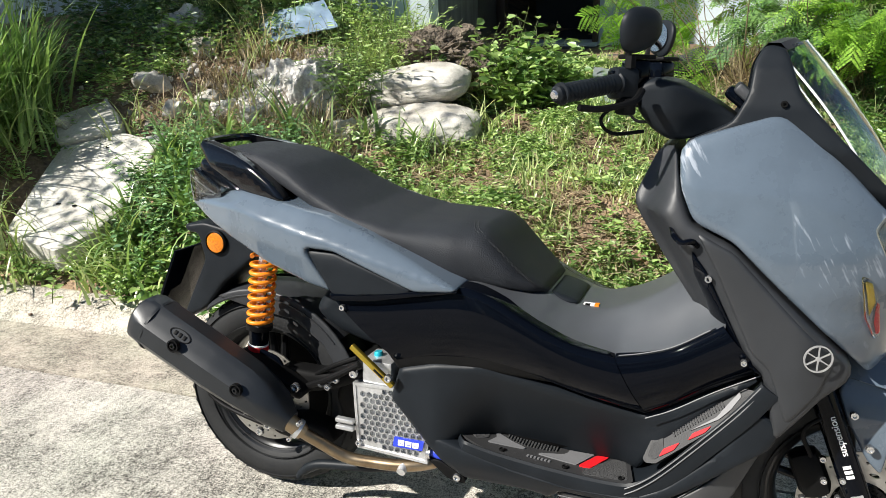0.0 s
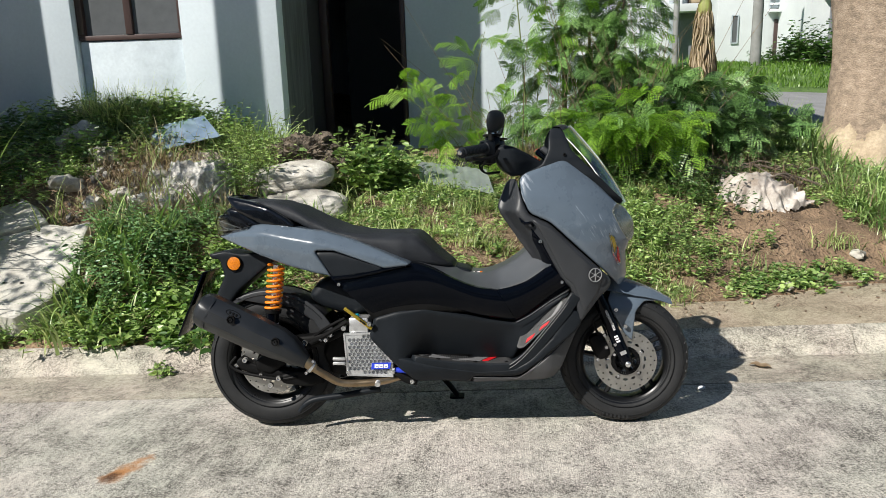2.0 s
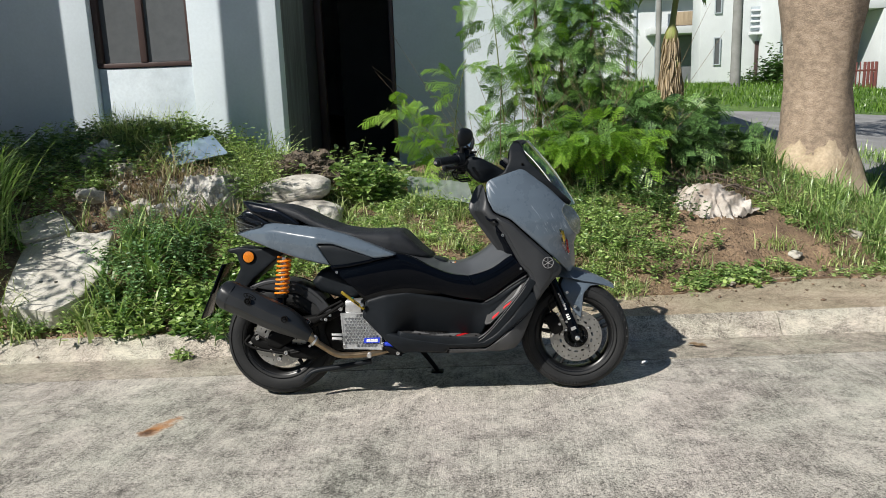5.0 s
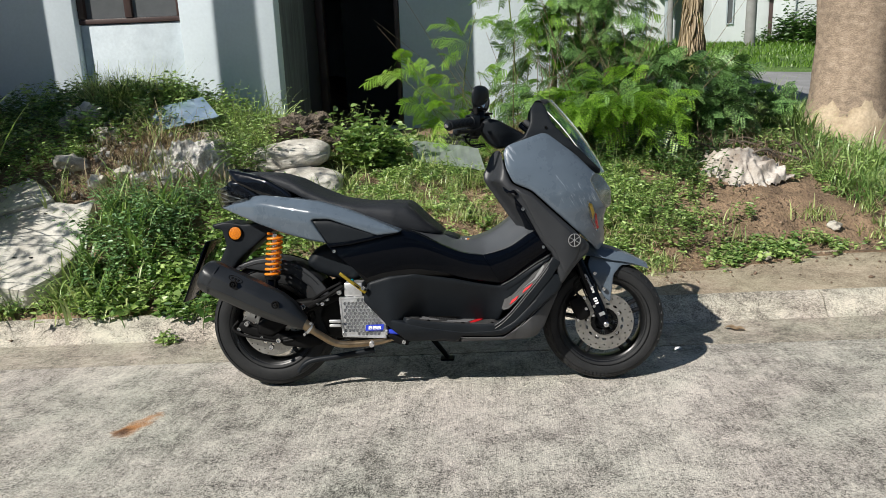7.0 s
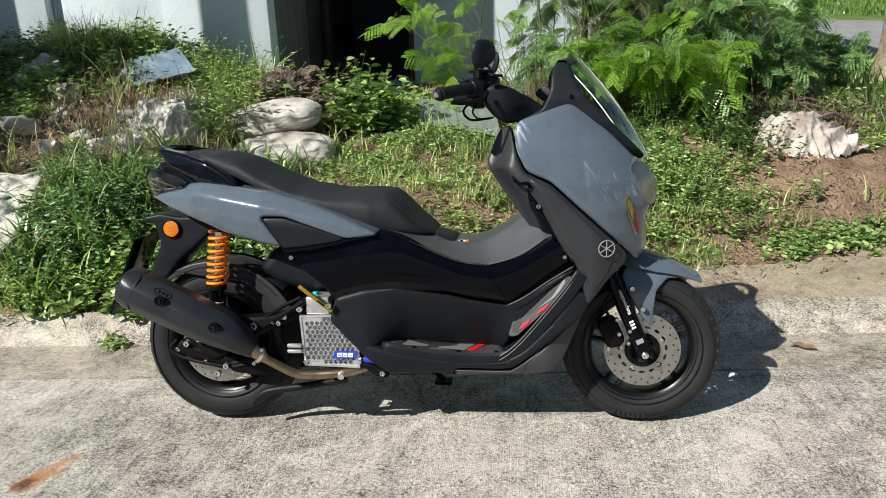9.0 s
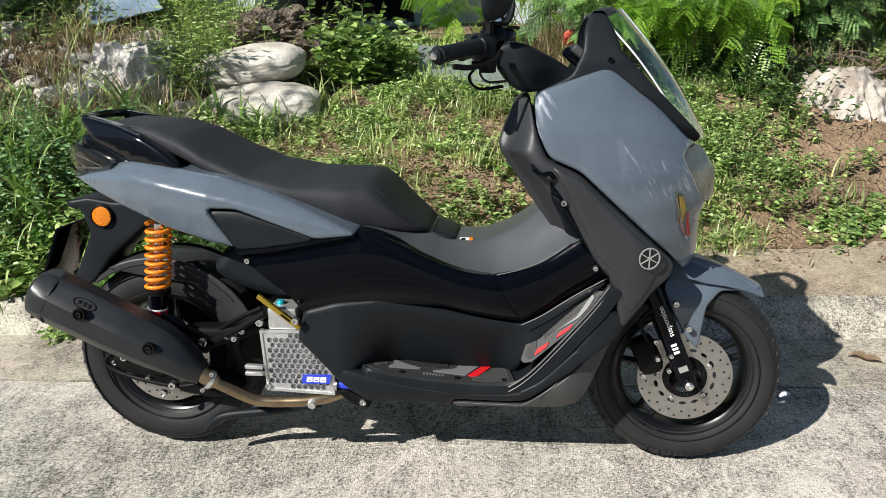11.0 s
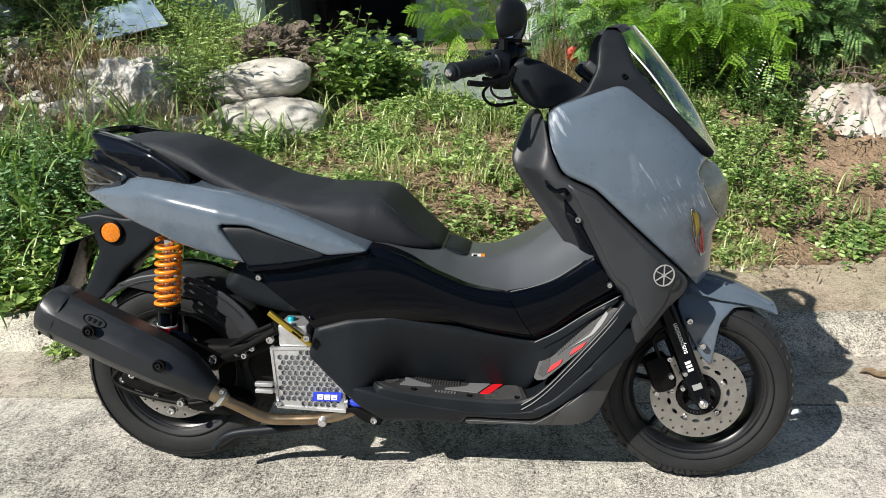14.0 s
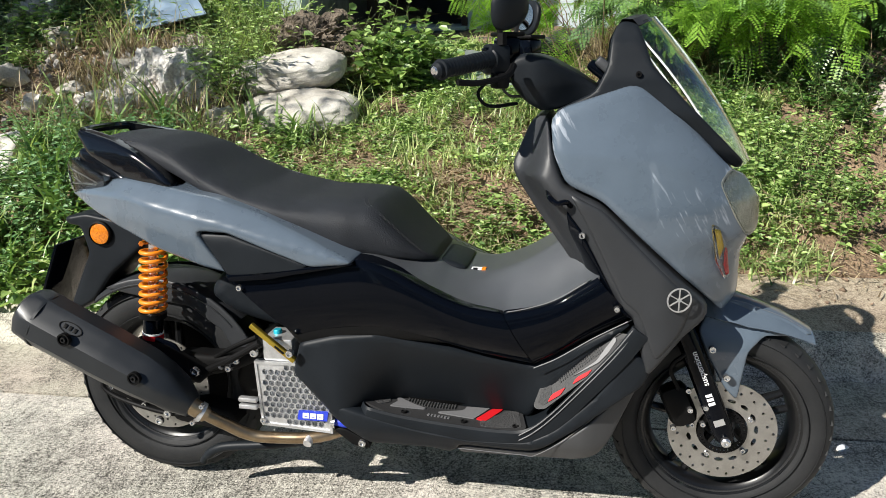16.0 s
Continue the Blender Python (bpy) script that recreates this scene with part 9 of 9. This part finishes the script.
# crown of the big tree, high above
n = 5200
c = np.array([(4.6, 4.9, 6.6), (1.9, 5.0, 6.8), (3.4, 6.1, 6.7), (3.5, 3.0, 7.0), (4.2, 5.6, 7.6), (3.2, 4.4, 7.4), (5.2, 6.4, 6.9), (5.6, 5.2, 7.3)])
i = R.randint(0, len(c), n)
d = unit(R.normal(0, 1, (n, 3)))
P = c[i] + d * (R.uniform(0.2, 1.0, n) ** 0.5 * 1.05)[:, None] * np.array([1, 1, 0.65])
V, F = leaves(P, R.normal(0, 1, (n, 3)), R.normal(0, 0.4, (n, 3)) + np.array([0, 0, 1]), R.uniform(0.12, 0.22, n), R.uniform(0.06, 0.10, n))
fast("crown", V, F, L_DARK, tree, "green leafy crown")

# unseen leafy tree beyond the left edge, added to shade the bank there
shade = empty("shade_tree", label="small unseen leafy tree added to shade the bank", category="tree")
part("trunk", tube(bmesh.new(), curve_pts([G(-4.55, 1.1), (-4.52, 1.1, 1.0), (-4.45, 1.15, 1.8), (-4.4, 1.15, 2.5)], 6), list(np.linspace(0.07, 0.03, 19)), 10), M_BARK, shade)
n = 4200
d = unit(R.normal(0, 1, (n, 3)))
P = np.array([-4.35, 1.15, 2.45]) + d * (R.uniform(0.1, 1.0, n) ** 0.45)[:, None] * np.array([0.80, 0.55, 0.75])
V, F = leaves(P, R.normal(0, 1, (n, 3)), R.normal(0, 0.4, (n, 3)) + np.array([0, 0, 1]), R.uniform(0.10, 0.18, n), R.uniform(0.05, 0.09, n))
fast("crown", V, F, L_DARK, shade, "green leafy crown")
# extra sparse crowns, set towards the sun to dapple the sacks and slab
for c, r, n in (((-3.95, -0.25, 3.25), (0.95, 0.50, 0.40), 560), ((-4.35, -0.65, 2.65), (0.45, 0.50, 0.30), 240)):
    part("limb", tube(bmesh.new(), curve_pts([(-4.42, 1.15, 2.2), (-4.4, 0.5, 2.6), c], 6), list(np.linspace(0.035, 0.010, 13)), 8), M_BARK, shade)
    d = unit(R.normal(0, 1, (n, 3)))
    P = np.array(c) + d * (R.uniform(0.1, 1.0, n) ** 0.45)[:, None] * np.array(r)
    V, F = leaves(P, R.normal(0, 1, (n, 3)), R.normal(0, 0.4, (n, 3)) + np.array([0, 0, 1]), R.uniform(0.05, 0.11, n), R.uniform(0.02, 0.045, n))
    fast("crown", V, F, L_DARK, shade, "green leafy crown")
